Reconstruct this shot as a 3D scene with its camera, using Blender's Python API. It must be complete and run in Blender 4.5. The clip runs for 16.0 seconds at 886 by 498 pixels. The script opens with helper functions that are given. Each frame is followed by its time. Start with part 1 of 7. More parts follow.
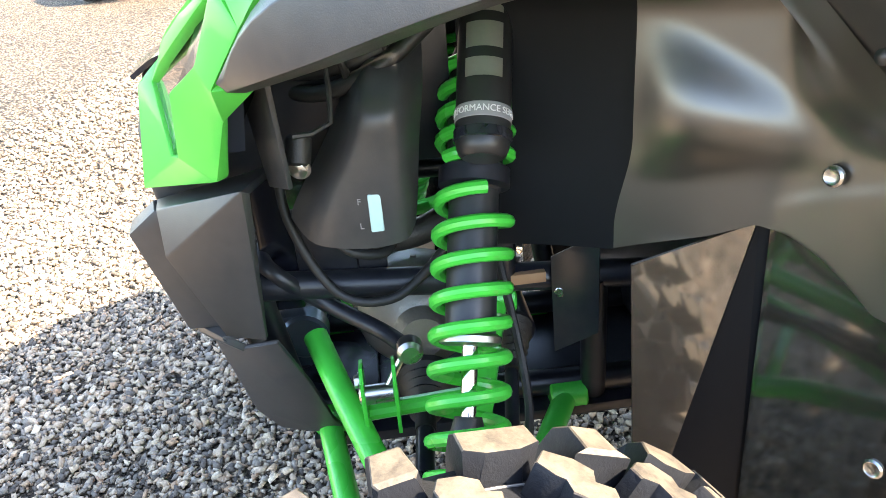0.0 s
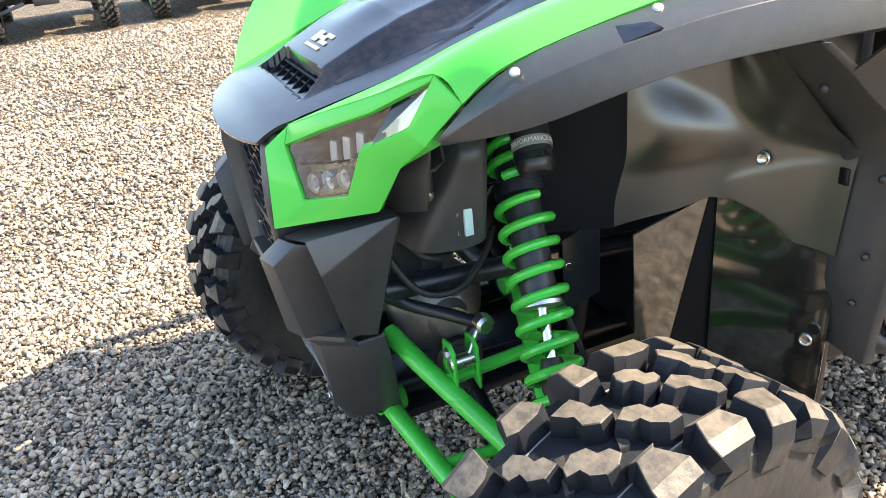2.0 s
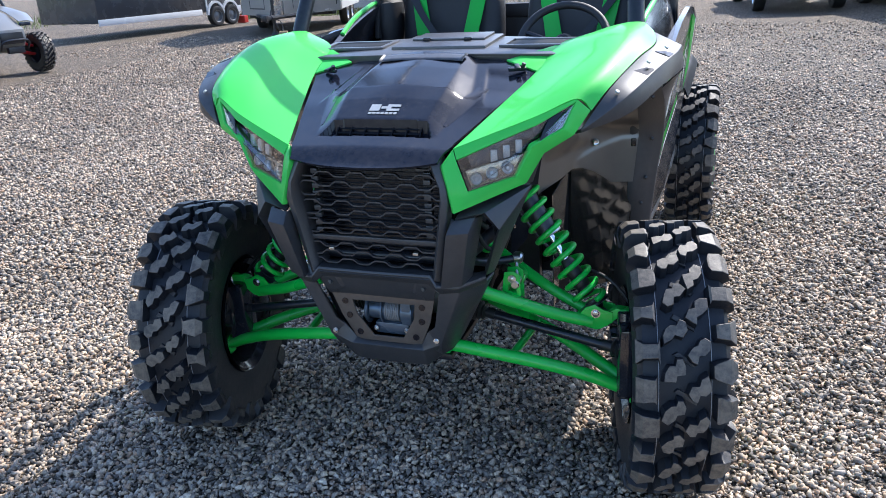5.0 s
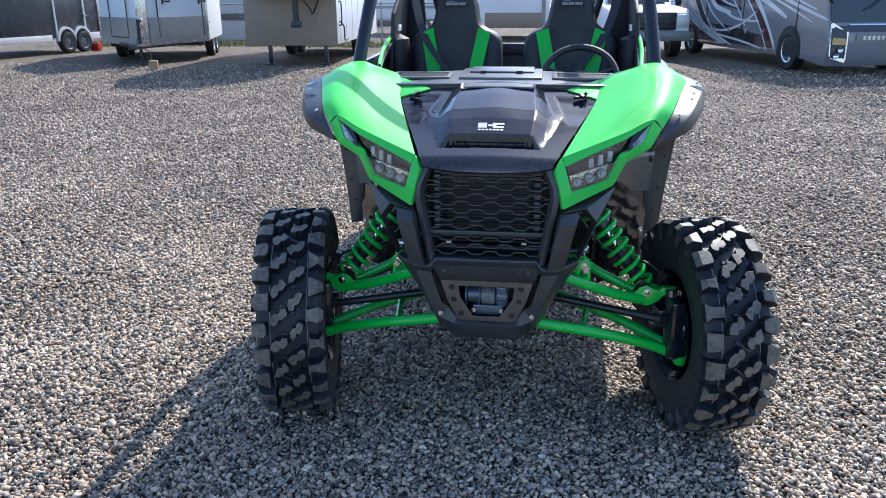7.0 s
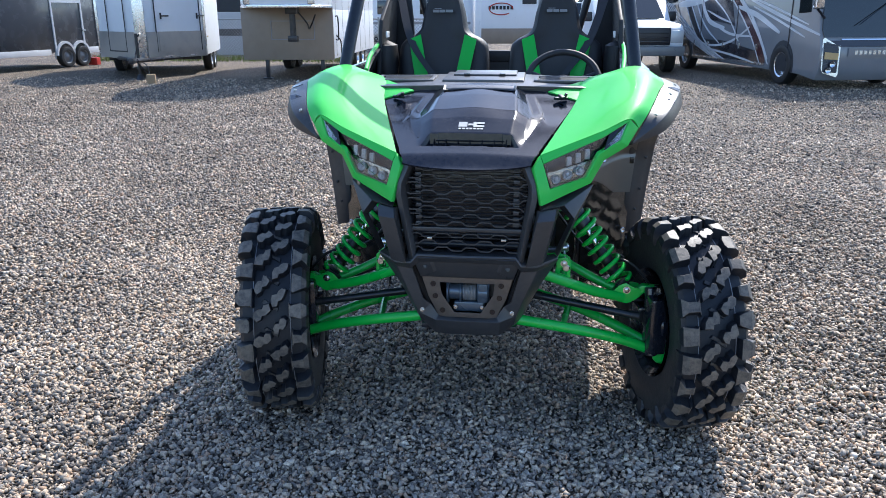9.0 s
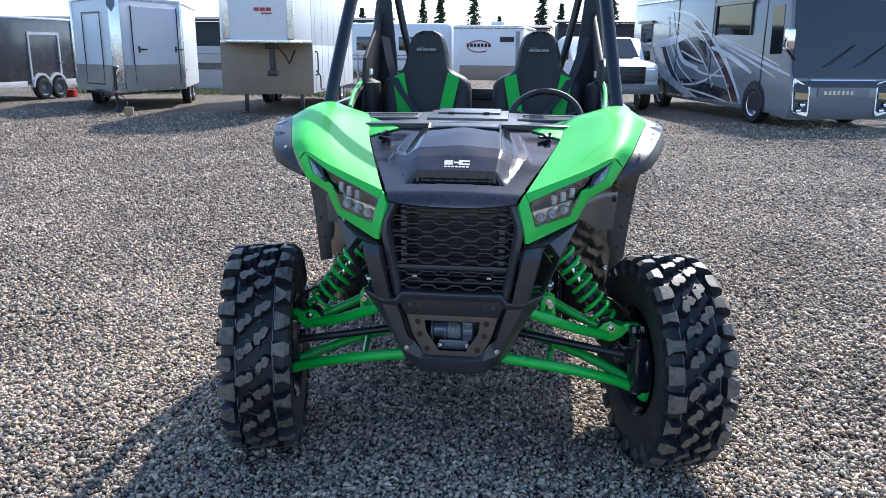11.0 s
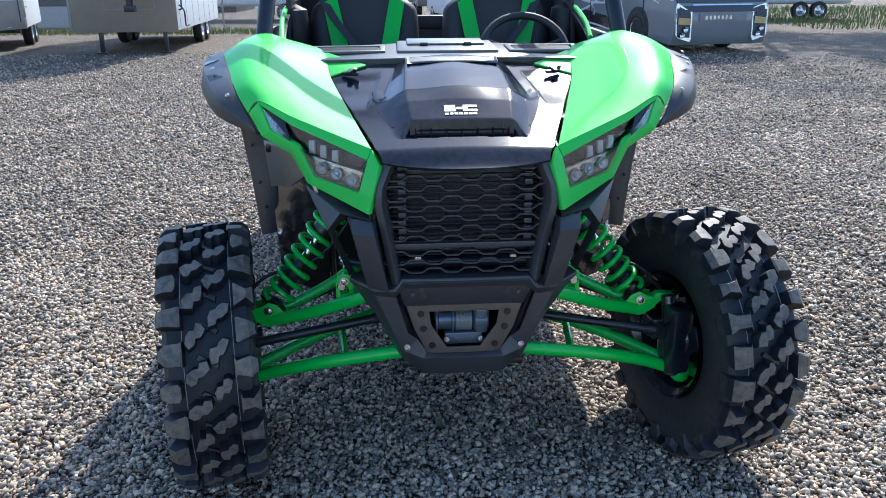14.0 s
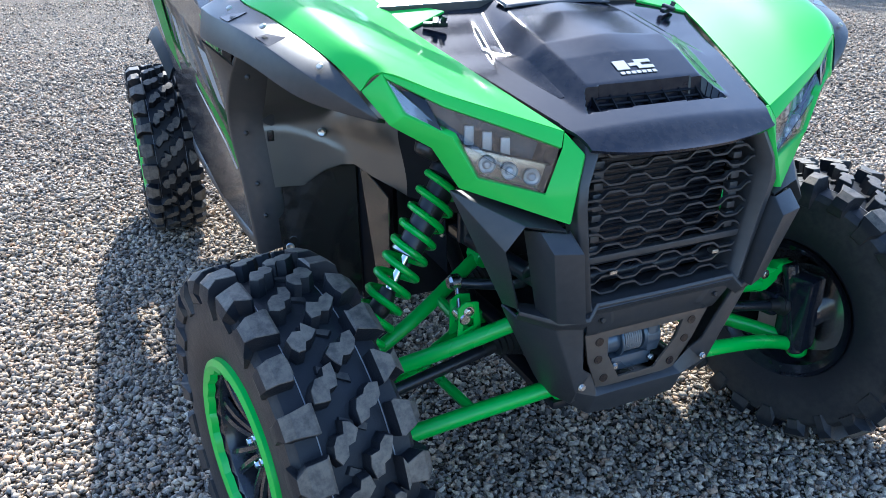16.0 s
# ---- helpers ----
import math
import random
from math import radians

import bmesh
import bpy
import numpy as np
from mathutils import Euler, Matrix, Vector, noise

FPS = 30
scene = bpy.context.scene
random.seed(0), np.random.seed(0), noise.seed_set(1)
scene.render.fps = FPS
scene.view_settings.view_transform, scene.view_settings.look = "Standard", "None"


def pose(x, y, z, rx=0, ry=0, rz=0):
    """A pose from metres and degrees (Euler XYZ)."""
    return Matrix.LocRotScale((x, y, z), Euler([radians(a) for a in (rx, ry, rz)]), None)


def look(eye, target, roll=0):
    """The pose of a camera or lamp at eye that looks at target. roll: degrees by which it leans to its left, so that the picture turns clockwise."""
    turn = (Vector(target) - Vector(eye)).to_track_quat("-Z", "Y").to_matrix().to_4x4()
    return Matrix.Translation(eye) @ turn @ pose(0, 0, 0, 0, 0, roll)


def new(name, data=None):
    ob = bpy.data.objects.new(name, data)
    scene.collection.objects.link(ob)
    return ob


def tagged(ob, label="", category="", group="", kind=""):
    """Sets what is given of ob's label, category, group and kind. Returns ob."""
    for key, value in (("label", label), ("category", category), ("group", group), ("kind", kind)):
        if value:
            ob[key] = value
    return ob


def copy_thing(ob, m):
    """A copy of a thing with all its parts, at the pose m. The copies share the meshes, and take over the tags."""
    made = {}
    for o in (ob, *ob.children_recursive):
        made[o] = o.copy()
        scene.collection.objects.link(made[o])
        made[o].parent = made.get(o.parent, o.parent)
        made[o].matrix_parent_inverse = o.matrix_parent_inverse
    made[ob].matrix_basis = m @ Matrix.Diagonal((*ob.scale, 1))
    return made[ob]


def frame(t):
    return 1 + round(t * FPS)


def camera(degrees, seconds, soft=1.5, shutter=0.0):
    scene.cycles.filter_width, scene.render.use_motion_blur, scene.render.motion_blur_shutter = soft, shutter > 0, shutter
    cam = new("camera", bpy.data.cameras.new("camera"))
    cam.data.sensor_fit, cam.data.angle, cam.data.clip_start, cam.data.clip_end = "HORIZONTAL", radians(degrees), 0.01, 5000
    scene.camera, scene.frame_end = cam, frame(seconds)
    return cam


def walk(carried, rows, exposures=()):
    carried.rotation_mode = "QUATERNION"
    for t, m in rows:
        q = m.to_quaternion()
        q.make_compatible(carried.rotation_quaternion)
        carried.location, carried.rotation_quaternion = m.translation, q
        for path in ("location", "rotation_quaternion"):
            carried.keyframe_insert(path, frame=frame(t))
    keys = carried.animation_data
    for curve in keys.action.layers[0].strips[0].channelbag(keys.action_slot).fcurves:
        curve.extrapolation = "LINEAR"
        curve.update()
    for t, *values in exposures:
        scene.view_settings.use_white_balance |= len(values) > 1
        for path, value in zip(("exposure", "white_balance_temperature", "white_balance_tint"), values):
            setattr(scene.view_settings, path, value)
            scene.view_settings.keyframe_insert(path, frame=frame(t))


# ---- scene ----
cam = camera(59.8, 16.0, 0.75)
PATH = [
    (0, (1.157, 0.032, 1.182), (-0.637, 0.156, 0.306), -4.9),
    (0.5, (1.167, 0.021, 1.186), (-0.625, 0.154, 0.307), -4.8),
    (1, (1.213, -0.017, 1.205), (-0.563, 0.205, 0.314), -5.6),
    (1.5, (1.33, -0.228, 1.273), (-0.409, 0.207, 0.387), -5.5),
    (2, (1.353, -0.421, 1.327), (-0.327, 0.232, 0.46), -5.8),
    (2.5, (1.286, -0.675, 1.337), (-0.283, 0.256, 0.519), -4.6),
    (3, (1.281, -0.938, 1.366), (-0.132, 0.243, 0.588), -2.7),
    (3.5, (1.264, -1.277, 1.398), (0.016, 0.098, 0.656), -1.4),
    (4, (1.138, -1.535, 1.388), (0.089, 0.007, 0.665), -2.8),
    (4.2, (1.093, -1.632, 1.398), (0.134, -0.03, 0.681), -3.1),
    (6.3, (0.315, -2.454, 1.491), (0.007, -0.596, 0.819), -1.0),
    (6.5, (0.25, -2.515, 1.491), (-0.027, -0.648, 0.827), -0.5),
    (7, (0.179, -2.606, 1.495), (-0.075, -0.722, 0.873), -0.3),
    (7.5, (0.181, -2.643, 1.475), (-0.073, -0.751, 0.88), -0.7),
    (8, (0.206, -2.653, 1.461), (-0.058, -0.761, 0.871), -0.8),
    (8.5, (0.231, -2.657, 1.46), (-0.033, -0.766, 0.866), -0.8),
    (9, (0.243, -2.656, 1.447), (-0.008, -0.76, 0.864), -0.2),
    (11.5, (0.203, -2.646, 1.458), (0.019, -0.716, 0.966), 0.5),
    (12, (0.19, -2.661, 1.455), (0.019, -0.731, 0.958), 0.7),
    (12.5, (0.162, -2.658, 1.445), (0.011, -0.732, 0.927), 1.2),
    (13, (0.094, -2.56, 1.422), (0.004, -0.64, 0.872), 0.5),
    (13.5, (-0.031, -2.296, 1.408), (-0.009, -0.39, 0.803), -0.7),
    (14, (-0.18, -2.086, 1.403), (-0.056, -0.2, 0.749), -0.3),
    (14.5, (-0.394, -1.892, 1.414), (-0.094, -0.031, 0.746), -1.3),
    (15, (-0.567, -1.71, 1.389), (-0.155, 0.115, 0.684), -1.9),
    (15.5, (-0.747, -1.49, 1.361), (-0.245, 0.289, 0.596), -1.4),
    (16, (-0.942, -1.319, 1.356), (-0.211, 0.367, 0.568), -0.5),
]
LIGHT = [(0, 2.98, 7300, 12), (1.0, 2.90, 7350, 13), (1.5, 2.55, 7250, 11), (2.5, 1.92, 7150, 11), (4.2, 1.36, 6000, 13), (6.3, 1.07, 5500, 11), (9.2, 1.02, 5570, 11),
         (12.5, 0.98, 5520, 11), (14.5, 1.14, 5400, 8.5), (16, 1.50, 5370, 8.5)]
walk(cam, [(t, look(eye, target, roll)) for t, eye, target, roll in PATH], LIGHT)


# ---- sky and sun ----
SUN_WAY = Vector((0.36, 0.95, 1.0)).normalized()
sky_world = bpy.data.worlds.new("sky")
scene.world = sky_world
sky_world.use_nodes = True
wn = sky_world.node_tree
sky = wn.nodes.new("ShaderNodeTexSky")
sky.sky_type, sky.sun_disc = "NISHITA", False
sky.sun_elevation = math.asin(SUN_WAY.z)
sky.sun_rotation = math.atan2(SUN_WAY.x, SUN_WAY.y)
sky.air_density, sky.dust_density, sky.ozone_density = 1.0, 0.9, 1.0
wn.links.new(sky.outputs["Color"], wn.nodes["Background"].inputs["Color"])
wn.nodes["Background"].inputs["Strength"].default_value = 0.15
sun = new("sun", bpy.data.lights.new("sun", "SUN"))
sun.data.energy, sun.data.angle, sun.data.color = 3.7, radians(0.55), (1.0, 0.89, 0.73)
sun.matrix_world = look(SUN_WAY * 30, (0, 0, 0))


# ---- materials ----
def nodes_of(name):
    m = bpy.data.materials.new(name)
    m.use_nodes = True
    t = m.node_tree
    return m, t, t.nodes["Principled BSDF"]


def put(t, kind, **inputs):
    n = t.nodes.new(kind)
    for key, value in inputs.items():
        n.inputs[key.replace("_", " ")].default_value = value
    return n


def ramp(t, src, stops):
    r = t.nodes.new("ShaderNodeValToRGB")
    while len(r.color_ramp.elements) < len(stops):
        r.color_ramp.elements.new(0.5)
    for e, (p, c) in zip(r.color_ramp.elements, stops):
        e.position, e.color = p, (*c, 1)
    t.links.new(src, r.inputs[0])
    return r.outputs[0]


def blend(t, fac, a, b, mode="MIX"):
    n = t.nodes.new("ShaderNodeMix")
    n.data_type, n.blend_type = "RGBA", mode
    for sock, v in ((n.inputs[0], fac), (n.inputs[6], a), (n.inputs[7], b)):
        if hasattr(v, "is_linked"):
            t.links.new(v, sock)
        else:
            sock.default_value = v if isinstance(v, float) else (*v, 1)
    return n.outputs[2]


def mat(name, base, rough=0.5, metal=0.0, grain=60.0, var=0.12, bump=0.0, bump_scale=300.0, coat=0.0, spec=0.5, dust=0.0,
        dust_colour=(0.30, 0.25, 0.19), rough_var=0.08):
    """A painted, moulded or bare surface: two scales of colour change, dust in patches, fine relief."""
    m, t, b = nodes_of(name)
    co = t.nodes.new("ShaderNodeTexCoord").outputs["Object"]
    fine = put(t, "ShaderNodeTexNoise", Scale=grain, Detail=4.0)
    wide = put(t, "ShaderNodeTexNoise", Scale=3.5, Detail=3.0)
    for n in (fine, wide):
        t.links.new(co, n.inputs["Vector"])
    lo, hi = tuple(c * (1 - var) for c in base), tuple(min(1, c * (1 + var)) for c in base)
    col = blend(t, fine.outputs[0], lo, hi)
    col = blend(t, 0.5, col, ramp(t, wide.outputs[0], [(0.3, lo), (0.7, hi)]))
    if dust:
        both = put(t, "ShaderNodeMath")
        both.operation = "MULTIPLY"
        t.links.new(fine.outputs[0], both.inputs[0])
        t.links.new(wide.outputs[0], both.inputs[1])
        amount = ramp(t, both.outputs[0], [(0.15, (0, 0, 0)), (0.42, (dust, dust, dust))])
        col = blend(t, amount, col, dust_colour)
    t.links.new(col, b.inputs["Base Color"])
    lo_r, hi_r = max(0.02, rough - rough_var), min(1, rough + rough_var)
    t.links.new(ramp(t, wide.outputs[0], [(0.3, (lo_r,) * 3), (0.7, (hi_r,) * 3)]), b.inputs["Roughness"])
    b.inputs["Metallic"].default_value = metal
    b.inputs["Coat Weight"].default_value = coat
    b.inputs["Coat Roughness"].default_value = 0.06
    b.inputs["Specular IOR Level"].default_value = spec
    if bump:
        tex = put(t, "ShaderNodeTexNoise", Scale=bump_scale, Detail=2.0)
        t.links.new(co, tex.inputs["Vector"])
        bp = put(t, "ShaderNodeBump", Strength=bump, Distance=0.002)
        t.links.new(tex.outputs[0], bp.inputs["Height"])
        t.links.new(bp.outputs[0], b.inputs["Normal"])
    return m


def glass(name, tint=(1, 1, 1), rough=0.02):
    m, t, b = nodes_of(name)
    b.inputs["Base Color"].default_value = (*tint, 1)
    b.inputs["Roughness"].default_value = rough
    b.inputs["Transmission Weight"].default_value = 1.0
    b.inputs["IOR"].default_value = 1.5
    return m


GREEN = mat("green_paint", (0.075, 0.55, 0.080), rough=0.5, spec=0.12, coat=0.30, var=0.05, grain=25, rough_var=0.05)
GREEN_TUBE = mat("green_powder_coat", (0.035, 0.52, 0.055), rough=0.30, coat=0.25, var=0.06, bump=0.08, bump_scale=500)
PLASTIC = mat("black_grained_plastic", (0.034, 0.035, 0.038), spec=0.6, rough=0.40, var=0.2, bump=0.12, bump_scale=900, dust=0.04)
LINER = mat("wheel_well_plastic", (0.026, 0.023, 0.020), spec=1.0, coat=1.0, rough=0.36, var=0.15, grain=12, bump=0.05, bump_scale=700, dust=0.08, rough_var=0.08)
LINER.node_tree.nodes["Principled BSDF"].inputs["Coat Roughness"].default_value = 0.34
GLOSSY = mat("gloss_black_plastic", (0.010, 0.013, 0.021), rough=0.20, coat=0.35, var=0.2, dust=0.05, rough_var=0.06)
HOOD = mat("hood_black_plastic", (0.006, 0.008, 0.016), rough=0.11, rough_var=0.03, spec=0.28, coat=0.12, var=0.2, bump=0.05, bump_scale=800, dust=0.06)
DULL = mat("dull_black_plastic", (0.007, 0.008, 0.010), rough=0.55, spec=0.12, var=0.2)
SATIN = mat("satin_black_plastic", (0.035, 0.036, 0.040), spec=0.8, rough=0.34, var=0.2, bump=0.08, bump_scale=700, dust=0.08)
SHEET = mat("polished_black_panel", (0.020, 0.018, 0.015), spec=0.8, coat=0.8, rough=0.13, var=0.2, bump=0.04, bump_scale=40, dust=0.03, rough_var=0.04)
# the brown base paints in the reflection of sunlit gravel
REFLECT_BROWN = mat("reflection_brown_sheet", (0.075, 0.056, 0.040), spec=1.0, coat=1.0, rough=0.16, var=0.2, grain=14, bump=0.03, bump_scale=40, dust=0.05)
for m, ior in ((SHEET, 1.8), (REFLECT_BROWN, 2.0), (LINER, 1.7)):
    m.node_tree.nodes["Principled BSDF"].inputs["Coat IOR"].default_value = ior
FRAME = mat("black_chassis_paint", (0.008, 0.010, 0.016), rough=0.33, var=0.25, bump=0.08, dust=0.04)
RUBBER = mat("rubber_hose", (0.015, 0.015, 0.015), rough=0.5, var=0.3, bump=0.2, bump_scale=400)
STEEL = mat("zinc_steel", (0.55, 0.55, 0.54), rough=0.28, metal=1.0, var=0.15)
CHROME = mat("chrome_shaft", (0.75, 0.76, 0.78), rough=0.08, metal=1.0, var=0.04, rough_var=0.03)
ALLOY = mat("cast_aluminium", (0.52, 0.50, 0.47), rough=0.5, metal=0.8, var=0.2, bump=0.5, bump_scale=150)
ANODISED = mat("dark_anodised_body", (0.05, 0.05, 0.052), rough=0.35, metal=0.6, var=0.15)
SILVER = mat("silver_print", (0.50, 0.49, 0.45), rough=0.4, metal=0.5, var=0.1, grain=200)
WHITE_PRINT = mat("white_print", (0.7, 0.7, 0.7), rough=0.5, var=0.05)
GREY_PRINT = mat("grey_print", (0.25, 0.25, 0.26), rough=0.45, var=0.1)
WINCH_PLATE = mat("bronze_grey_plate", (0.15, 0.125, 0.105), rough=0.38, metal=0.4, var=0.2, dust=0.12)
GAUGE = mat("coolant_window", (0.42, 0.62, 0.62), rough=0.3, var=0.12)
SEAT = mat("black_seat_vinyl", (0.017, 0.017, 0.019), rough=0.55, var=0.25, bump=0.3, bump_scale=500)
SEAT_GREEN = mat("green_seat_vinyl", (0.02, 0.42, 0.03), rough=0.5, var=0.12, bump=0.2, bump_scale=500)
LAMP_BODY = mat("lamp_housing", (0.36, 0.32, 0.28), rough=0.18, metal=0.8, var=0.12)
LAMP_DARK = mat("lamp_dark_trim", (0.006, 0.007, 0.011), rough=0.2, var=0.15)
LAMP_INNER = mat("lamp_inner_shell", (0.035, 0.042, 0.06), rough=0.25, metal=0.4, var=0.15)
LED = mat("lamp_reflector", (0.46, 0.48, 0.50), rough=0.34, metal=0.35, var=0.05)
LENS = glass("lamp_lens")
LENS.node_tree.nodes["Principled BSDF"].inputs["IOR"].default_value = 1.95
CASTLABEL = mat("dull_orange_strap", (0.30, 0.17, 0.09), rough=0.5, var=0.15)
COBALT = mat("winch_blue_grey", (0.10, 0.13, 0.17), rough=0.3, metal=0.5, var=0.25)
BLUE_TUBE = mat("blue_powder_coat", (0.01, 0.16, 0.40), rough=0.35, coat=0.3, var=0.1)
RED_TUBE = mat("red_powder_coat", (0.42, 0.012, 0.016), rough=0.35, coat=0.3, var=0.1)
GREY_BODY = mat("grey_body_plastic", (0.16, 0.165, 0.17), rough=0.35, coat=0.3, var=0.1)
WHITE_SKIN = mat("white_trailer_skin", (0.72, 0.74, 0.76), rough=0.35, var=0.05, grain=5, dust=0.08, bump=0.05, bump_scale=2)
GREY_SKIN = mat("charcoal_trailer_skin", (0.055, 0.056, 0.06), rough=0.25, coat=0.3, var=0.12, grain=5, bump=0.05, bump_scale=2)
STONEGUARD = mat("scuffed_stone_guard", (0.42, 0.40, 0.37), rough=0.42, metal=0.5, var=0.25, grain=9, dust=0.3)
TAN_SKIN = mat("taupe_trailer_skin", (0.25, 0.195, 0.145), rough=0.4, var=0.12, grain=3, dust=0.15)
TRIM = mat("bright_aluminium_trim", (0.7, 0.7, 0.7), rough=0.25, metal=0.9, var=0.1)
RV_SKIN = mat("motorhome_silver_paint", (0.20, 0.205, 0.215), rough=0.18, coat=0.5, var=0.05)
RV_DARK = mat("motorhome_dark_paint", (0.035, 0.032, 0.036), rough=0.15, coat=0.5, var=0.1)
RV_LIGHT = mat("motorhome_pale_paint", (0.66, 0.66, 0.66), rough=0.2, coat=0.4, var=0.05)
RV_MAROON = mat("motorhome_maroon_paint", (0.07, 0.022, 0.022), rough=0.2, coat=0.4, var=0.1)
TINTED = mat("tinted_glass", (0.010, 0.014, 0.016), rough=0.04, var=0.1, spec=0.8, rough_var=0.02)
AMBER = mat("amber_lamp", (0.55, 0.38, 0.17), rough=0.25, var=0.1)
RED_PAINT = mat("red_plastic", (0.40, 0.02, 0.012), rough=0.4, var=0.12)
WOOD = mat("weathered_wood_block", (0.33, 0.23, 0.13), rough=0.8, var=0.25, grain=20)
WIRE = mat("galvanised_wire", (0.30, 0.31, 0.31), rough=0.5, metal=0.6, var=0.2)
WALL_DARK = mat("dark_board_wall", (0.020, 0.022, 0.026), rough=0.6, var=0.25, grain=4)
WALL_PALE = mat("pale_board_wall", (0.42, 0.43, 0.43), rough=0.7, var=0.1, grain=4)
BARK = mat("fir_bark", (0.06, 0.045, 0.032), rough=0.9, var=0.3, grain=15)
NEEDLES = mat("fir_needles", (0.025, 0.045, 0.022), rough=0.8, var=0.4, grain=6)
LEAF = mat("broad_leaves", (0.05, 0.085, 0.022), rough=0.6, var=0.4, grain=3)
WEED = mat("roadside_grass", (0.15, 0.19, 0.05), rough=0.8, var=0.35, grain=30)


def tyre_rubber():
    """Black rubber, greyed where the tread blocks have rolled in dust."""
    m, t, b = nodes_of("tyre_rubber")
    coords = t.nodes.new("ShaderNodeTexCoord")
    co = coords.outputs["Object"]
    flat = t.nodes.new("ShaderNodeVectorMath")
    flat.operation = "MULTIPLY"
    t.links.new(co, flat.inputs[0])
    flat.inputs[1].default_value = (0, 1, 1)
    far = t.nodes.new("ShaderNodeVectorMath")
    far.operation = "LENGTH"
    t.links.new(flat.outputs[0], far.inputs[0])
    fine = put(t, "ShaderNodeTexNoise", Scale=55.0, Detail=5.0, Roughness=0.7)
    wide = put(t, "ShaderNodeTexNoise", Scale=9.0, Detail=3.0)
    for n in (fine, wide):
        t.links.new(co, n.inputs["Vector"])
    wall = ramp(t, far.outputs["Value"], [(0.22, (0.03, 0.03, 0.03)), (0.27, (0.20, 0.20, 0.20)), (0.334, (0.24, 0.24, 0.24)), (0.347, (0.0, 0.0, 0.0))])
    high = ramp(t, far.outputs["Value"], [(0.350, (0.0, 0.0, 0.0)), (0.364, (1, 1, 1))])
    # dust on the rolling faces only; flanks kept black, their shade painted in
    away = t.nodes.new("ShaderNodeVectorMath")
    away.operation = "NORMALIZE"
    t.links.new(flat.outputs[0], away.inputs[0])
    facing = t.nodes.new("ShaderNodeVectorMath")
    facing.operation = "DOT_PRODUCT"
    t.links.new(away.outputs[0], facing.inputs[0])
    t.links.new(coords.outputs["Normal"], facing.inputs[1])
    rolls = ramp(t, facing.outputs["Value"], [(0.30, (0.02, 0.02, 0.02)), (0.72, (1, 1, 1))])
    tread = blend(t, 1.0, blend(t, 1.0, high, rolls, "MULTIPLY"), wall, "LIGHTEN")
    patchy = blend(t, 0.5, ramp(t, fine.outputs[0], [(0.36, (0.06, 0.06, 0.06)), (0.60, (1, 1, 1))]), ramp(t, wide.outputs[0], [(0.35, (0.3, 0.3, 0.3)), (0.65, (1, 1, 1))]))
    amount = blend(t, 1.0, tread, patchy, "MULTIPLY")
    amount = blend(t, 1.0, amount, (0.49, 0.49, 0.49), "MULTIPLY")
    t.links.new(blend(t, amount, (0.011, 0.013, 0.018), (0.35, 0.295, 0.225)), b.inputs["Base Color"])
    b.inputs["Roughness"].default_value = 0.52
    b.inputs["Specular IOR Level"].default_value = 0.4
    bp = put(t, "ShaderNodeBump", Strength=0.5, Distance=0.003)
    t.links.new(fine.outputs[0], bp.inputs["Height"])
    t.links.new(bp.outputs[0], b.inputs["Normal"])
    return m


TYRE = tyre_rubber()


def stone_colour(t, value):
    return ramp(t, value, [(0.0, (0.085, 0.074, 0.064)), (0.2, (0.205, 0.177, 0.148)), (0.38, (0.34, 0.305, 0.26)), (0.5, (0.45, 0.375, 0.285)), (0.74, (0.60, 0.49, 0.36)),
                           (0.86, (0.42, 0.28, 0.18)), (1.0, (0.74, 0.645, 0.51))])


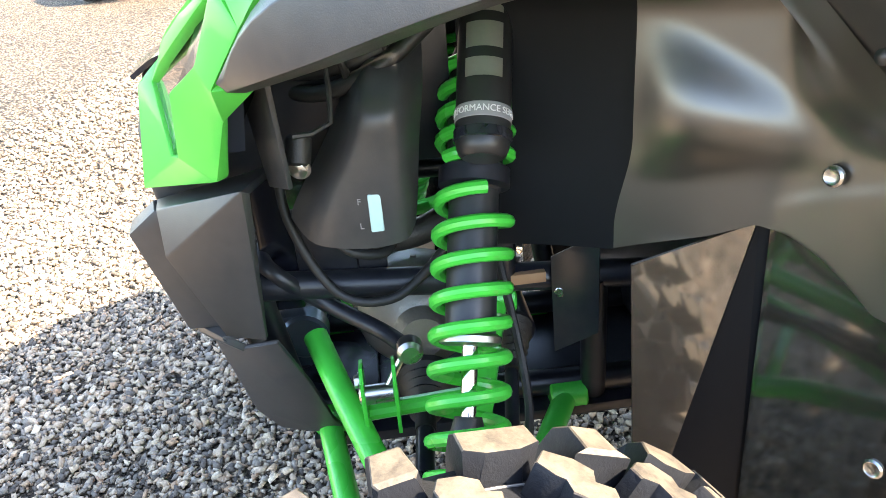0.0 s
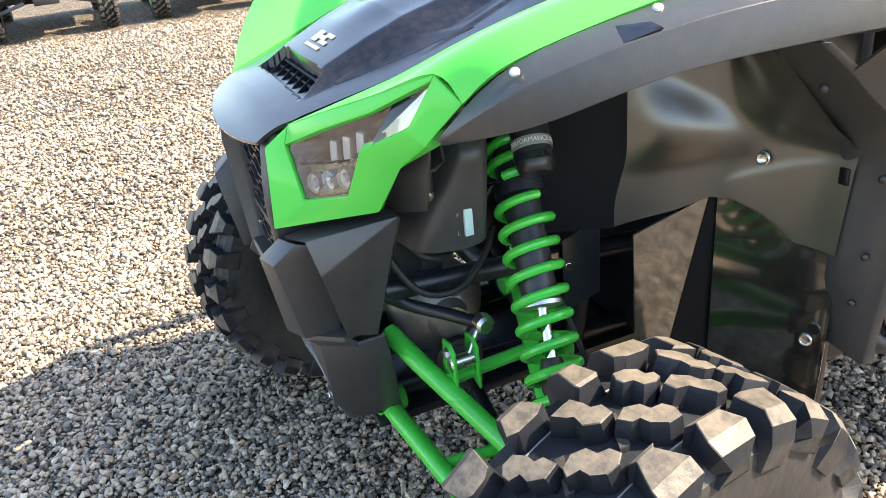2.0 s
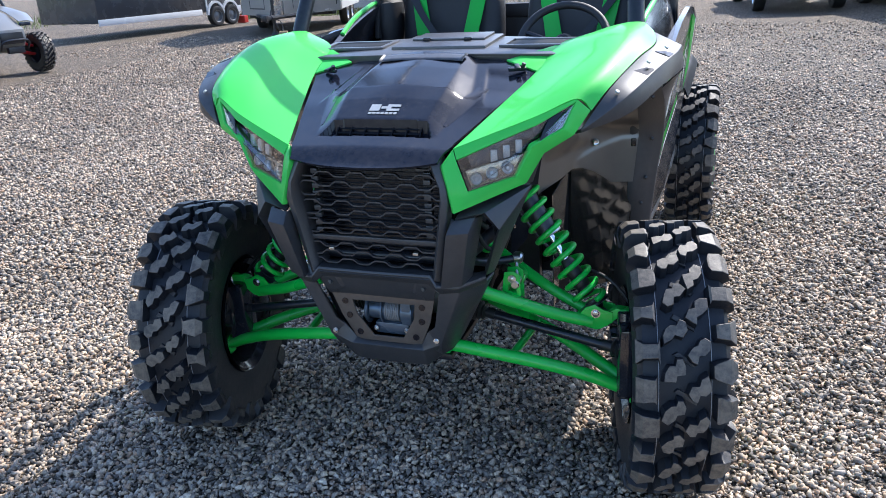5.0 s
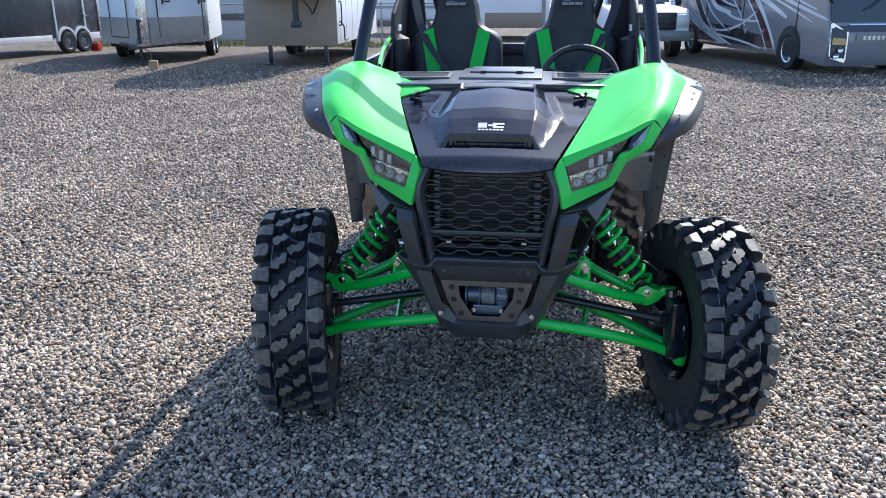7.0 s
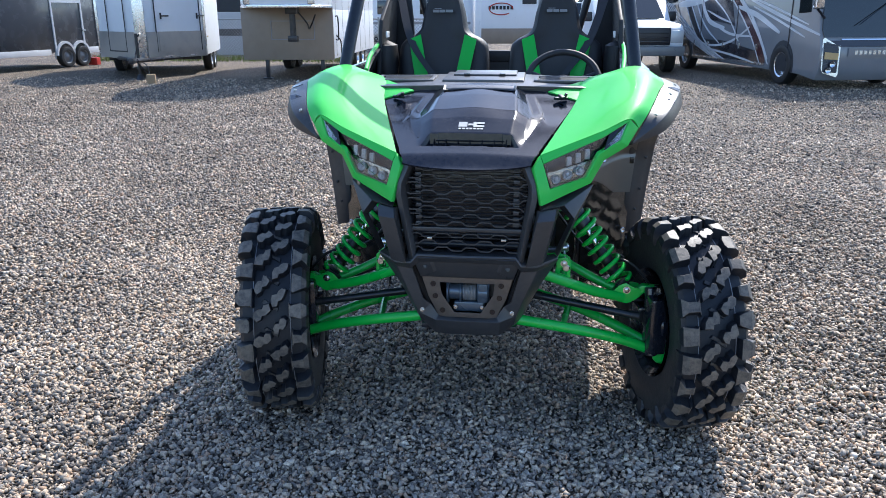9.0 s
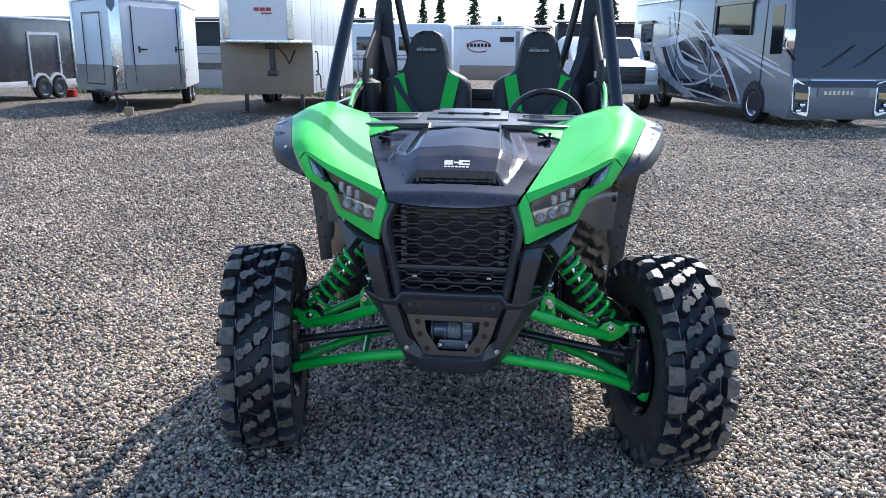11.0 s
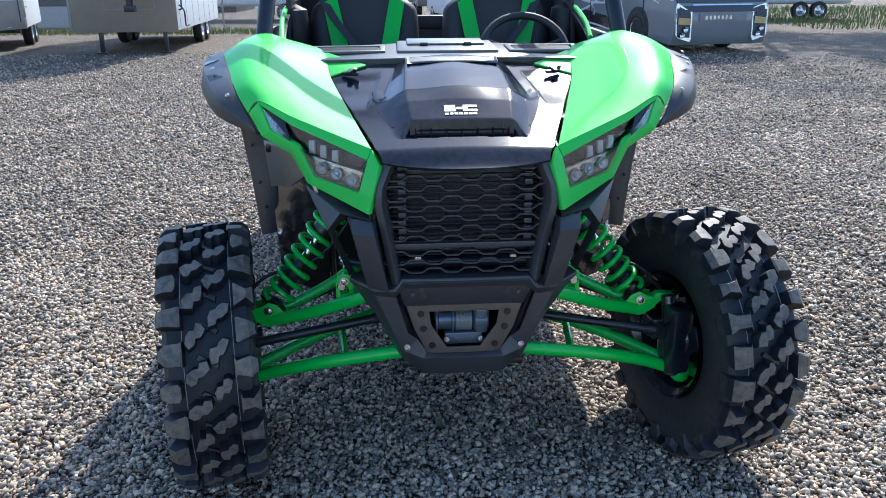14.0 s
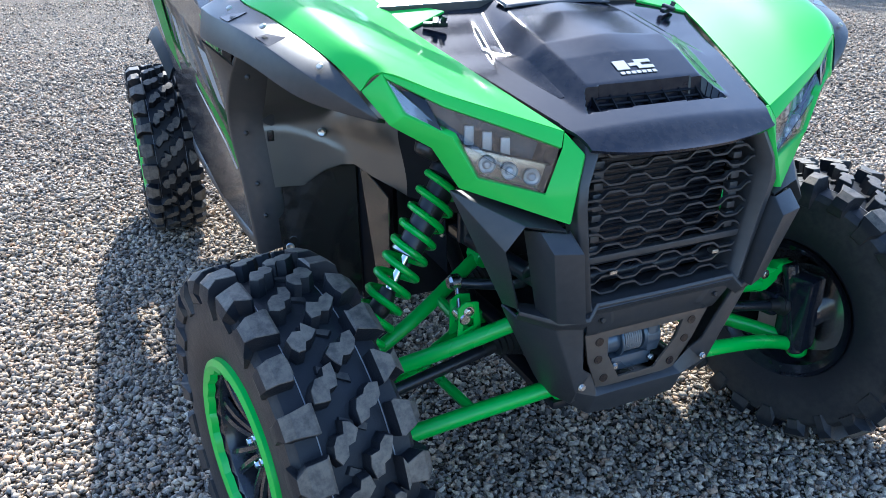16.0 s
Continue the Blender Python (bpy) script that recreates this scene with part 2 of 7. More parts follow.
def gravel_sheet():
    """Crushed stone seen as one sheet: a cell for each stone, raised, with its own tone and a dark painted rim."""
    m, t, b = nodes_of("gravel_sheet")
    co = t.nodes.new("ShaderNodeTexCoord").outputs["Object"]
    warp = put(t, "ShaderNodeTexNoise", Scale=60.0, Detail=2.0)
    t.links.new(co, warp.inputs["Vector"])
    push = t.nodes.new("ShaderNodeVectorMath")
    push.operation = "MULTIPLY_ADD"
    t.links.new(warp.outputs["Color"], push.inputs[0])
    push.inputs[1].default_value = (0.009, 0.009, 0.009)
    t.links.new(co, push.inputs[2])
    cell = put(t, "ShaderNodeTexVoronoi", Scale=50.0)
    small = put(t, "ShaderNodeTexVoronoi", Scale=120.0)
    for c in (cell, small):
        t.links.new(push.outputs[0], c.inputs["Vector"])
    sep = t.nodes.new("ShaderNodeSeparateColor")
    t.links.new(cell.outputs["Color"], sep.inputs[0])
    sep2 = t.nodes.new("ShaderNodeSeparateColor")
    t.links.new(small.outputs["Color"], sep2.inputs[0])
    col = blend(t, 0.20, stone_colour(t, sep.outputs[0]), stone_colour(t, sep2.outputs[1]))
    # cell borders multiplied dark: the shade between stones, put into the colour
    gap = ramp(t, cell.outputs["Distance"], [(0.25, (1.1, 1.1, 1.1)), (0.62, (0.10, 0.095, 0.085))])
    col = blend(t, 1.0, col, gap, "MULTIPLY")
    wide = put(t, "ShaderNodeTexNoise", Scale=0.7, Detail=4.0)
    t.links.new(co, wide.inputs["Vector"])
    col = blend(t, 1.0, col, ramp(t, wide.outputs[0], [(0.3, (0.84, 0.83, 0.82)), (0.7, (1.12, 1.08, 1.02))]), "MULTIPLY")
    mid = put(t, "ShaderNodeTexNoise", Scale=7.0, Detail=8.0, Roughness=0.8)
    t.links.new(co, mid.inputs["Vector"])
    col = blend(t, 1.0, col, ramp(t, mid.outputs[0], [(0.36, (0.62, 0.60, 0.58)), (0.62, (1.28, 1.26, 1.22))]), "MULTIPLY")
    t.links.new(col, b.inputs["Base Color"])
    b.inputs["Roughness"].default_value = 0.85
    bp = put(t, "ShaderNodeBump", Strength=1.0, Distance=0.024)
    bp.invert = True
    t.links.new(cell.outputs["Distance"], bp.inputs["Height"])
    bp2 = put(t, "ShaderNodeBump", Strength=0.8, Distance=0.012)
    bp2.invert = True
    t.links.new(small.outputs["Distance"], bp2.inputs["Height"])
    t.links.new(bp.outputs[0], bp2.inputs["Normal"])
    t.links.new(bp2.outputs[0], b.inputs["Normal"])
    return m


def gravel_stone():
    m, t, b = nodes_of("gravel_stone")
    geo = t.nodes.new("ShaderNodeNewGeometry")
    co = t.nodes.new("ShaderNodeTexCoord").outputs["Object"]
    speck = put(t, "ShaderNodeTexNoise", Scale=220.0, Detail=3.0)
    t.links.new(co, speck.inputs["Vector"])
    col = stone_colour(t, geo.outputs["Random Per Island"])
    col = blend(t, 1.0, col, ramp(t, speck.outputs[0], [(0.3, (0.75, 0.75, 0.75)), (0.7, (1.2, 1.2, 1.2))]), "MULTIPLY")
    wide = put(t, "ShaderNodeTexNoise", Scale=1.1, Detail=3.0)
    t.links.new(co, wide.inputs["Vector"])
    col = blend(t, 1.0, col, ramp(t, wide.outputs[0], [(0.36, (0.78, 0.76, 0.74)), (0.64, (1.12, 1.10, 1.08))]), "MULTIPLY")
    t.links.new(col, b.inputs["Base Color"])
    b.inputs["Roughness"].default_value = 0.8
    return m


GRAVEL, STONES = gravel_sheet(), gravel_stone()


# ---- building helpers ----
def V(*p):
    return Vector(p)


def finish(name, bm, material, parent=None, label="", smooth=35):
    """Links a bmesh as one mesh object, under a thing or a part."""
    bmesh.ops.recalc_face_normals(bm, faces=bm.faces)
    me = bpy.data.meshes.new(name)
    bm.to_mesh(me)
    bm.free()
    me.materials.append(material)
    if smooth:
        me.polygons.foreach_set("use_smooth", [True] * len(me.polygons))
        me.set_sharp_from_angle(angle=radians(smooth))
    ob = new(name, me)
    if parent:
        ob.parent = parent
    return tagged(ob, label)


part = finish


def thing(name, at, label, category, group="", kind=""):
    ob = new(name)
    ob.empty_display_size = 0.1
    ob.location = at
    return tagged(ob, label, category, group, kind)


def shift(bm, m):
    bmesh.ops.transform(bm, matrix=m, verts=bm.verts)
    return bm


def flip(bm, s):
    """Mirrors a bmesh to the other side where s is -1."""
    if s < 0:
        bmesh.ops.scale(bm, vec=(-1, 1, 1), verts=bm.verts)
        bmesh.ops.reverse_faces(bm, faces=bm.faces)
    return bm


def soften(bm, width, angle=25, segments=2):
    if width:
        edges = [e for e in bm.edges if len(e.link_faces) == 2 and e.calc_face_angle(0) > radians(angle)]
        bmesh.ops.bevel(bm, geom=edges, offset=width, segments=segments, affect="EDGES", profile=0.6, clamp_overlap=True)
    return bm


def join(*bms):
    """One bmesh out of several."""
    out = bmesh.new()
    for b in bms:
        me = bpy.data.meshes.new("tmp")
        b.to_mesh(me)
        b.free()
        out.from_mesh(me)
        bpy.data.meshes.remove(me)
    return out


def block(lo, hi, bevel=0.0, segments=2):
    bm = bmesh.new()
    bmesh.ops.create_cube(bm, size=1)
    for v in bm.verts:
        v.co = V(*[(lo[i] + hi[i]) / 2 + v.co[i] * (hi[i] - lo[i]) for i in range(3)])
    return soften(bm, bevel, 25, segments)


def shell(verts, faces, thick=0.006, bevel=0.003, away=None):
    """Flat facets joined into a panel of some thickness; away: a place on its hidden side."""
    bm = bmesh.new()
    vs = [bm.verts.new(v) for v in verts]
    fs = [bm.faces.new([vs[i] for i in f]) for f in faces]
    bmesh.ops.recalc_face_normals(bm, faces=fs)
    if away is not None:
        bm.normal_update()
        turn = sum(((f.calc_center_median() - V(*away)).dot(f.normal) * f.calc_area()) for f in fs)
        if turn < 0:
            bmesh.ops.reverse_faces(bm, faces=fs)
    bmesh.ops.solidify(bm, geom=list(bm.faces), thickness=thick)
    return soften(bm, bevel)


def spline(points, k, closed=False):
    """Catmull-Rom through the points, k steps each."""
    P = [V(*p) for p in points]
    n = len(P)
    out = []
    for i in range(n if closed else n - 1):
        a, b, c, d = (P[j % n] if closed else P[min(max(j, 0), n - 1)] for j in (i - 1, i, i + 1, i + 2))
        for s in range(k):
            u = s / k
            out.append(0.5 * ((2 * b) + (c - a) * u + (2 * a - 5 * b + 4 * c - d) * u * u + (3 * b - a - 3 * c + d) * u**3))
    return out if closed else out + [P[-1]]


def patch(rows, ku=4, kv=4, thick=0.005, away=None):
    """A smooth panel through a net of control points."""
    fine = [spline(r, kv) for r in rows]
    cols = [spline([r[j] for r in fine], ku) for j in range(len(fine[0]))]
    bm = bmesh.new()
    g = [[bm.verts.new(p) for p in c] for c in cols]
    for a, b in zip(g, g[1:]):
        for i in range(len(a) - 1):
            bm.faces.new((a[i], a[i + 1], b[i + 1], b[i]))
    bmesh.ops.recalc_face_normals(bm, faces=bm.faces)
    if away is not None:
        bm.normal_update()
        if sum((f.calc_center_median() - V(*away)).dot(f.normal) for f in bm.faces) < 0:
            bmesh.ops.reverse_faces(bm, faces=bm.faces)
    if thick:
        bmesh.ops.solidify(bm, geom=list(bm.faces), thickness=thick)
    return bm


def tube(points, r, n=10, k=5, closed=False, radii=None):
    """A round bar along a smooth line."""
    P = spline(points, k, closed) if k > 1 else [V(*p) for p in points]
    bm = bmesh.new()
    rings, up = [], None
    for i, p in enumerate(P):
        way = (P[(i + 1) % len(P)] - P[i - 1]) if closed else (P[min(i + 1, len(P) - 1)] - P[max(i - 1, 0)])
        way.normalize()
        if up is None:
            up = way.orthogonal().normalized()
        up = (up - way * up.dot(way)).normalized()
        side = way.cross(up)
        rr = r if radii is None else radii[min(int(i / len(P) * len(radii)), len(radii) - 1)]
        rings.append([bm.verts.new(p + rr * (math.cos(a) * up + math.sin(a) * side)) for a in (math.tau * j / n for j in range(n))])
    pairs = list(zip(rings, rings[1:])) + ([(rings[-1], rings[0])] if closed else [])
    for a, b in pairs:
        for j in range(n):
            bm.faces.new((a[j], a[(j + 1) % n], b[(j + 1) % n], b[j]))
    if not closed:
        bm.faces.new(rings[0][::-1])
        bm.faces.new(rings[-1])
    return bm


def aim(p, q):
    """Puts local z from p towards q."""
    p, q = V(*p), V(*q)
    return Matrix.Translation(p) @ (q - p).to_track_quat("Z", "Y").to_matrix().to_4x4()


def lathe(profile, n=24, m=None, capped=True):
    """A turned shape: (radius, height) pairs about local z."""
    bm = bmesh.new()
    rings = [[bm.verts.new((r * math.cos(a), r * math.sin(a), z)) for a in (math.tau * j / n for j in range(n))] for r, z in profile]
    for a, b in zip(rings, rings[1:]):
        for j in range(n):
            bm.faces.new((a[j], a[(j + 1) % n], b[(j + 1) % n], b[j]))
    if capped:
        bm.faces.new(rings[0][::-1])
        bm.faces.new(rings[-1])
    return shift(bm, m) if m else bm


def rod(p, q, r, n=16, bevel=0.0):
    L = (V(*q) - V(*p)).length
    b = min(bevel, r * 0.5, L * 0.4)
    prof = [(r - b, 0), (r, b), (r, L - b), (r - b, L)] if b else [(r, 0), (r, L)]
    return lathe(prof, n, aim(p, q))


def bolt(at, way, r=0.008, h=0.006):
    """A hexagon head on a washer."""
    m = aim(at, V(*at) + V(*way))
    return join(lathe([(r * 1.35, -0.001), (r * 1.35, 0.0015)], 16, m), lathe([(r, 0.001), (r, h), (r * 0.8, h + 0.001)], 6, m))


def plate(outline, lo, hi, axis=1, bevel=0.0):
    """A flat outline drawn out between lo and hi along an axis."""
    bm = bmesh.new()
    def at(p, d):
        c = list(p)
        c.insert(axis, d)
        return bm.verts.new(c)
    a, b = [at(p, lo) for p in outline], [at(p, hi) for p in outline]
    bm.faces.new(a)
    bm.faces.new(b[::-1])
    for i in range(len(a)):
        j = (i + 1) % len(a)
        bm.faces.new((a[i], b[i], b[j], a[j]))
    bmesh.ops.recalc_face_normals(bm, faces=bm.faces)
    return soften(bm, bevel)


def holed(outer, inner, lo, hi, axis=1, bevel=0.0):
    """A flat ring between two outlines with the same count of corners."""
    bm = bmesh.new()
    def at(p, d):
        c = list(p)
        c.insert(axis, d)
        return bm.verts.new(c)
    loops = [[at(p, d) for p in o] for o in (outer, inner) for d in (lo, hi)]
    oa, ob, ia, ib = loops
    n = len(outer)
    for i in range(n):
        j = (i + 1) % n
        for q in ((oa[i], oa[j], ob[j], ob[i]), (ia[j], ia[i], ib[i], ib[j]), (oa[j], oa[i], ia[i], ia[j]), (ob[i], ob[j], ib[j], ib[i])):
            bm.faces.new(q)
    bmesh.ops.recalc_face_normals(bm, faces=bm.faces)
    return soften(bm, bevel)


def lettering(name, words, size, m, material, parent, label=""):
    """Printed words, a hair thick, from the built-in font."""
    cu = bpy.data.curves.new(name, "FONT")
    cu.body, cu.size, cu.extrude = words, size, 0.0004
    cu.align_x = cu.align_y = "CENTER"
    tmp = bpy.data.objects.new(name, cu)
    scene.collection.objects.link(tmp)
    me = bpy.data.meshes.new_from_object(tmp.evaluated_get(bpy.context.evaluated_depsgraph_get()))
    bpy.data.objects.remove(tmp)
    me.materials.clear()
    me.materials.append(material)
    ob = new(name, me)
    ob.parent = parent
    ob.matrix_basis = m
    return tagged(ob, label)


# ---- ground ----
def ground_sheet():
    bm = bmesh.new()
    bmesh.ops.create_grid(bm, x_segments=120, y_segments=120, size=1)
    for v in bm.verts:
        v.co = V(math.copysign(abs(v.co.x) ** 3, v.co.x) * 900, math.copysign(abs(v.co.y) ** 3, v.co.y) * 900, 0)
        d = v.co.length
        v.co.z = -0.008 + 0.05 * min(1, max(0, d - 3) / 20) * noise.noise(v.co * 0.15)
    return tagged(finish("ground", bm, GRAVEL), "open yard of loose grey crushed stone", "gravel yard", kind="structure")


def scatter(name, zones, label):
    """Loose crushed stone: knocked-about shards of eight or twelve faces, strewn in one mesh."""
    rng = np.random.default_rng(7)
    eight = np.array([(1, 0, 0), (-1, 0, 0), (0, 1, 0), (0, -1, 0), (0, 0, 1), (0, 0, -1)], float)
    eight_f = np.array([(0, 2, 4), (2, 1, 4), (1, 3, 4), (3, 0, 4), (2, 0, 5), (1, 2, 5), (3, 1, 5), (0, 3, 5)])
    cube = np.array([(x, y, z) for x in (-1, 1) for y in (-1, 1) for z in (-1, 1)], float) * 0.68
    cube_f = np.array([(0, 1, 3), (0, 3, 2), (4, 6, 7), (4, 7, 5), (0, 4, 5), (0, 5, 1), (2, 3, 7), (2, 7, 6), (0, 2, 6), (0, 6, 4), (1, 5, 7), (1, 7, 3)])
    shapes = []
    for i in range(36):
        b, f = (cube, cube_f) if i % 3 == 0 else (eight, eight_f)
        k = b + rng.uniform(-0.32, 0.32, b.shape)
        shapes.append((k * (1.30, 0.58 + 0.4 * rng.random(), 0.46 + 0.42 * rng.random()), f))
    co, fa, n0 = [], [], 0
    for x0, x1, y0, y1, per, rmin, rmax in zones:
        n = int((x1 - x0) * (y1 - y0) * per)
        which = rng.integers(0, 36, n)
        for w in range(36):
            m = int((which == w).sum())
            b, f = shapes[w]
            rad = (rmin + (rmax - rmin) * rng.random(m) ** 1.9)[:, None, None]
            t1, t2, t3 = rng.uniform(0, math.tau, m), rng.uniform(-0.9, 0.9, m), rng.uniform(-0.6, 0.6, m)
            p = np.repeat((b[None] * rad), 1, axis=0)
            x, y, z = p[..., 0], p[..., 1], p[..., 2]
            c, s = np.cos(t2)[:, None], np.sin(t2)[:, None]
            x, z = c * x + s * z, c * z - s * x
            c, s = np.cos(t3)[:, None], np.sin(t3)[:, None]
            y, z = c * y + s * z, c * z - s * y
            c, s = np.cos(t1)[:, None], np.sin(t1)[:, None]
            x, y = c * x + s * y, c * y - s * x
            p = np.stack([x + (rng.uniform(x0, x1, m) + rng.normal(0, 0.22, m))[:, None], y + (rng.uniform(y0, y1, m) + rng.normal(0, 0.22, m))[:, None], z + rad[:, :, 0] * (0.05 + 0.95 * rng.random(m)[:, None]) - 0.007], -1)
            co.append(p.reshape(-1, 3))
            fa.append((f[None] + (n0 + len(b) * np.arange(m))[:, None, None]).reshape(-1, 3))
            n0 += m * len(b)
    co, fa = np.concatenate(co).astype(np.float32), np.concatenate(fa).astype(np.int32)
    me = bpy.data.meshes.new(name)
    me.vertices.add(len(co))
    me.vertices.foreach_set("co", co.ravel())
    me.loops.add(fa.size)
    me.loops.foreach_set("vertex_index", fa.ravel())
    me.polygons.add(len(fa))
    me.polygons.foreach_set("loop_start", np.arange(0, fa.size, 3, dtype=np.int32))
    me.update(calc_edges=True)
    me.materials.append(STONES)
    return tagged(new(name, me), label, "gravel", kind="stuff")


ground_sheet()
scatter("gravel", [(-2.2, 1.5, -1.8, 2.2, 9000, 0.005, 0.0135), (-4.8, -2.2, -2.0, 4.5, 2400, 0.007, 0.016), (-2.2, 1.5, 2.2, 4.5, 2400, 0.007, 0.016),
                   (1.5, 4.0, -0.9, 5.0, 2600, 0.007, 0.016), (-6.0, 5.5, 4.5, 8.0, 1000, 0.009, 0.019),
                   (-9.5, 6.0, 8.0, 11.0, 420, 0.011, 0.021), (-13.0, 7.0, 11.0, 15.0, 110, 0.013, 0.024), (-9.5, -6.0, 4.5, 8.0, 420, 0.010, 0.021), (-9.0, -4.8, -1.5, 4.5, 650, 0.010, 0.020), (4.0, 6.0, 0.5, 4.5, 800, 0.010, 0.020), (5.5, 9.5, 3.0, 9.0, 400, 0.010, 0.021), (6.0, 11.0, 9.0, 13.0, 110, 0.012, 0.024)],
        "loose angular grey and tan crushed stones")

# ---- the side-by-side buggy ----
BUGGY = thing("off_road_buggy", (0, 0, 0), "bright green and black side-by-side off-road buggy parked on gravel", "off-road vehicle")


# wheels
COMMA = [(-0.027, 0.030), (-0.010, 0.038), (0.005, 0.027), (0.007, 0.011), (0.027, 0.006), (0.033, -0.016), (0.020, -0.034), (0.003, -0.031), (0.001, -0.014), (-0.015, -0.010), (-0.027, 0.007)]


def lug(x, ang, outline, turn, size, rng, top=0.384, foot=0.342):
    """One worn tread block on the carcass, its outline bent like a comma."""
    bm = bmesh.new()
    rings, n = [], len(outline)
    wob = [rng.uniform(0.80, 1.20) for k in outline]
    tilt = rng.uniform(-0.03, 0.03)
    for r, k in ((foot, 1.16), (top - 0.0015, 1.03), (top, 0.99)):
        ring = []
        for (u, v), w in zip(outline, wob):
            u, v = u * k * w * size, v * k * w * size
            px, pt = u * math.cos(turn) - v * math.sin(turn), u * math.sin(turn) + v * math.cos(turn)
            th = ang + pt / r
            rr = r - 0.9 * max(0.0, abs(x + px) - 0.10) ** 1.5 + (tilt * pt if r > foot else 0.0)
            ring.append(bm.verts.new((x + px, rr * math.cos(th), rr * math.sin(th))))
        rings.append(ring)
    for a, b in zip(rings, rings[1:]):
        for j in range(n):
            bm.faces.new((a[j], a[(j + 1) % n], b[(j + 1) % n], b[j]))
    mid = bm.verts.new((x, (top + 0.0006) * math.cos(ang), (top + 0.0006) * math.sin(ang)))
    for j in range(n):
        bm.faces.new((rings[-1][j], rings[-1][(j + 1) % n], mid))
    return bm


def shoulder(side, ang, wide, inner, reach, rng):
    """A block at the tread's edge that folds over on to the sidewall, narrower at its foot on the wall."""
    bm = bmesh.new()
    prof = [(inner - 0.007, 0.340), (inner, 0.3815), (inner + 0.006, 0.384), (0.116, 0.3815), (0.135, 0.368), (0.141, 0.345), (0.1345, reach)]
    back = [(inner - 0.009, 0.335), (inner - 0.006, 0.335), (inner, 0.335), (0.104, 0.333), (0.110, 0.328), (0.114, 0.320), (0.114, reach)]
    skew = [rng.uniform(-0.012, 0.012) for p in prof]
    def ring(da, line, k):
        return [bm.verts.new((side * x, r * math.cos(ang + da + k * q / 0.38), r * math.sin(ang + da + k * q / 0.38))) for (x, r), q in zip(line, skew)]
    h = wide / 2 / 0.38
    rows = [ring(-h * 1.22, back, 0.4), ring(-h, [(x, r - 0.0015) for x, r in prof], 1.0), ring(-h * 0.94, prof, 1.0), ring(h * 0.94, prof, -1.0), ring(h, [(x, r - 0.0015) for x, r in prof], -1.0), ring(h * 1.22, back, -0.4)]
    for p, q in zip(rows, rows[1:]):
        for i in range(len(p) - 1):
            bm.faces.new((p[i], p[i + 1], q[i + 1], q[i]))
    for i in (0, -1):
        bm.faces.new([r[i] for r in rows])
    return bm


def carcass():
    prof = [(0.186, -0.098), (0.200, -0.114), (0.235, -0.126), (0.290, -0.130), (0.330, -0.126), (0.344, -0.112), (0.349, -0.08), (0.352, 0.0)]
    prof = prof + [(r, -z) for r, z in prof[-2::-1]]
    return lathe(prof, 72, pose(0, 0, 0, 0, 90, 0), capped=False)


def tread_blocks():
    """All blocks of one tyre: two columns of commas in the middle, a column of shoulder blocks on each edge."""
    rng = random.Random(3)
    n = 25
    st = math.tau / n
    tie = [(-0.030, 0.006), (0.030, 0.006), (0.030, -0.006), (-0.030, -0.006)]
    j = lambda: rng.uniform(-0.004, 0.004)
    for i in range(n):
        a = st * i
        yield lug(-0.033 + j(), a + j() * 0.8, COMMA, 0.25 + rng.uniform(-0.25, 0.25), rng.uniform(0.82, 0.98), rng)
        yield lug(0.033 + j(), a + st * 0.5 + j() * 0.8, COMMA, math.pi + 0.15 + rng.uniform(-0.25, 0.25), rng.uniform(0.82, 0.98), rng)
        yield lug(0.0, st * (i + 0.72), tie, 0.5, 1.0, rng, 0.358, 0.344)
        for s, o in ((-1, 0.52), (1, 0.02)):
            long = (i + (s > 0)) % 2
            yield shoulder(s, a + st * o, 0.047, 0.070 if long else 0.080, 0.305 if long else 0.322, rng)


SQUEEZE = Matrix.Diagonal((0.88, 0.993, 0.993, 1))


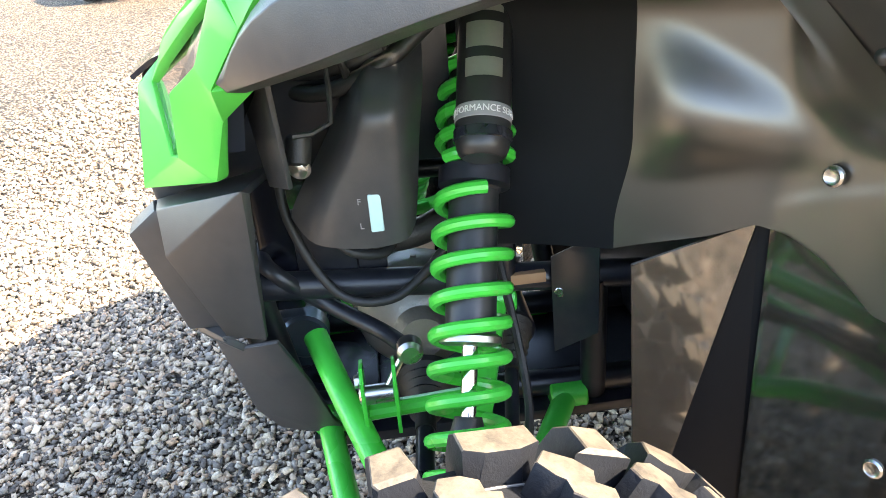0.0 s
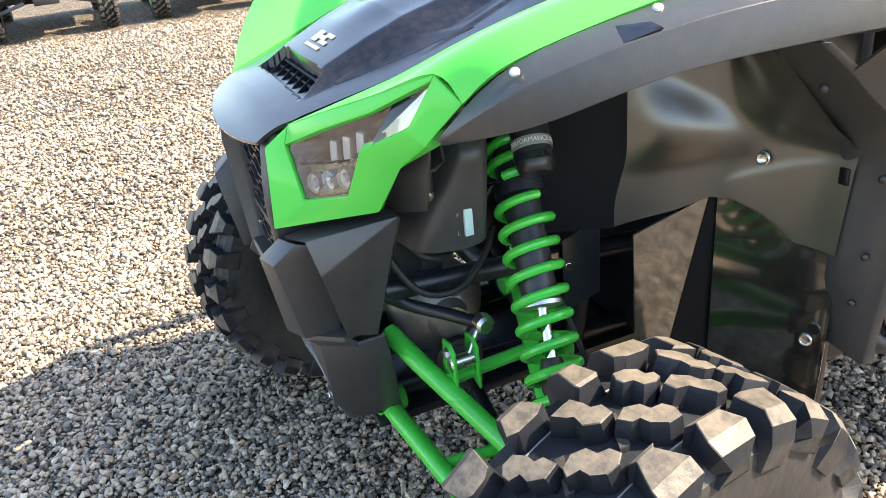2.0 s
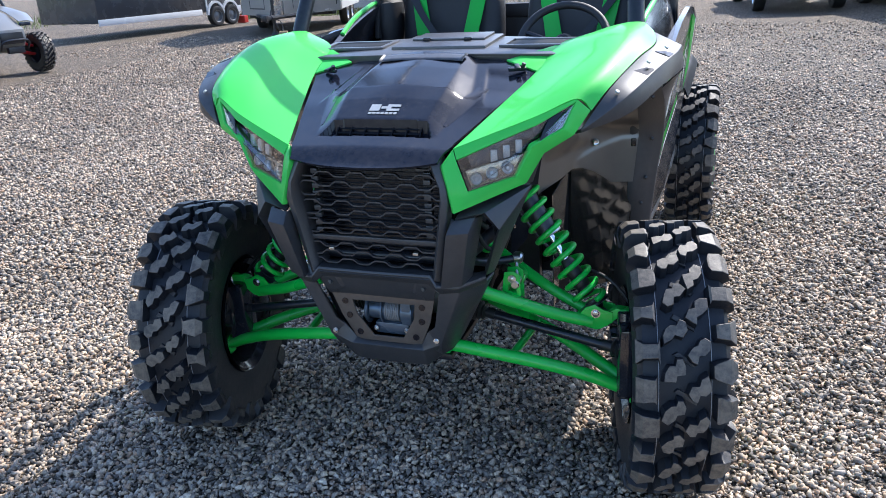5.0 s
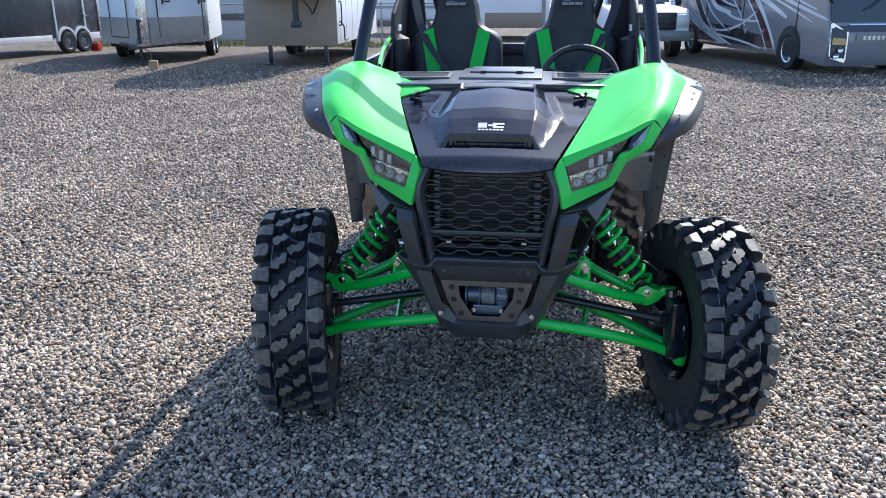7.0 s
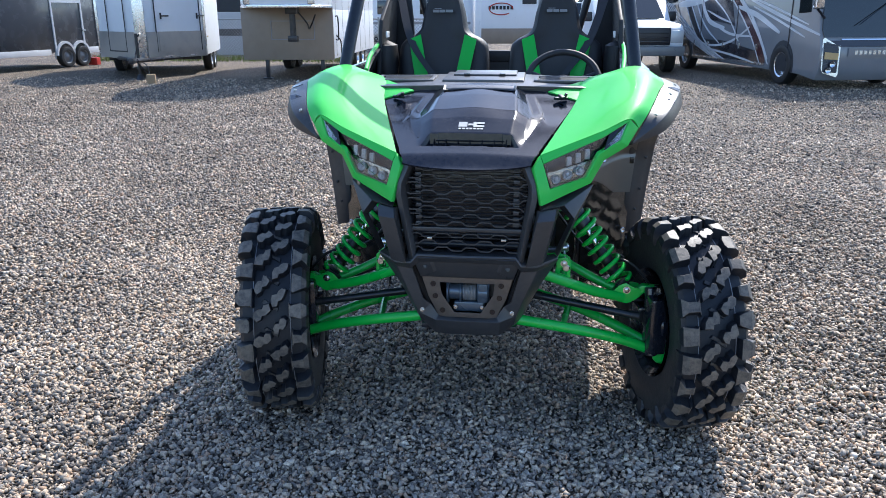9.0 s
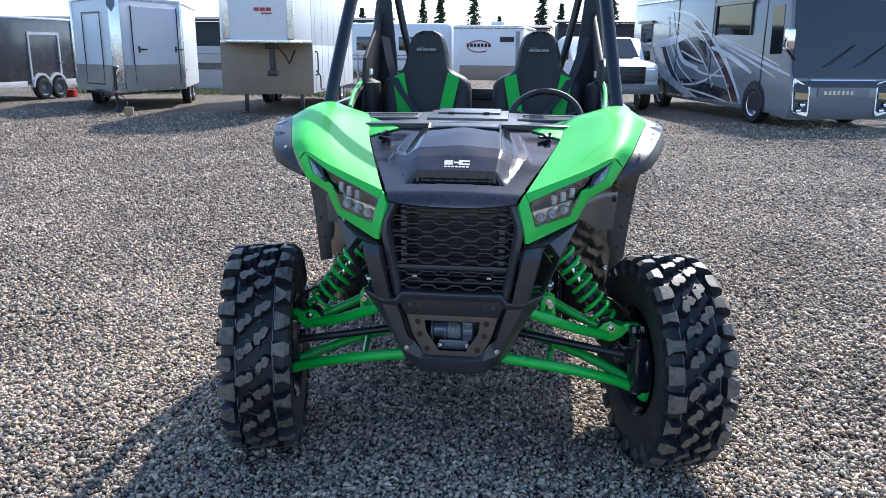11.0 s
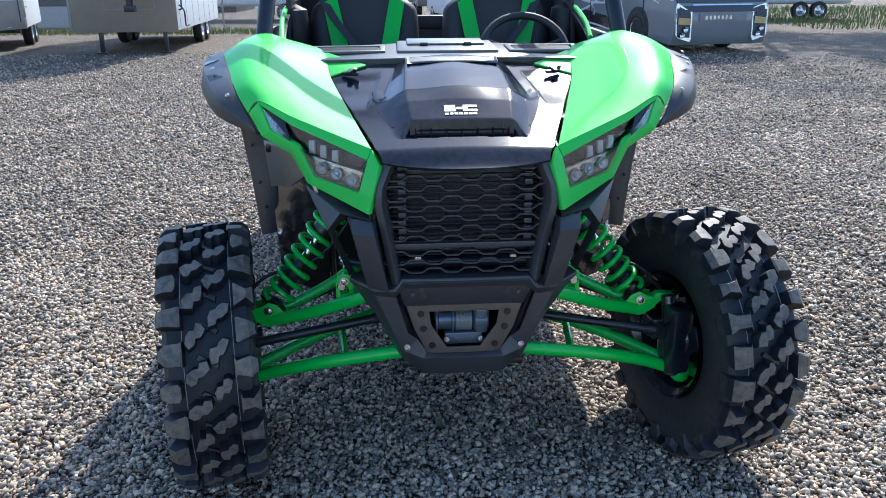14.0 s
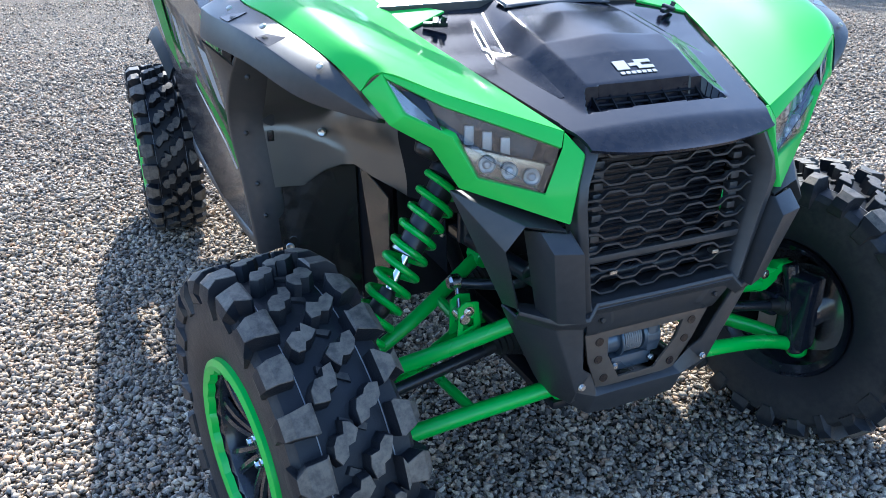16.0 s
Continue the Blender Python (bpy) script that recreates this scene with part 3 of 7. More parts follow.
def build_wheel():
    X = pose(0, 0, 0, 0, 90, 0)
    barrel = lathe([(0.196, -0.108), (0.190, -0.100), (0.176, -0.095), (0.168, -0.05), (0.160, 0.03), (0.172, 0.085), (0.188, 0.100), (0.196, 0.108), (0.184, 0.106),
                    (0.166, 0.090), (0.152, 0.03), (0.160, -0.05), (0.168, -0.09), (0.186, -0.106)], 48, X, False)
    bits = [barrel, lathe([(0.03, 0.028), (0.156, 0.020), (0.156, 0.026), (0.03, 0.034)], 40, X, False), lathe([(0.0, 0.030), (0.050, 0.030), (0.055, 0.045), (0.050, 0.062), (0.030, 0.070), (0.0, 0.070)], 24, X, False)]
    spokes = []
    for i in range(8):
        a = math.tau * i / 8
        for o in (-0.13, 0.13):
            p = V(0.055, 0.045 * math.cos(a + o * 1.4), 0.045 * math.sin(a + o * 1.4))
            q = V(0.078, 0.166 * math.cos(a + o), 0.166 * math.sin(a + o))
            spokes.append(tube([p, (p + q) / 2 + V(0.006, 0, 0), q], 0.009, 6, 3))
    wheel = finish("wheel", join(*bits), GLOSSY, BUGGY, "black spoked alloy wheel")
    for b in spokes:
        part("spoke", b, GLOSSY, wheel)
    part("tyre", shift(carcass(), SQUEEZE), TYRE, wheel, "chunky black mud tyre with dusty lugs", smooth=25)
    for bm in tread_blocks():
        part("tread_block", shift(bm, SQUEEZE), TYRE, wheel, smooth=25)
    for x in (-0.062, 0.062):
        part("tread_line", lathe([(0.3462, -0.0009), (0.3482, -0.0009), (0.3482, 0.0009), (0.3462, 0.0009)], 90, Matrix.Translation((x, 0, 0)) @ X, False), GREY_PRINT, wheel, "thin pale moulding line round the tread")
    n = 72
    ring = lathe([(0.170, 0.098), (0.176, 0.112), (0.190, 0.117), (0.203, 0.112), (0.205, 0.100), (0.180, 0.094)], n, X, False)
    for v in ring.verts:
        r = math.hypot(v.co.y, v.co.z)
        if r < 0.18:
            k = 1 + 0.022 * math.sin(24 * math.atan2(v.co.z, v.co.y))
            v.co.y, v.co.z = v.co.y * k, v.co.z * k
    part("beadlock_ring", ring, GREEN_TUBE, wheel, "bright green bead ring")
    for i in range(4):
        a = math.tau * (i + 0.5) / 4
        part("lug_nut", lathe([(0.009, 0.060), (0.009, 0.078), (0.006, 0.082)], 6, Matrix.Translation((0, 0.034 * math.cos(a), 0.034 * math.sin(a))) @ X), CHROME, wheel)
    return wheel


def put_wheel(src, m):
    for o in (src, *src.children):
        c = o.copy()
        scene.collection.objects.link(c)
        if o is src:
            top = c
        else:
            c.parent = top
    top.matrix_basis = m


WHEEL = build_wheel()
whole = finish("tyre", shift(join(carcass(), *tread_blocks()), SQUEEZE), TYRE)
PLAIN_TYRE = whole.data
bpy.data.objects.remove(whole)
STEER = 10.5
R_TYRE = 0.380
WHEEL.matrix_basis = pose(0.742, 0.048, R_TYRE - 0.006, 14, 0, STEER + 2)
put_wheel(WHEEL, pose(-0.712, 0.004, R_TYRE - 0.004, 40, 0, 180 + STEER))
put_wheel(WHEEL, pose(0.735, 2.42, R_TYRE, 70, 0, 0))
put_wheel(WHEEL, pose(-0.735, 2.42, R_TYRE, 100, 0, 180))


def both(build):
    for side in (1, -1):
        build(side)


def P(name, bm, material, s=1, parent=None, label="", smooth=35):
    return part(name, flip(bm, s), material, parent or BUGGY, label, smooth)


# chassis under the nose
def chassis():
    rails = [rod((0.13, -0.14, 0.43), (0.13, 0.75, 0.40), 0.022, 12), rod((-0.13, -0.14, 0.43), (-0.13, 0.75, 0.40), 0.022, 12),
             rod((0.22, -0.16, 0.70), (0.24, 0.42, 0.66), 0.020, 12), rod((-0.22, -0.16, 0.70), (-0.24, 0.42, 0.66), 0.020, 12),
             rod((0.22, -0.16, 0.70), (0.13, -0.14, 0.43), 0.018, 12), rod((-0.22, -0.16, 0.70), (-0.13, -0.14, 0.43), 0.018, 12),
             rod((0.24, 0.30, 0.67), (0.14, 0.33, 0.40), 0.020, 12), rod((-0.24, 0.30, 0.67), (-0.14, 0.33, 0.40), 0.020, 12),
             rod((0.24, 0.17, 0.67), (0.22, 0.20, 1.06), 0.020, 12), rod((-0.24, 0.17, 0.67), (-0.22, 0.20, 1.06), 0.020, 12),
             rod((-0.24, 0.17, 1.03), (0.24, 0.17, 1.03), 0.020, 12), rod((-0.22, -0.16, 0.70), (0.22, -0.16, 0.70), 0.016, 12)]
    P("front_frame", join(*rails), FRAME, label="black welded steel tube frame")
    P("skid_plate", block((-0.17, -0.13, 0.372), (0.17, 2.1, 0.392), 0.006), FRAME, label="black belly plate")
    core = P("radiator", block((-0.205, -0.15, 0.65), (0.205, -0.10, 0.99), 0.006), LAMP_DARK, label="dark finned radiator core")
    for i in range(25):
        part("fin", block((-0.195, -0.156, 0.67 + 0.012 * i), (0.195, -0.149, 0.674 + 0.012 * i)), FRAME, core)
    diff = lathe([(0.03, -0.10), (0.055, -0.085), (0.085, -0.05), (0.100, -0.02), (0.102, 0.02), (0.085, 0.05), (0.045, 0.075), (0.035, 0.10)], 28, Matrix.Translation((0.03, 0.06, 0.53)) @ pose(0, 0, 0, 0, 90, 0))
    ribs = [block((0.02, 0.055, 0.53), (0.045, 0.065, 0.635)) for i in range(6)]
    for i, b in enumerate(ribs):
        shift(b, Matrix.Translation((0.03, 0.06, 0.53)) @ pose(0, 0, 0, 60 * i, 0, 0) @ Matrix.Translation((-0.03, -0.06, -0.53)))
    case = P("front_differential", diff, ALLOY, label="cast aluminium front gear case")
    for b in ribs:
        part("rib", b, ALLOY, case)
    P("steering_rack", rod((-0.20, 0.20, 0.565), (0.20, 0.20, 0.565), 0.026, 16, 0.004), FRAME)
    P("firewall", block((-0.30, 0.46, 0.40), (0.30, 0.50, 1.12), 0.01), FRAME, label="black bulkhead behind the nose")
    P("floor_pan", block((-0.50, 0.56, 0.44), (0.50, 2.05, 0.49), 0.01), FRAME)


chassis()


# suspension
def suspension(s):
    low, top = V(0.555, 0.066, 0.487), V(0.190, 0.165, 1.000)
    L = (top - low).length
    m = aim(low, top)
    at = lambda f: low + (top - low) * f
    shock = P("shock_absorber", join(lathe([(0.020, 0.0), (0.024, 0.012), (0.024, 0.030), (0.012, 0.034)], 20, m), rod(at(-0.03) + V(0, -0.022, 0), at(-0.03) + V(0, 0.022, 0), 0.018, 16)), FRAME, s, label="coil-over damper with bright green spring")
    part("damper_shaft", flip(rod(at(0.20), at(0.42), 0.0095, 16), s), CHROME, shock, "polished chrome shaft")
    part("bump_stop", flip(lathe([(0.018, 0.05), (0.024, 0.056), (0.024, 0.070), (0.020, 0.076), (0.025, 0.086), (0.025, 0.102), (0.020, 0.110), (0.024, 0.122), (0.022, 0.150), (0.016, 0.172)], 20, m), s), RUBBER, shock)
    part("damper_body", flip(lathe([(0.026, 0.262), (0.030, 0.265), (0.030, 0.435), (0.034, 0.44), (0.034, 0.60), (0.026, 0.62), (0.020, L)], 28, m), s), ANODISED, shock, "dark anodised damper tube")
    part("bearing_cap", flip(lathe([(0.030, 0.252), (0.037, 0.255), (0.037, 0.262), (0.032, 0.266)], 28, m), s), STEEL, shock, "silver bottom cap")
    part("spring_seat", flip(lathe([(0.030, 0.012), (0.048, 0.016), (0.048, 0.022), (0.030, 0.026)], 28, m), s), FRAME, shock)
    part("spring_divider", flip(lathe([(0.034, 0.438), (0.043, 0.441), (0.043, 0.462), (0.036, 0.466)], 28, m), s), FRAME, shock)
    def coil(z0, z1, turns, name):
        n = int(turns * 22)
        pts = [m @ V(0.042 * math.cos(math.tau * turns * i / n + 0.8), 0.042 * math.sin(math.tau * turns * i / n + 0.8), z0 + (z1 - z0) * i / n) for i in range(n + 1)]
        part(name, flip(tube(pts, 0.0082, 10, 1), s), GREEN_TUBE, shock, "bright green coil spring")
    coil(0.028, 0.432, 10.2, "main_spring")
    coil(0.470, 0.590, 4.2, "tender_spring")
    # reservoir beside the damper
    w = (top - low).normalized()
    r0 = V(0.350, 0.140, 0.893)
    rm = aim(r0, r0 + w)
    res = P("gas_reservoir", lathe([(0.022, 0.0), (0.027, 0.004), (0.030, 0.012), (0.0315, 0.02), (0.0315, 0.24), (0.026, 0.25)], 28, rm), ANODISED, s, shock, "black gas reservoir with silver print")
    part("reservoir_band", flip(lathe([(0.0316, 0.040), (0.0325, 0.041), (0.0325, 0.056), (0.0316, 0.057)], 28, rm, False), s), GREY_PRINT, res, "grey printed band")
    words = lettering("band_print", "PERFORMANCE SERIES", 0.0105, Matrix(), WHITE_PRINT, res, "white printed words")
    front_way = math.atan2(*(rm.inverted().to_3x3() @ V(0.95, -0.15, 0.35)).yx)
    for v in words.data.vertices:
        a = front_way + v.co.x / 0.0328 * (1 if s > 0 else -1)
        p = rm @ V((0.0328 + v.co.z) * math.cos(a), (0.0328 + v.co.z) * math.sin(a), 0.0485 + v.co.y)
        v.co = V(p.x * s, p.y, p.z)
    part("reservoir_ring", flip(lathe([(0.0316, 0.018), (0.0335, 0.019), (0.0335, 0.030), (0.0316, 0.031)], 28, rm, False), s), GLOSSY, res)
    # the maker's mark as plain bars round the tube
    face = math.atan2(*(rm.inverted().to_3x3() @ V(0.95, -0.15, 0.35)).yx)
    for z0, z1, a0, a1 in ((0.086, 0.108, -0.7, 0.7), (0.120, 0.150, -0.7, 0.7), (0.162, 0.186, -0.7, 0.7)):
        bm = bmesh.new()
        k = 8
        a, b = ([bm.verts.new((0.0320 * math.cos(face + a0 + (a1 - a0) * i / k), 0.0320 * math.sin(face + a0 + (a1 - a0) * i / k), z)) for i in range(k + 1)] for z in (z0, z1))
        for i in range(k):
            bm.faces.new((a[i], a[i + 1], b[i + 1], b[i]))
        bmesh.ops.solidify(bm, geom=list(bm.faces), thickness=0.0005)
        part("printed_mark", flip(shift(bm, rm), s), SILVER, res, "silver printed mark")
    # upper arm
    out = V(0.664, 0.035, 0.494)
    arm = P("upper_arm", join(tube([(0.200, -0.095, 0.600), (0.286, -0.062, 0.560), (0.44, 0.0, 0.492), (0.545, 0.030, 0.464)], 0.018, 14, 6), tube([(0.215, 0.165, 0.625), (0.40, 0.105, 0.530), (0.548, 0.070, 0.468)], 0.016, 14, 6),
                           tube([(0.320, -0.045, 0.545), (0.330, 0.125, 0.562)], 0.012, 10, 2), rod((0.205, 0.135, 0.630), (0.205, 0.195, 0.630), 0.022, 14, 0.003)),
            GREEN_TUBE, s, label="bright green tubular upper control arm")
    for y in (0.020, 0.080):
        part("shock_bracket", flip(plate([(0.500, 0.476), (0.528, 0.510), (0.552, 0.520), (0.578, 0.506), (0.604, 0.500), (0.604, 0.470), (0.570, 0.446), (0.500, 0.452)], y, y + 0.006, 1, 0.002), s), GREEN_TUBE, arm, "green bracket that holds the damper")
    part("ball_joint_arm", flip(soften(plate([(0.500, 0.452), (0.560, 0.440), (0.590, 0.456), (0.618, 0.484), (0.676, 0.482), (0.676, 0.508), (0.612, 0.512), (0.580, 0.490), (0.500, 0.486)], 0.024, 0.056, 1), 0.004), s), GREEN_TUBE, arm, "kinked green end piece")
    part("ball_joint", flip(lathe([(0.012, -0.060), (0.020, -0.045), (0.020, -0.020), (0.015, 0.012), (0.010, 0.016)], 16, Matrix.Translation(out)), s), STEEL, arm, "bright steel ball joint")
    for y, d in ((0.020, -1), (0.086, 1)):
        part("bracket_bolt", flip(bolt((0.556, y, 0.494), (0, d, 0), 0.010), s), STEEL, arm)
    for y in (-0.032, 0.010):
        tab = part("link_tab", flip(holed([(0.296, 0.548), (0.352, 0.530), (0.350, 0.612), (0.332, 0.624), (0.304, 0.620)], [(0.314, 0.566), (0.340, 0.558), (0.339, 0.582), (0.330, 0.586), (0.316, 0.584)], y, y + 0.005, 1, 0.001), s), GREEN_TUBE, arm)
    part("tab_bolt", flip(bolt((0.327, -0.033, 0.602), (0, -1, 0), 0.009), s), STEEL, arm)
    # lower arm
    lo_out = V(0.688, -0.012, 0.266)
    low_arm = P("lower_arm", join(tube([(0.145, -0.105, 0.415), (0.40, -0.06, 0.362), (0.56, -0.03, 0.318), lo_out], 0.019, 14, 6), tube([(0.145, 0.285, 0.400), (0.42, 0.13, 0.365), (0.60, 0.03, 0.312), lo_out + V(-0.03, 0.015, 0.012)], 0.019, 14, 6),
                               tube([(0.33, -0.07, 0.378), (0.36, 0.165, 0.382)], 0.012, 10, 2), rod((0.145, -0.125, 0.415), (0.145, -0.065, 0.415), 0.026, 14, 0.003), rod((0.145, 0.255, 0.400), (0.145, 0.315, 0.400), 0.026, 14, 0.003),
                               lathe([(0.020, -0.03), (0.028, -0.02), (0.028, 0.02), (0.018, 0.034)], 16, Matrix.Translation(lo_out))), GREEN_TUBE, s, label="bright green tubular lower control arm")
    part("pivot_bolt", flip(bolt((0.145, -0.128, 0.415), (0, -1, 0), 0.011), s), STEEL, low_arm)
    # drive shaft
    shaft = P("drive_shaft", rod((0.20, 0.052, 0.455), (0.63, 0.005, 0.395), 0.014, 16), FRAME, s)
    bellows = [(0.052, 0.0)]
    for i in range(6):
        k = 0.050 - 0.005 * i
        bellows += [(k, 0.010 + 0.013 * i), (k - 0.009, 0.0165 + 0.013 * i)]
    part("boot", flip(lathe(bellows + [(0.016, 0.098), (0.016, 0.11)], 24, aim((0.145, 0.058, 0.463), (0.63, 0.005, 0.395))), s), RUBBER, shaft, "pleated black rubber boot")
    part("boot", flip(lathe(bellows + [(0.016, 0.098), (0.016, 0.11)], 24, aim((0.685, 0.0, 0.388), (0.145, 0.058, 0.463))), s), RUBBER, shaft, "pleated black rubber boot")
    # steering link
    link = P("tie_rod", rod((0.27, 0.175, 0.545), (0.64, 0.105, 0.415), 0.010, 14), FRAME, s)
    boot = [(0.030, 0.0)]
    for i in range(6):
        boot += [(0.030 - 0.002 * i, 0.006 + 0.012 * i), (0.022 - 0.002 * i, 0.012 + 0.012 * i)]
    part("rack_boot", flip(lathe(boot + [(0.012, 0.085)], 22, aim((0.19, 0.192, 0.575), (0.64, 0.105, 0.415))), s), RUBBER, link)
    # sway bar end and drop link
    bar = P("sway_bar", tube([(0.03, -0.155, 0.735), (0.19, -0.150, 0.735), (0.235, -0.125, 0.720), (0.225, -0.07, 0.665), (0.27, 0.0, 0.640), (0.325, 0.035, 0.640)], 0.0115, 12, 6), FRAME, s, label="black bent sway bar")
    part("drop_link", flip(join(rod((0.326, 0.030, 0.640), (0.335, -0.002, 0.585), 0.005, 10), lathe([(0.012, -0.014), (0.017, -0.008), (0.017, 0.010), (0.012, 0.016)], 18, Matrix.Translation((0.328, 0.036, 0.642)) @ pose(0, 0, 0, 0, 90, 0)),
                              rod((0.335, -0.035, 0.585), (0.335, 0.012, 0.585), 0.013, 14, 0.003)), s), STEEL, bar, "zinc drop link with ball joints")
    # upright and brake
    c, turn = V(0.764 if s > 0 else 0.736, 0.0, R_TYRE), pose(0, 0, 0, 0, 0, STEER * s)
    up = P("upright", shift(join(block((-0.14, -0.045, -0.10), (-0.075, 0.045, 0.11), 0.015), rod((-0.10, 0, 0), (-0.02, 0, 0), 0.055, 20, 0.006), rod((-0.12, -0.02, -0.11), (-0.12, 0.04, 0.13), 0.022, 12, 0.004),
                              block((-0.16, 0.04, -0.02), (-0.09, 0.12, 0.05), 0.012)), Matrix.Translation(c) @ turn), GLOSSY, s, label="black cast steering upright")
    part("brake_disc", flip(shift(lathe([(0.05, -0.060), (0.122, -0.060), (0.122, -0.054), (0.05, -0.054)], 40, pose(0, 0, 0, 0, 90, 0)), Matrix.Translation(c) @ turn), s), STEEL, up, "steel brake disc")
    part("brake_caliper", flip(shift(block((-0.095, 0.055, -0.10), (-0.035, 0.125, 0.02), 0.014), Matrix.Translation(c) @ turn), s), ALLOY, up, "cast brake caliper")
    part("brake_hose", flip(tube([(0.30, 0.16, 0.74), (0.42, 0.17, 0.60), (0.58, 0.12, 0.56), (0.68, 0.10, 0.44)], 0.0055, 8, 6), s), RUBBER, up)


both(suspension)


# front bodywork
J, K, TIP = (0.232, -0.212, 1.018), (0.213, -0.250, 0.985), (0.243, -0.264, 0.864)
B_OUT, C_MID, D_OUT, D_UP = (0.400, -0.140, 0.916), (0.441, -0.113, 0.988), (0.514, -0.104, 1.034), (0.549, -0.066, 1.088)
H_TOP, H_IN, H_BOT, H_MID, H_LOW, NOTCH = (0.243, -0.224, 0.992), (0.268, -0.216, 0.909), (0.383, -0.178, 0.942), (0.421, -0.162, 1.016), (0.490, -0.118, 1.053), (0.514, -0.090, 1.112)


def fender(s):
    rows = [[J, (0.33, -0.178, 1.053), (0.43, -0.135, 1.088), (0.516, -0.086, 1.121), D_UP],
            [(0.297, 0.0, 1.086), (0.385, -0.005, 1.115), (0.465, -0.005, 1.148), (0.545, -0.005, 1.163), (0.585, -0.012, 1.136)],
            [(0.354, 0.202, 1.149), (0.43, 0.20, 1.176), (0.51, 0.19, 1.206), (0.585, 0.18, 1.216), (0.636, 0.165, 1.188)],
            [(0.385, 0.385, 1.204), (0.455, 0.375, 1.224), (0.53, 0.36, 1.245), (0.61, 0.34, 1.242), (0.668, 0.305, 1.210)],
            [(0.470, 0.50, 1.222), (0.520, 0.53, 1.234), (0.565, 0.55, 1.248), (0.61, 0.55, 1.248), (0.648, 0.49, 1.226)]]
    fen = P("fender", patch(rows, 6, 5, 0.006, (0.4, 0.3, 0.9)), GREEN, s, label="glossy bright green front fender", smooth=50)
    part("fender_wing", flip(shell([(0.354, 0.202, 1.149), (0.250, 0.258, 1.174), (0.385, 0.385, 1.204)], [(0, 1, 2)], 0.006, 0.002, (0.3, 0.3, 0.9)), s), GREEN, fen)
    brow_hi = [J, (0.33, -0.178, 1.053), (0.43, -0.135, 1.088), (0.516, -0.086, 1.121)]
    brow_lo = [H_TOP, (0.335, -0.186, 1.030), (0.43, -0.143, 1.066), NOTCH]
    vs = brow_hi + brow_lo
    part("brow", flip(shell(vs, [(0, 1, 5, 4), (1, 2, 6, 5), (2, 3, 7, 6)], 0.012, 0.003, (0.35, 0.2, 1.0)), s), GREEN, fen)
    vs = [J, K, TIP, B_OUT, C_MID, D_OUT, D_UP, H_TOP, H_IN, H_BOT, H_MID, H_LOW, NOTCH, (0.516, -0.086, 1.121), (0.506, -0.062, 1.035)]
    part("lamp_surround", flip(shell(vs, [(0, 1, 7), (1, 2, 8, 7), (2, 3, 9, 8), (3, 4, 10, 9), (4, 5, 11, 10), (5, 6, 12, 11), (6, 13, 12), (4, 14, 5)], 0.016, 0.004, (0.3, 0.1, 0.98)), s), GREEN, fen, "bright green surround of the lamp")
    # black flare outside the green
    rows = [[(0.528, -0.096, 1.044), (0.530, -0.092, 1.042), (0.528, -0.088, 1.036), (0.510, -0.075, 1.030)],
            [(0.586, -0.014, 1.133), (0.628, -0.030, 1.114), (0.636, -0.020, 1.072), (0.600, 0.01, 1.066)],
            [(0.637, 0.163, 1.185), (0.692, 0.130, 1.166), (0.702, 0.120, 1.118), (0.655, 0.14, 1.108)],
            [(0.669, 0.303, 1.207), (0.728, 0.290, 1.184), (0.738, 0.285, 1.132), (0.69, 0.30, 1.120)],
            [(0.650, 0.490, 1.222), (0.735, 0.415, 1.190), (0.745, 0.405, 1.132), (0.70, 0.41, 1.115)]]
    flare = P("fender_flare", soften(patch(rows, 6, 1, 0.006, (0.5, 0.25, 1.0)), 0.004, 30), PLASTIC, s, label="black plastic fender flare", smooth=40)
    for at, way in (((0.606, -0.026, 1.128), (0.5, -0.4, 0.8)), ((0.668, 0.115, 1.182), (0.5, -0.3, 0.8)), ((0.702, 0.255, 1.202), (0.5, -0.2, 0.85))):
        part("push_rivet", flip(lathe([(0.006, -0.002), (0.006, 0.0015), (0.004, 0.003)], 14, aim(at, V(*at) + V(*way))), s), SILVER, flare, "pale round push rivet")
    def on_flare(k, f, u):
        """A place just over the flare's upper face: row k, share f to the next row, share u outwards."""
        a, b = [V(*rows[j][0]).lerp(V(*rows[j][1]), u) for j in (k, k + 1)]
        return a.lerp(b, f) + V(0.002, -0.002, 0.0045)
    # the flare is not cut: black sheets on top stand for the slots' shade
    for k, f in ((1, 0.62), (2, 0.55)):
        slot = shell([on_flare(k, f, 0.30), on_flare(k, f + 0.02, 0.97), on_flare(k, f + 0.26, 0.97), on_flare(k, f + 0.20, 0.62)], [(0, 1, 2, 3)], 0.002, 0.0, (0.5, 0.3, 0.9))
        part("flare_slot", flip(slot, s), LAMP_DARK, flare, "dark sheet for a recess's shade")


both(fender)


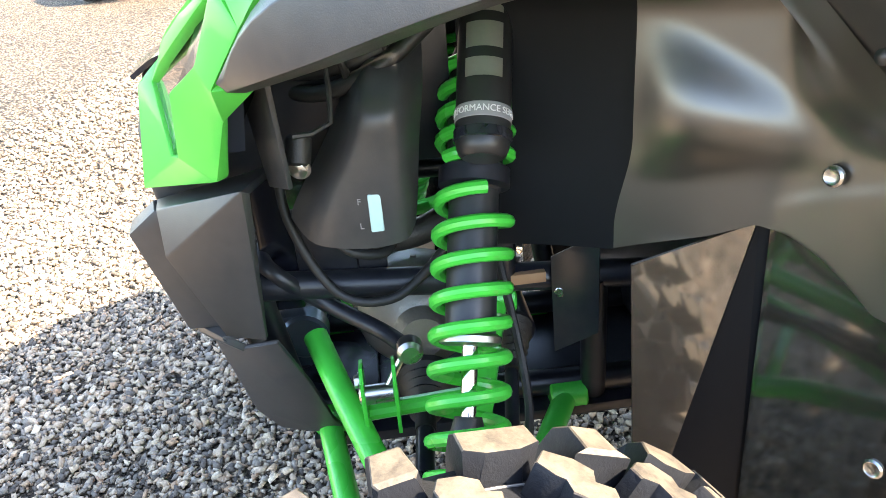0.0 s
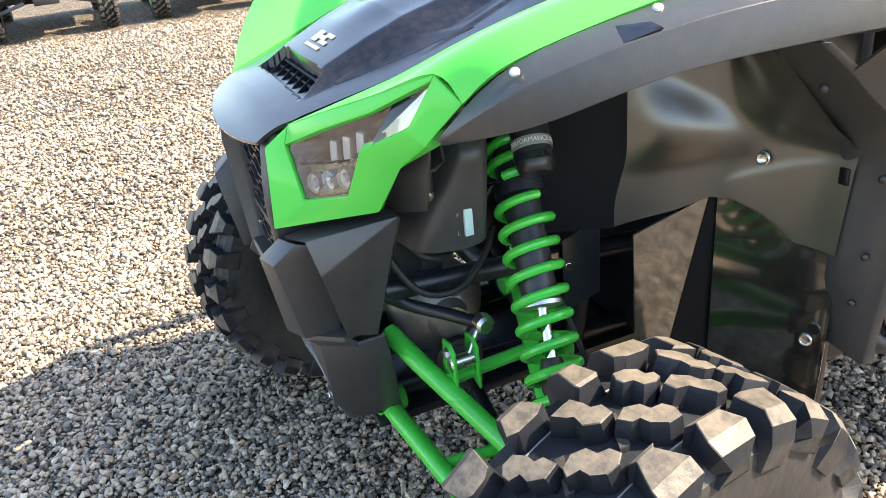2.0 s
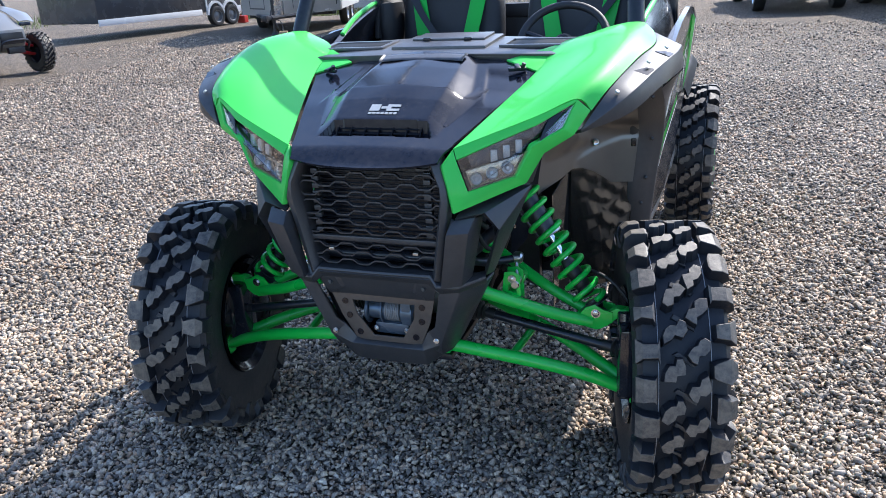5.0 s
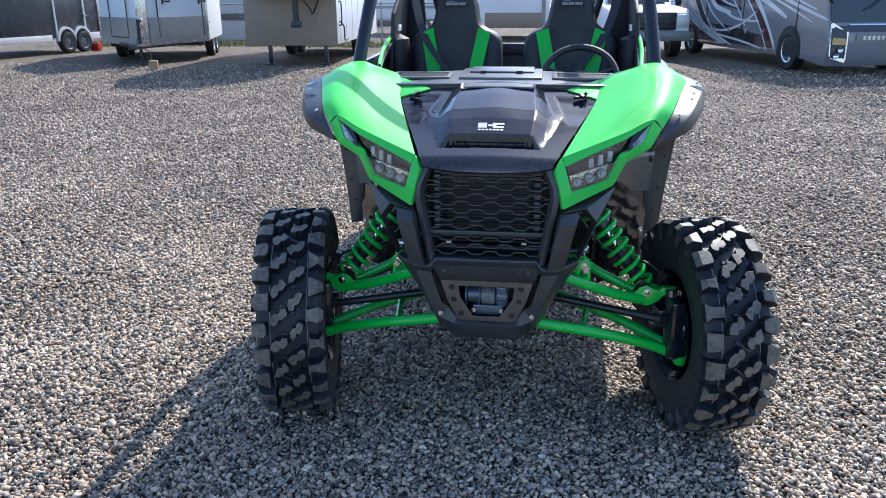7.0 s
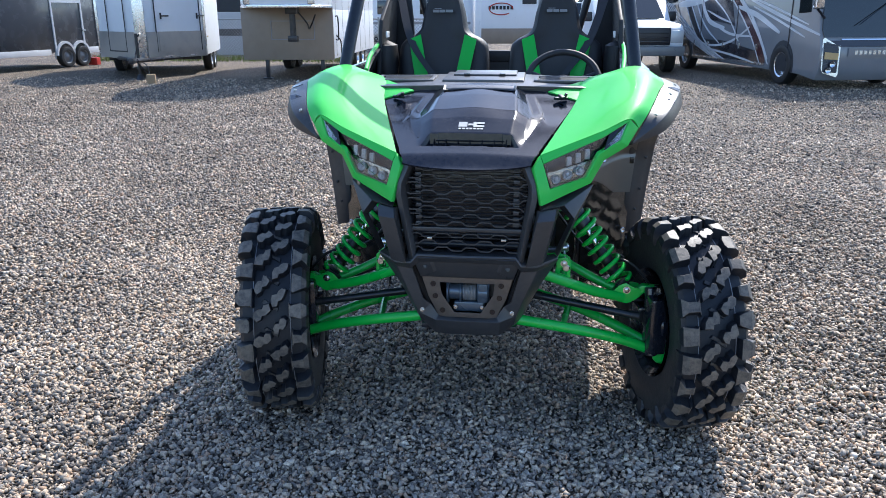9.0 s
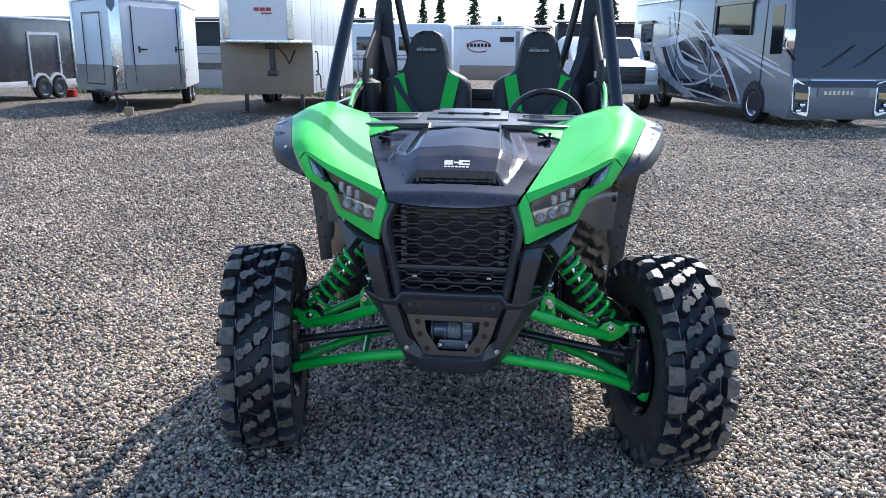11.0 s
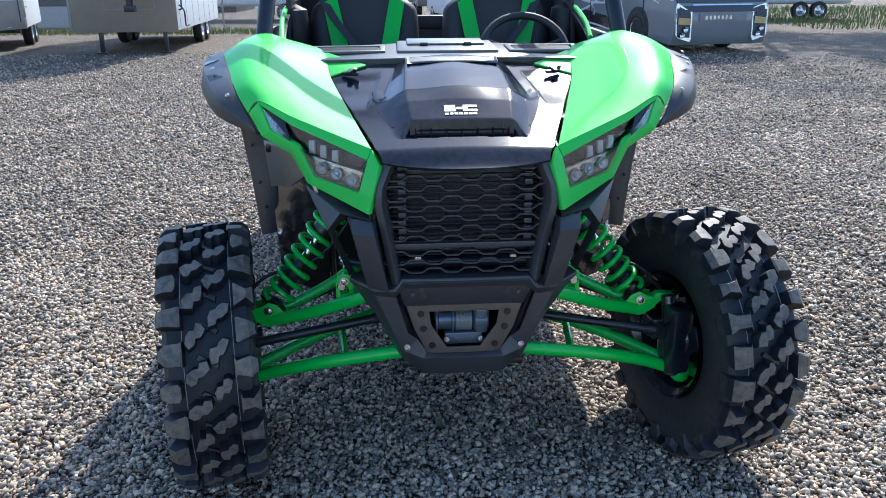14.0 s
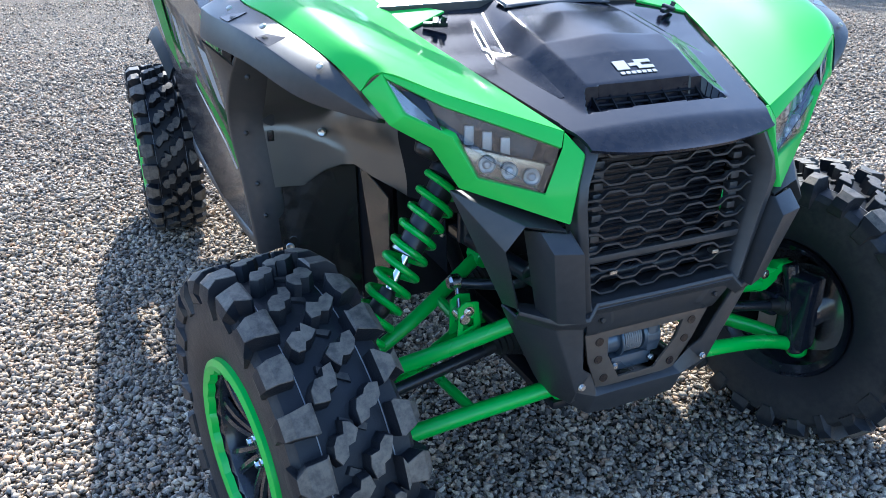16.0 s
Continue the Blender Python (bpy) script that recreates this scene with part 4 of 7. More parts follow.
def headlight(s):
    ring = [H_TOP, H_IN, H_BOT, H_MID, H_LOW, NOTCH]
    back = [(V(*p) * 0.93 + V(0.38, 0.02, 1.0) * 0.07 + V(-0.004, 0.055, -0.006)) for p in ring]
    bm = bmesh.new()
    a, b = [bm.verts.new(V(*p) + V(0, 0.008, 0)) for p in ring], [bm.verts.new(p) for p in back]
    for i in range(6):
        bm.faces.new((a[i], a[(i + 1) % 6], b[(i + 1) % 6], b[i]))
    bm.faces.new(b)
    lamp = P("headlight", bm, LAMP_INNER, s, label="clear angular headlight with three round lamps")
    face = lambda u, v, d: V(*H_IN) * (1 - u) * (1 - v) + V(*H_BOT) * u * (1 - v) + V(*H_TOP) * (1 - u) * v + V(0.43, -0.145, 1.066) * u * v + V(0, d, 0)
    part("reflector", flip(shell([face(0.01, 0.01, 0.024), face(0.98, 0.01, 0.024), face(0.97, 0.44, 0.028), face(0.01, 0.60, 0.026)], [(0, 1, 2, 3)], 0.004, 0.001, (0.35, 0.2, 0.95)), s), LAMP_BODY, lamp, "bronze-grey reflector tray")
    out = V(0.36, -0.93, 0.1)
    for u in (0.16, 0.44, 0.72):
        c = face(u, 0.26, 0.017)
        part("round_lamp", flip(lathe([(0.0, 0.007), (0.005, 0.006), (0.008, 0.0), (0.013, 0.001), (0.015, 0.006), (0.015, -0.006)], 20, aim(c, c + out), False), s), LED, lamp, "round bright lamp")
    for u in (0.44, 0.62, 0.80):
        c = face(u, 0.66, 0.026)
        part("upright_lamp", flip(shift(block((-0.0085, -0.017, -0.005), (0.0085, 0.017, 0.005), 0.003), aim(c, c + out)), s), LED, lamp, "tall bright lamp")
    part("trim_bar", flip(shell([face(0.0, 0.58, 0.014), face(1.0, 0.44, 0.016), face(1.0, 0.47, 0.016), face(0.0, 0.62, 0.014)], [(0, 1, 2, 3)], 0.006, 0.001, (0.35, 0.2, 0.95)), s), LAMP_DARK, lamp)
    part("corner_cover", flip(shell([V(*H_MID) + V(0.012, 0.01, 0.004), V(*H_LOW) + V(-0.002, 0.01, 0), V(*NOTCH) + V(-0.004, 0.01, -0.004), (0.452, -0.118, 1.078)], [(0, 1, 2, 3)], 0.004, 0.001, (0.4, 0.2, 1.0)), s), LAMP_DARK, lamp)
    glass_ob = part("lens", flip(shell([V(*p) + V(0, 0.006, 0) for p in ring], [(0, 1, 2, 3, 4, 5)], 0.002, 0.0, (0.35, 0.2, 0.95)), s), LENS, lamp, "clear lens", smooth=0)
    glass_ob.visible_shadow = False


both(headlight)


# hood: one moulded skin with a raised spine and a scoop
def smooth01(a, b, x):
    t = min(1.0, max(0.0, (x - a) / (b - a)))
    return t * t * (3 - 2 * t)


def lerp_at(y, knots):
    """Straight lines through (place, value) knots."""
    for (a, p), (b, q) in zip(knots, knots[1:]):
        if y <= b:
            return p + (q - p) * min(1.0, max(0.0, (y - a) / (b - a)))
    return knots[-1][1]


PLATEAU = [(-0.172, 0.142), (-0.118, 0.130), (0.0, 0.142), (0.15, 0.136), (0.28, 0.118)]
FOOT = [(-0.172, 0.172), (-0.118, 0.180), (0.010, 0.214), (0.15, 0.186), (0.28, 0.158)]
RAISE = [(-0.172, 0.0), (-0.118, 0.020), (-0.04, 0.032), (0.02, 0.036), (0.15, 0.028), (0.28, 0.016)]


def hood_height(x, y, cut=True):
    """The hood's skin: a tapered nose, a raised middle with sloping cheeks, and the scoop's mouth."""
    ax = abs(x)
    z = 1.020 + (y + 0.205) * 0.318 + 0.006 * math.cos(x * 7)
    z -= 0.018 * smooth01(-0.215, -0.288, y)
    p, q, h = lerp_at(y, PLATEAU), lerp_at(y, FOOT), lerp_at(y, RAISE)
    up = min(1.0, max(0.0, (q - ax) / (q - p)))
    z += h * (0.75 * up + 0.25 * up * up * (3 - 2 * up))
    z += 0.006 * smooth01(0.12, 0.0, ax) * smooth01(-0.1, 0.02, y)
    z -= 0.004 * smooth01(q + 0.030, q + 0.036, ax) * smooth01(-0.02, 0.10, y) * smooth01(0.24, 0.16, y)
    if cut and -0.171 < y < -0.121:
        m = 0.160 - 0.026 * (y + 0.171) / 0.050
        if ax < m:
            z = min(z, 1.020 + (y + 0.205) * 0.318 - 0.012 * smooth01(-0.171, -0.158, y)) if y < -0.124 else z
    return z


def hood():
    bm = bmesh.new()
    nu, nv = 150, 160
    rows = []
    for j in range(nv + 1):
        v = j / nv
        row = []
        for i in range(nu + 1):
            u = 2 * i / nu - 1
            y = -0.288 + 0.561 * v
            half = 0.205 + 0.022 * smooth01(-0.288, -0.21, y) + max(0.0, y + 0.21) * 0.302
            if y > 0.202:
                half = 0.353 - (y - 0.202) * 1.75
            y2 = y + 0.030 * u * u * (1 - v) ** 2
            row.append(bm.verts.new((u * half, y2, hood_height(u * half, y2))))
        rows.append(row)
    for a, b in zip(rows, rows[1:]):
        for i in range(nu):
            bm.faces.new((a[i], a[i + 1], b[i + 1], b[i]))
    bmesh.ops.recalc_face_normals(bm, faces=bm.faces)
    bm.normal_update()
    if sum(f.normal.z for f in bm.faces) < 0:
        bmesh.ops.reverse_faces(bm, faces=bm.faces)
    bmesh.ops.solidify(bm, geom=list(bm.faces), thickness=0.006)
    skin = P("hood", bm, HOOD, label="satin black moulded hood with a raised scoop", smooth=40)
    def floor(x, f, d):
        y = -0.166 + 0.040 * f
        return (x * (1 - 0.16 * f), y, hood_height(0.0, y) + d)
    # a dark sheet over the shallow floor paints the shade inside the scoop
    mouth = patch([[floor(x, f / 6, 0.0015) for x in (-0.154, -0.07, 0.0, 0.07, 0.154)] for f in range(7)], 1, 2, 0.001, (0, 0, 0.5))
    part("scoop_mouth", mouth, LAMP_DARK, skin, "dark sheet for the shade in the scoop opening")
    for i in range(7):
        x = -0.120 + 0.040 * i
        part("scoop_fin", plate([(-0.160, floor(0, 0.15, 0.0)[2]), (-0.124, floor(0, 1, 0.0)[2]), (-0.124, floor(0, 1, 0.018)[2]), (-0.145, floor(0, 0.5, 0.009)[2])], x - 0.0015, x + 0.0015, 0), DULL, skin)
    for d, f in ((0.007, 0.62), (0.014, 0.86)):
        part("scoop_slat", patch([[floor(x, f, d) for x in (-0.132, 0.0, 0.132)], [floor(x, f + 0.10, d + 0.001) for x in (-0.132, 0.0, 0.132)]], 1, 4, 0.002, (0, 0, 0.5)), DULL, skin)
    cover = [[(x * 0.92 * (1 + 0.4 * (y - 0.205)), y, hood_height(0.06, y) + 0.006 - 0.005 * (abs(x) / 0.145) ** 6 - 0.004 * (k in (0, 4))) for x in (-0.145, -0.138, -0.07, 0.0, 0.07, 0.138, 0.145)] for k, y in enumerate((0.204, 0.208, 0.226, 0.244, 0.248))]
    part("access_cover", patch(cover, 2, 2, 0.006, (0, 0.2, 0.5)), SATIN, skin, "raised black cover strip")
    for s in (1, -1):
        def leaf(f, u):
            x = 0.178 + 0.046 * f + u * (0.002 + 0.017 * math.sin(math.pi * min(1.0, 0.05 + 0.62 * f)))
            y = -0.115 + 0.215 * f
            return (s * x, y, hood_height(x, y) + 0.0012 - 0.0008 * (u * u > 0.5))
        part("side_scoop", patch([[leaf(k / 9, u) for u in (-1.0, -0.6, 0.6, 1.0)] for k in range(10)], 1, 1, 0.002, (0, 0, 0.5)), HOOD, skin, "leaf-shaped recess beside the raised middle", 30)
        rot = Matrix.Translation((s * 0.296, 0.200, hood_height(0.296, 0.200) + 0.006))
        part("hood_catch", shift(join(block((-0.026, -0.006, 0.0), (0.026, 0.006, 0.010), 0.003), block((-0.006, -0.016, 0.006), (0.008, 0.016, 0.016), 0.003), rod((0.014, 0, 0.004), (0.020, 0, 0.022), 0.006, 10)), rot @ pose(0, 0, 0, 16, 0, s * 25)), FRAME, skin, "black turn catch")
    # the maker's badge as plain silver bars
    def mark(x0, x1, y0, y1):
        bm = plate([(x0, y0), (x1, y0), (x1, y1), (x0, y1)], 0.0, 0.0012, 2)
        for v in bm.verts:
            v.co.z += hood_height(v.co.x, v.co.y) + 0.0012
        return bm
    for q in ((-0.043, -0.014, -0.092, -0.068), (-0.011, 0.004, -0.084, -0.076), (0.006, 0.043, -0.092, -0.084), (0.006, 0.043, -0.076, -0.068), (0.002, 0.018, -0.084, -0.076)):
        part("badge_bar", mark(*q), SILVER, skin, "silver badge bar")
    for i in range(7):
        x = -0.042 + 0.0122 * i
        part("badge_bar", mark(x, x + 0.0092, -0.105, -0.098), SILVER, skin, "silver badge bar")


hood()


# grille
def grille():
    inner = [(0.170, 0.986), (0.197, 0.925), (0.198, 0.893), (0.167, 0.684)]
    rim = [(0.181, 0.992, -0.250), (0.208, 0.928, -0.264), (0.210, 0.890, -0.266), (0.177, 0.676, -0.254)]
    outer = [(0.200, 0.999, -0.234), (0.222, 0.930, -0.254), (0.228, 0.885, -0.262), (0.190, 0.664, -0.242)]
    def ring_of(pts):
        return pts + [(-x, y, z) for x, y, z in pts[::-1]]
    loops = [ring_of([(x, y + 0.045, z) for x, z, y in outer]), ring_of([(x, y, z) for x, z, y in outer]), ring_of([(x, y, z) for x, z, y in rim]),
             ring_of([(x, -0.236, z) for x, z in inner]), ring_of([(x - 0.002, -0.170, z) for x, z in inner])]
    bm = bmesh.new()
    rows = [[bm.verts.new(p) for p in o] for o in loops]
    for a, b in zip(rows, rows[1:] + rows[:1]):
        for i in range(8):
            bm.faces.new((a[i], a[(i + 1) % 8], b[(i + 1) % 8], b[i]))
    bmesh.ops.recalc_face_normals(bm, faces=bm.faces)
    frame_ob = P("grille_frame", soften(bm, 0.004, 20), PLASTIC, label="black octagonal grille frame")
    def half(z):
        pts = inner[::-1]
        for (x0, z0), (x1, z1) in zip(pts, pts[1:]):
            if z0 <= z <= z1:
                return x0 + (x1 - x0) * (z - z0) / (z1 - z0)
        return pts[0][0] if z < pts[0][1] else pts[-1][0]
    def slat(z, amp, phase, depth=0.010):
        w = half(z) + 0.006
        bm = bmesh.new()
        pts = []
        period = 0.094
        steps = int(2 * w / (period / 20))
        for i in range(steps + 1):
            x = -w + 2 * w * i / steps
            u = ((x / period + phase) % 1.0) * 4
            tri = smooth01(0.0, 0.9, u) - smooth01(2.0, 2.9, u)
            pts.append((x, z + amp * (tri - 0.5) * 2))
        y = -0.232 + (0.99 - z) * 0.01
        vs = [[bm.verts.new((x, y + dy, zz + dz)) for x, zz in pts] for dy, dz in ((0, -0.0021), (0, 0.0021), (depth, 0.0021), (depth, -0.0021))]
        for a, b in zip(vs, vs[1:] + vs[:1]):
            for i in range(len(pts) - 1):
                bm.faces.new((a[i], a[i + 1], b[i + 1], b[i]))
        return bm
    for i in range(8):
        part("grille_slat", slat(0.972 - 0.0262 * i, 0.0062, 0.5 * (i % 2) + 0.22), PLASTIC, frame_ob, smooth=20)
    for i in range(3):
        part("grille_slat", slat(0.748 - 0.0235 * i, 0.0060, 0.5 * (i % 2) + 0.22), PLASTIC, frame_ob, smooth=20)
    part("grille_bar", block((-0.184, -0.232, 0.762), (0.184, -0.214, 0.776), 0.003), PLASTIC, frame_ob)
    for x in (-0.075, 0.075):
        part("grille_tab", block((x - 0.016, -0.234, 0.976), (x + 0.016, -0.222, 0.986), 0.002), PLASTIC, frame_ob)
    for s in (1, -1):
        for i in range(10):
            part("edge_block", block((s * 0.160 - 0.010, -0.222, 0.780 + 0.0205 * i), (s * 0.160 + 0.010, -0.205, 0.793 + 0.0205 * i), 0.002), PLASTIC, frame_ob)
        part("clip", block((s * 0.122 - 0.008, -0.238, 0.735), (s * 0.122 + 0.008, -0.222, 0.742), 0.001), STEEL, frame_ob)


grille()


# bumper: a centre bar, two faceted wings, lower legs and the winch
def mirrored(rows):
    """Half rows from the middle outwards, continued to the other side."""
    return [[(-x, y, z) for x, y, z in r[::-1] if x > 0] + r for r in rows]


def net(rows):
    """Flat facets between rows of as many points."""
    n = len(rows[0])
    return [p for r in rows for p in r], [(k * n + i, k * n + i + 1, (k + 1) * n + i + 1, (k + 1) * n + i) for k in range(len(rows) - 1) for i in range(n - 1)]


def bumper():
    """The cross bar under the grille, the bolted panel below it and the chin."""
    bar = mirrored([[(0.0, -0.200, 0.686), (0.166, -0.200, 0.688), (0.186, -0.205, 0.672), (0.232, -0.190, 0.668), (0.290, -0.160, 0.678)],
                    [(0.0, -0.250, 0.686), (0.164, -0.250, 0.688), (0.184, -0.258, 0.664), (0.234, -0.242, 0.660), (0.300, -0.198, 0.676)],
                    [(0.0, -0.253, 0.680), (0.162, -0.253, 0.682), (0.182, -0.261, 0.657), (0.235, -0.244, 0.652), (0.302, -0.196, 0.668)],
                    [(0.0, -0.240, 0.658), (0.158, -0.240, 0.656), (0.186, -0.244, 0.634), (0.235, -0.226, 0.634), (0.296, -0.176, 0.648)]])
    vs, fs = net(bar)
    P("bumper_bar", shell(vs, fs, 0.010, 0.003, (0, 0.0, 0.62)), PLASTIC, label="black textured bumper centre bar")
    vs, fs = net(mirrored([[(0.0, -0.234, 0.660), (0.112, -0.234, 0.660), (0.122, -0.240, 0.658), (0.176, -0.238, 0.656)],
                           [(0.0, -0.222, 0.622), (0.100, -0.222, 0.622), (0.110, -0.228, 0.620), (0.164, -0.224, 0.620)],
                           [(0.0, -0.218, 0.611), (0.128, -0.218, 0.611), (0.132, -0.222, 0.608), (0.160, -0.220, 0.608)],
                           [(0.0, -0.212, 0.596), (0.126, -0.212, 0.596), (0.132, -0.214, 0.596), (0.158, -0.212, 0.596)]]))
    panel = P("nose_panel", shell(vs, fs, 0.006, 0.002, (0, 0.0, 0.62)), PLASTIC, label="black bolted panel over the winch")
    for s in (1, -1):
        part("panel_bolt", bolt((s * 0.138, -0.2345, 0.640), (0, -1, 0.2), 0.0058), ANODISED, panel, "dark bolt head")
    vs, fs = net(mirrored([[(0.0, -0.176, 0.440), (0.060, -0.176, 0.440), (0.100, -0.180, 0.446), (0.126, -0.196, 0.494)],
                           [(0.0, -0.192, 0.430), (0.060, -0.192, 0.430), (0.110, -0.198, 0.434), (0.166, -0.204, 0.462)],
                           [(0.0, -0.176, 0.374), (0.060, -0.176, 0.374), (0.112, -0.174, 0.376), (0.164, -0.150, 0.412)],
                           [(0.0, -0.030, 0.368), (0.060, -0.030, 0.368), (0.112, -0.030, 0.368), (0.160, -0.020, 0.376)]]))
    P("chin", shell(vs, fs, 0.006, 0.003, (0, 0.05, 0.50)), PLASTIC, label="black chin guard under the winch")


bumper()


def bumper_side(s):
    A, B, C = (0.240, -0.252, 0.848), (0.314, -0.234, 0.862), (0.409, -0.116, 0.908)
    D, D2, E = (0.348, -0.226, 0.816), (0.300, -0.192, 0.676), (0.308, -0.142, 0.668)
    vs = [A, B, C, D, D2, E, (0.250, -0.10, 0.880), (0.334, -0.196, 0.806), (0.288, -0.168, 0.684), (0.298, -0.200, 0.846)]
    fs = [(0, 6, 2, 1), (1, 2, 3), (2, 5, 4, 3), (3, 4, 8, 7), (1, 3, 7, 9)]
    P("bumper_wing", shell(vs, fs, 0.008, 0.004, (0.2, 0.0, 0.75)), PLASTIC, s, label="faceted black bumper wing with an open slot")
    vs = [(0.236, -0.258, 0.846), (0.290, -0.244, 0.852), (0.284, -0.282, 0.822), (0.228, -0.294, 0.818), (0.250, -0.250, 0.664), (0.198, -0.270, 0.660), (0.300, -0.200, 0.842), (0.262, -0.190, 0.668), (0.200, -0.235, 0.660), (0.226, -0.240, 0.846)]
    P("bumper_pillar", shell(vs, [(0, 1, 2, 3), (3, 2, 4, 5), (1, 6, 7, 4, 2), (0, 3, 5, 8, 9)], 0.008, 0.005, (0.25, 0.0, 0.73)), PLASTIC, s, label="black bumper pillar beside the grille")
    top, low = [(0.182, -0.240, 0.640), (0.236, -0.226, 0.640), (0.296, -0.176, 0.652), (0.306, -0.130, 0.660)], [(0.150, -0.204, 0.512), (0.190, -0.214, 0.520), (0.236, -0.150, 0.545), (0.250, -0.105, 0.550)]
    toe, sole = [(0.126, -0.196, 0.492), (0.168, -0.208, 0.462), (0.190, -0.130, 0.440), (0.200, -0.090, 0.450)], [(0.112, -0.180, 0.440), (0.160, -0.178, 0.415), (0.172, -0.125, 0.408), (0.180, -0.080, 0.418)]
    vs, fs = net([top, low, toe, sole])
    leg = P("bumper_leg", shell(vs, fs, 0.008, 0.004, (0.12, 0.05, 0.55)), PLASTIC, s, label="black bevelled lower bumper leg")
    part("leg_bolt", flip(bolt((0.154, -0.2075, 0.474), (0.15, -1, 0.1), 0.006), s), STEEL, leg)


both(bumper_side)


def winch():
    slope = lambda z: -0.206 + (0.593 - z) * 0.17
    outer = [(-0.154, 0.594), (0.154, 0.594), (0.134, 0.520), (0.098, 0.440), (-0.098, 0.440), (-0.134, 0.520)]
    inner = [(-0.094, 0.574), (0.094, 0.574), (0.088, 0.530), (0.046, 0.458), (-0.046, 0.458), (-0.088, 0.530)]
    bm = holed(outer, inner, 0.0, 0.006, 1, 0.001)
    for v in bm.verts:
        v.co.y += slope(v.co.z)
    pl = P("winch_plate", bm, WINCH_PLATE, label="bronze-grey winch mounting plate")
    for s in (1, -1):
        for x, z in ((0.116, 0.569), (0.110, 0.522), (0.086, 0.467)):
            part("plate_hole", lathe([(0.0095, -0.001), (0.0095, 0.002)], 16, Matrix.Translation((s * x, slope(z) - 0.0008, z)) @ pose(0, 0, 0, 90, 0, 0)), LAMP_DARK, pl, "round hole")
    P("winch_tray", block((-0.11, -0.165, 0.398), (0.11, -0.02, 0.412), 0.004), FRAME)
    drum = join(rod((-0.070, -0.130, 0.520), (0.030, -0.130, 0.520), 0.030, 24, 0.004), rod((0.030, -0.130, 0.520), (0.072, -0.130, 0.520), 0.040, 24, 0.005), block((-0.05, -0.160, 0.455), (0.055, -0.10, 0.490), 0.006),
                rod((-0.076, -0.130, 0.520), (-0.068, -0.130, 0.520), 0.044, 24, 0.002), rod((-0.03, -0.13, 0.52), (-0.024, -0.13, 0.52), 0.040, 24, 0.001), block((0.035, -0.168, 0.490), (0.066, -0.12, 0.560), 0.006))
    body = P("winch", drum, COBALT, label="small electric winch with a blue-grey drum")
    for i in range(8):
        part("rope_turn", lathe([(0.030, -0.0042), (0.0335, -0.002), (0.0335, 0.002), (0.030, 0.0042)], 24, Matrix.Translation((-0.016 + 0.0055 * i, -0.130, 0.520)) @ pose(0, 0, 0, 0, 90, 0), False), GREY_BODY, body)
    for x in (-0.045, 0.050):
        part("clamp_bolt", bolt((x, -0.165, 0.473), (0, -1, 0), 0.006), STEEL, body)


winch()


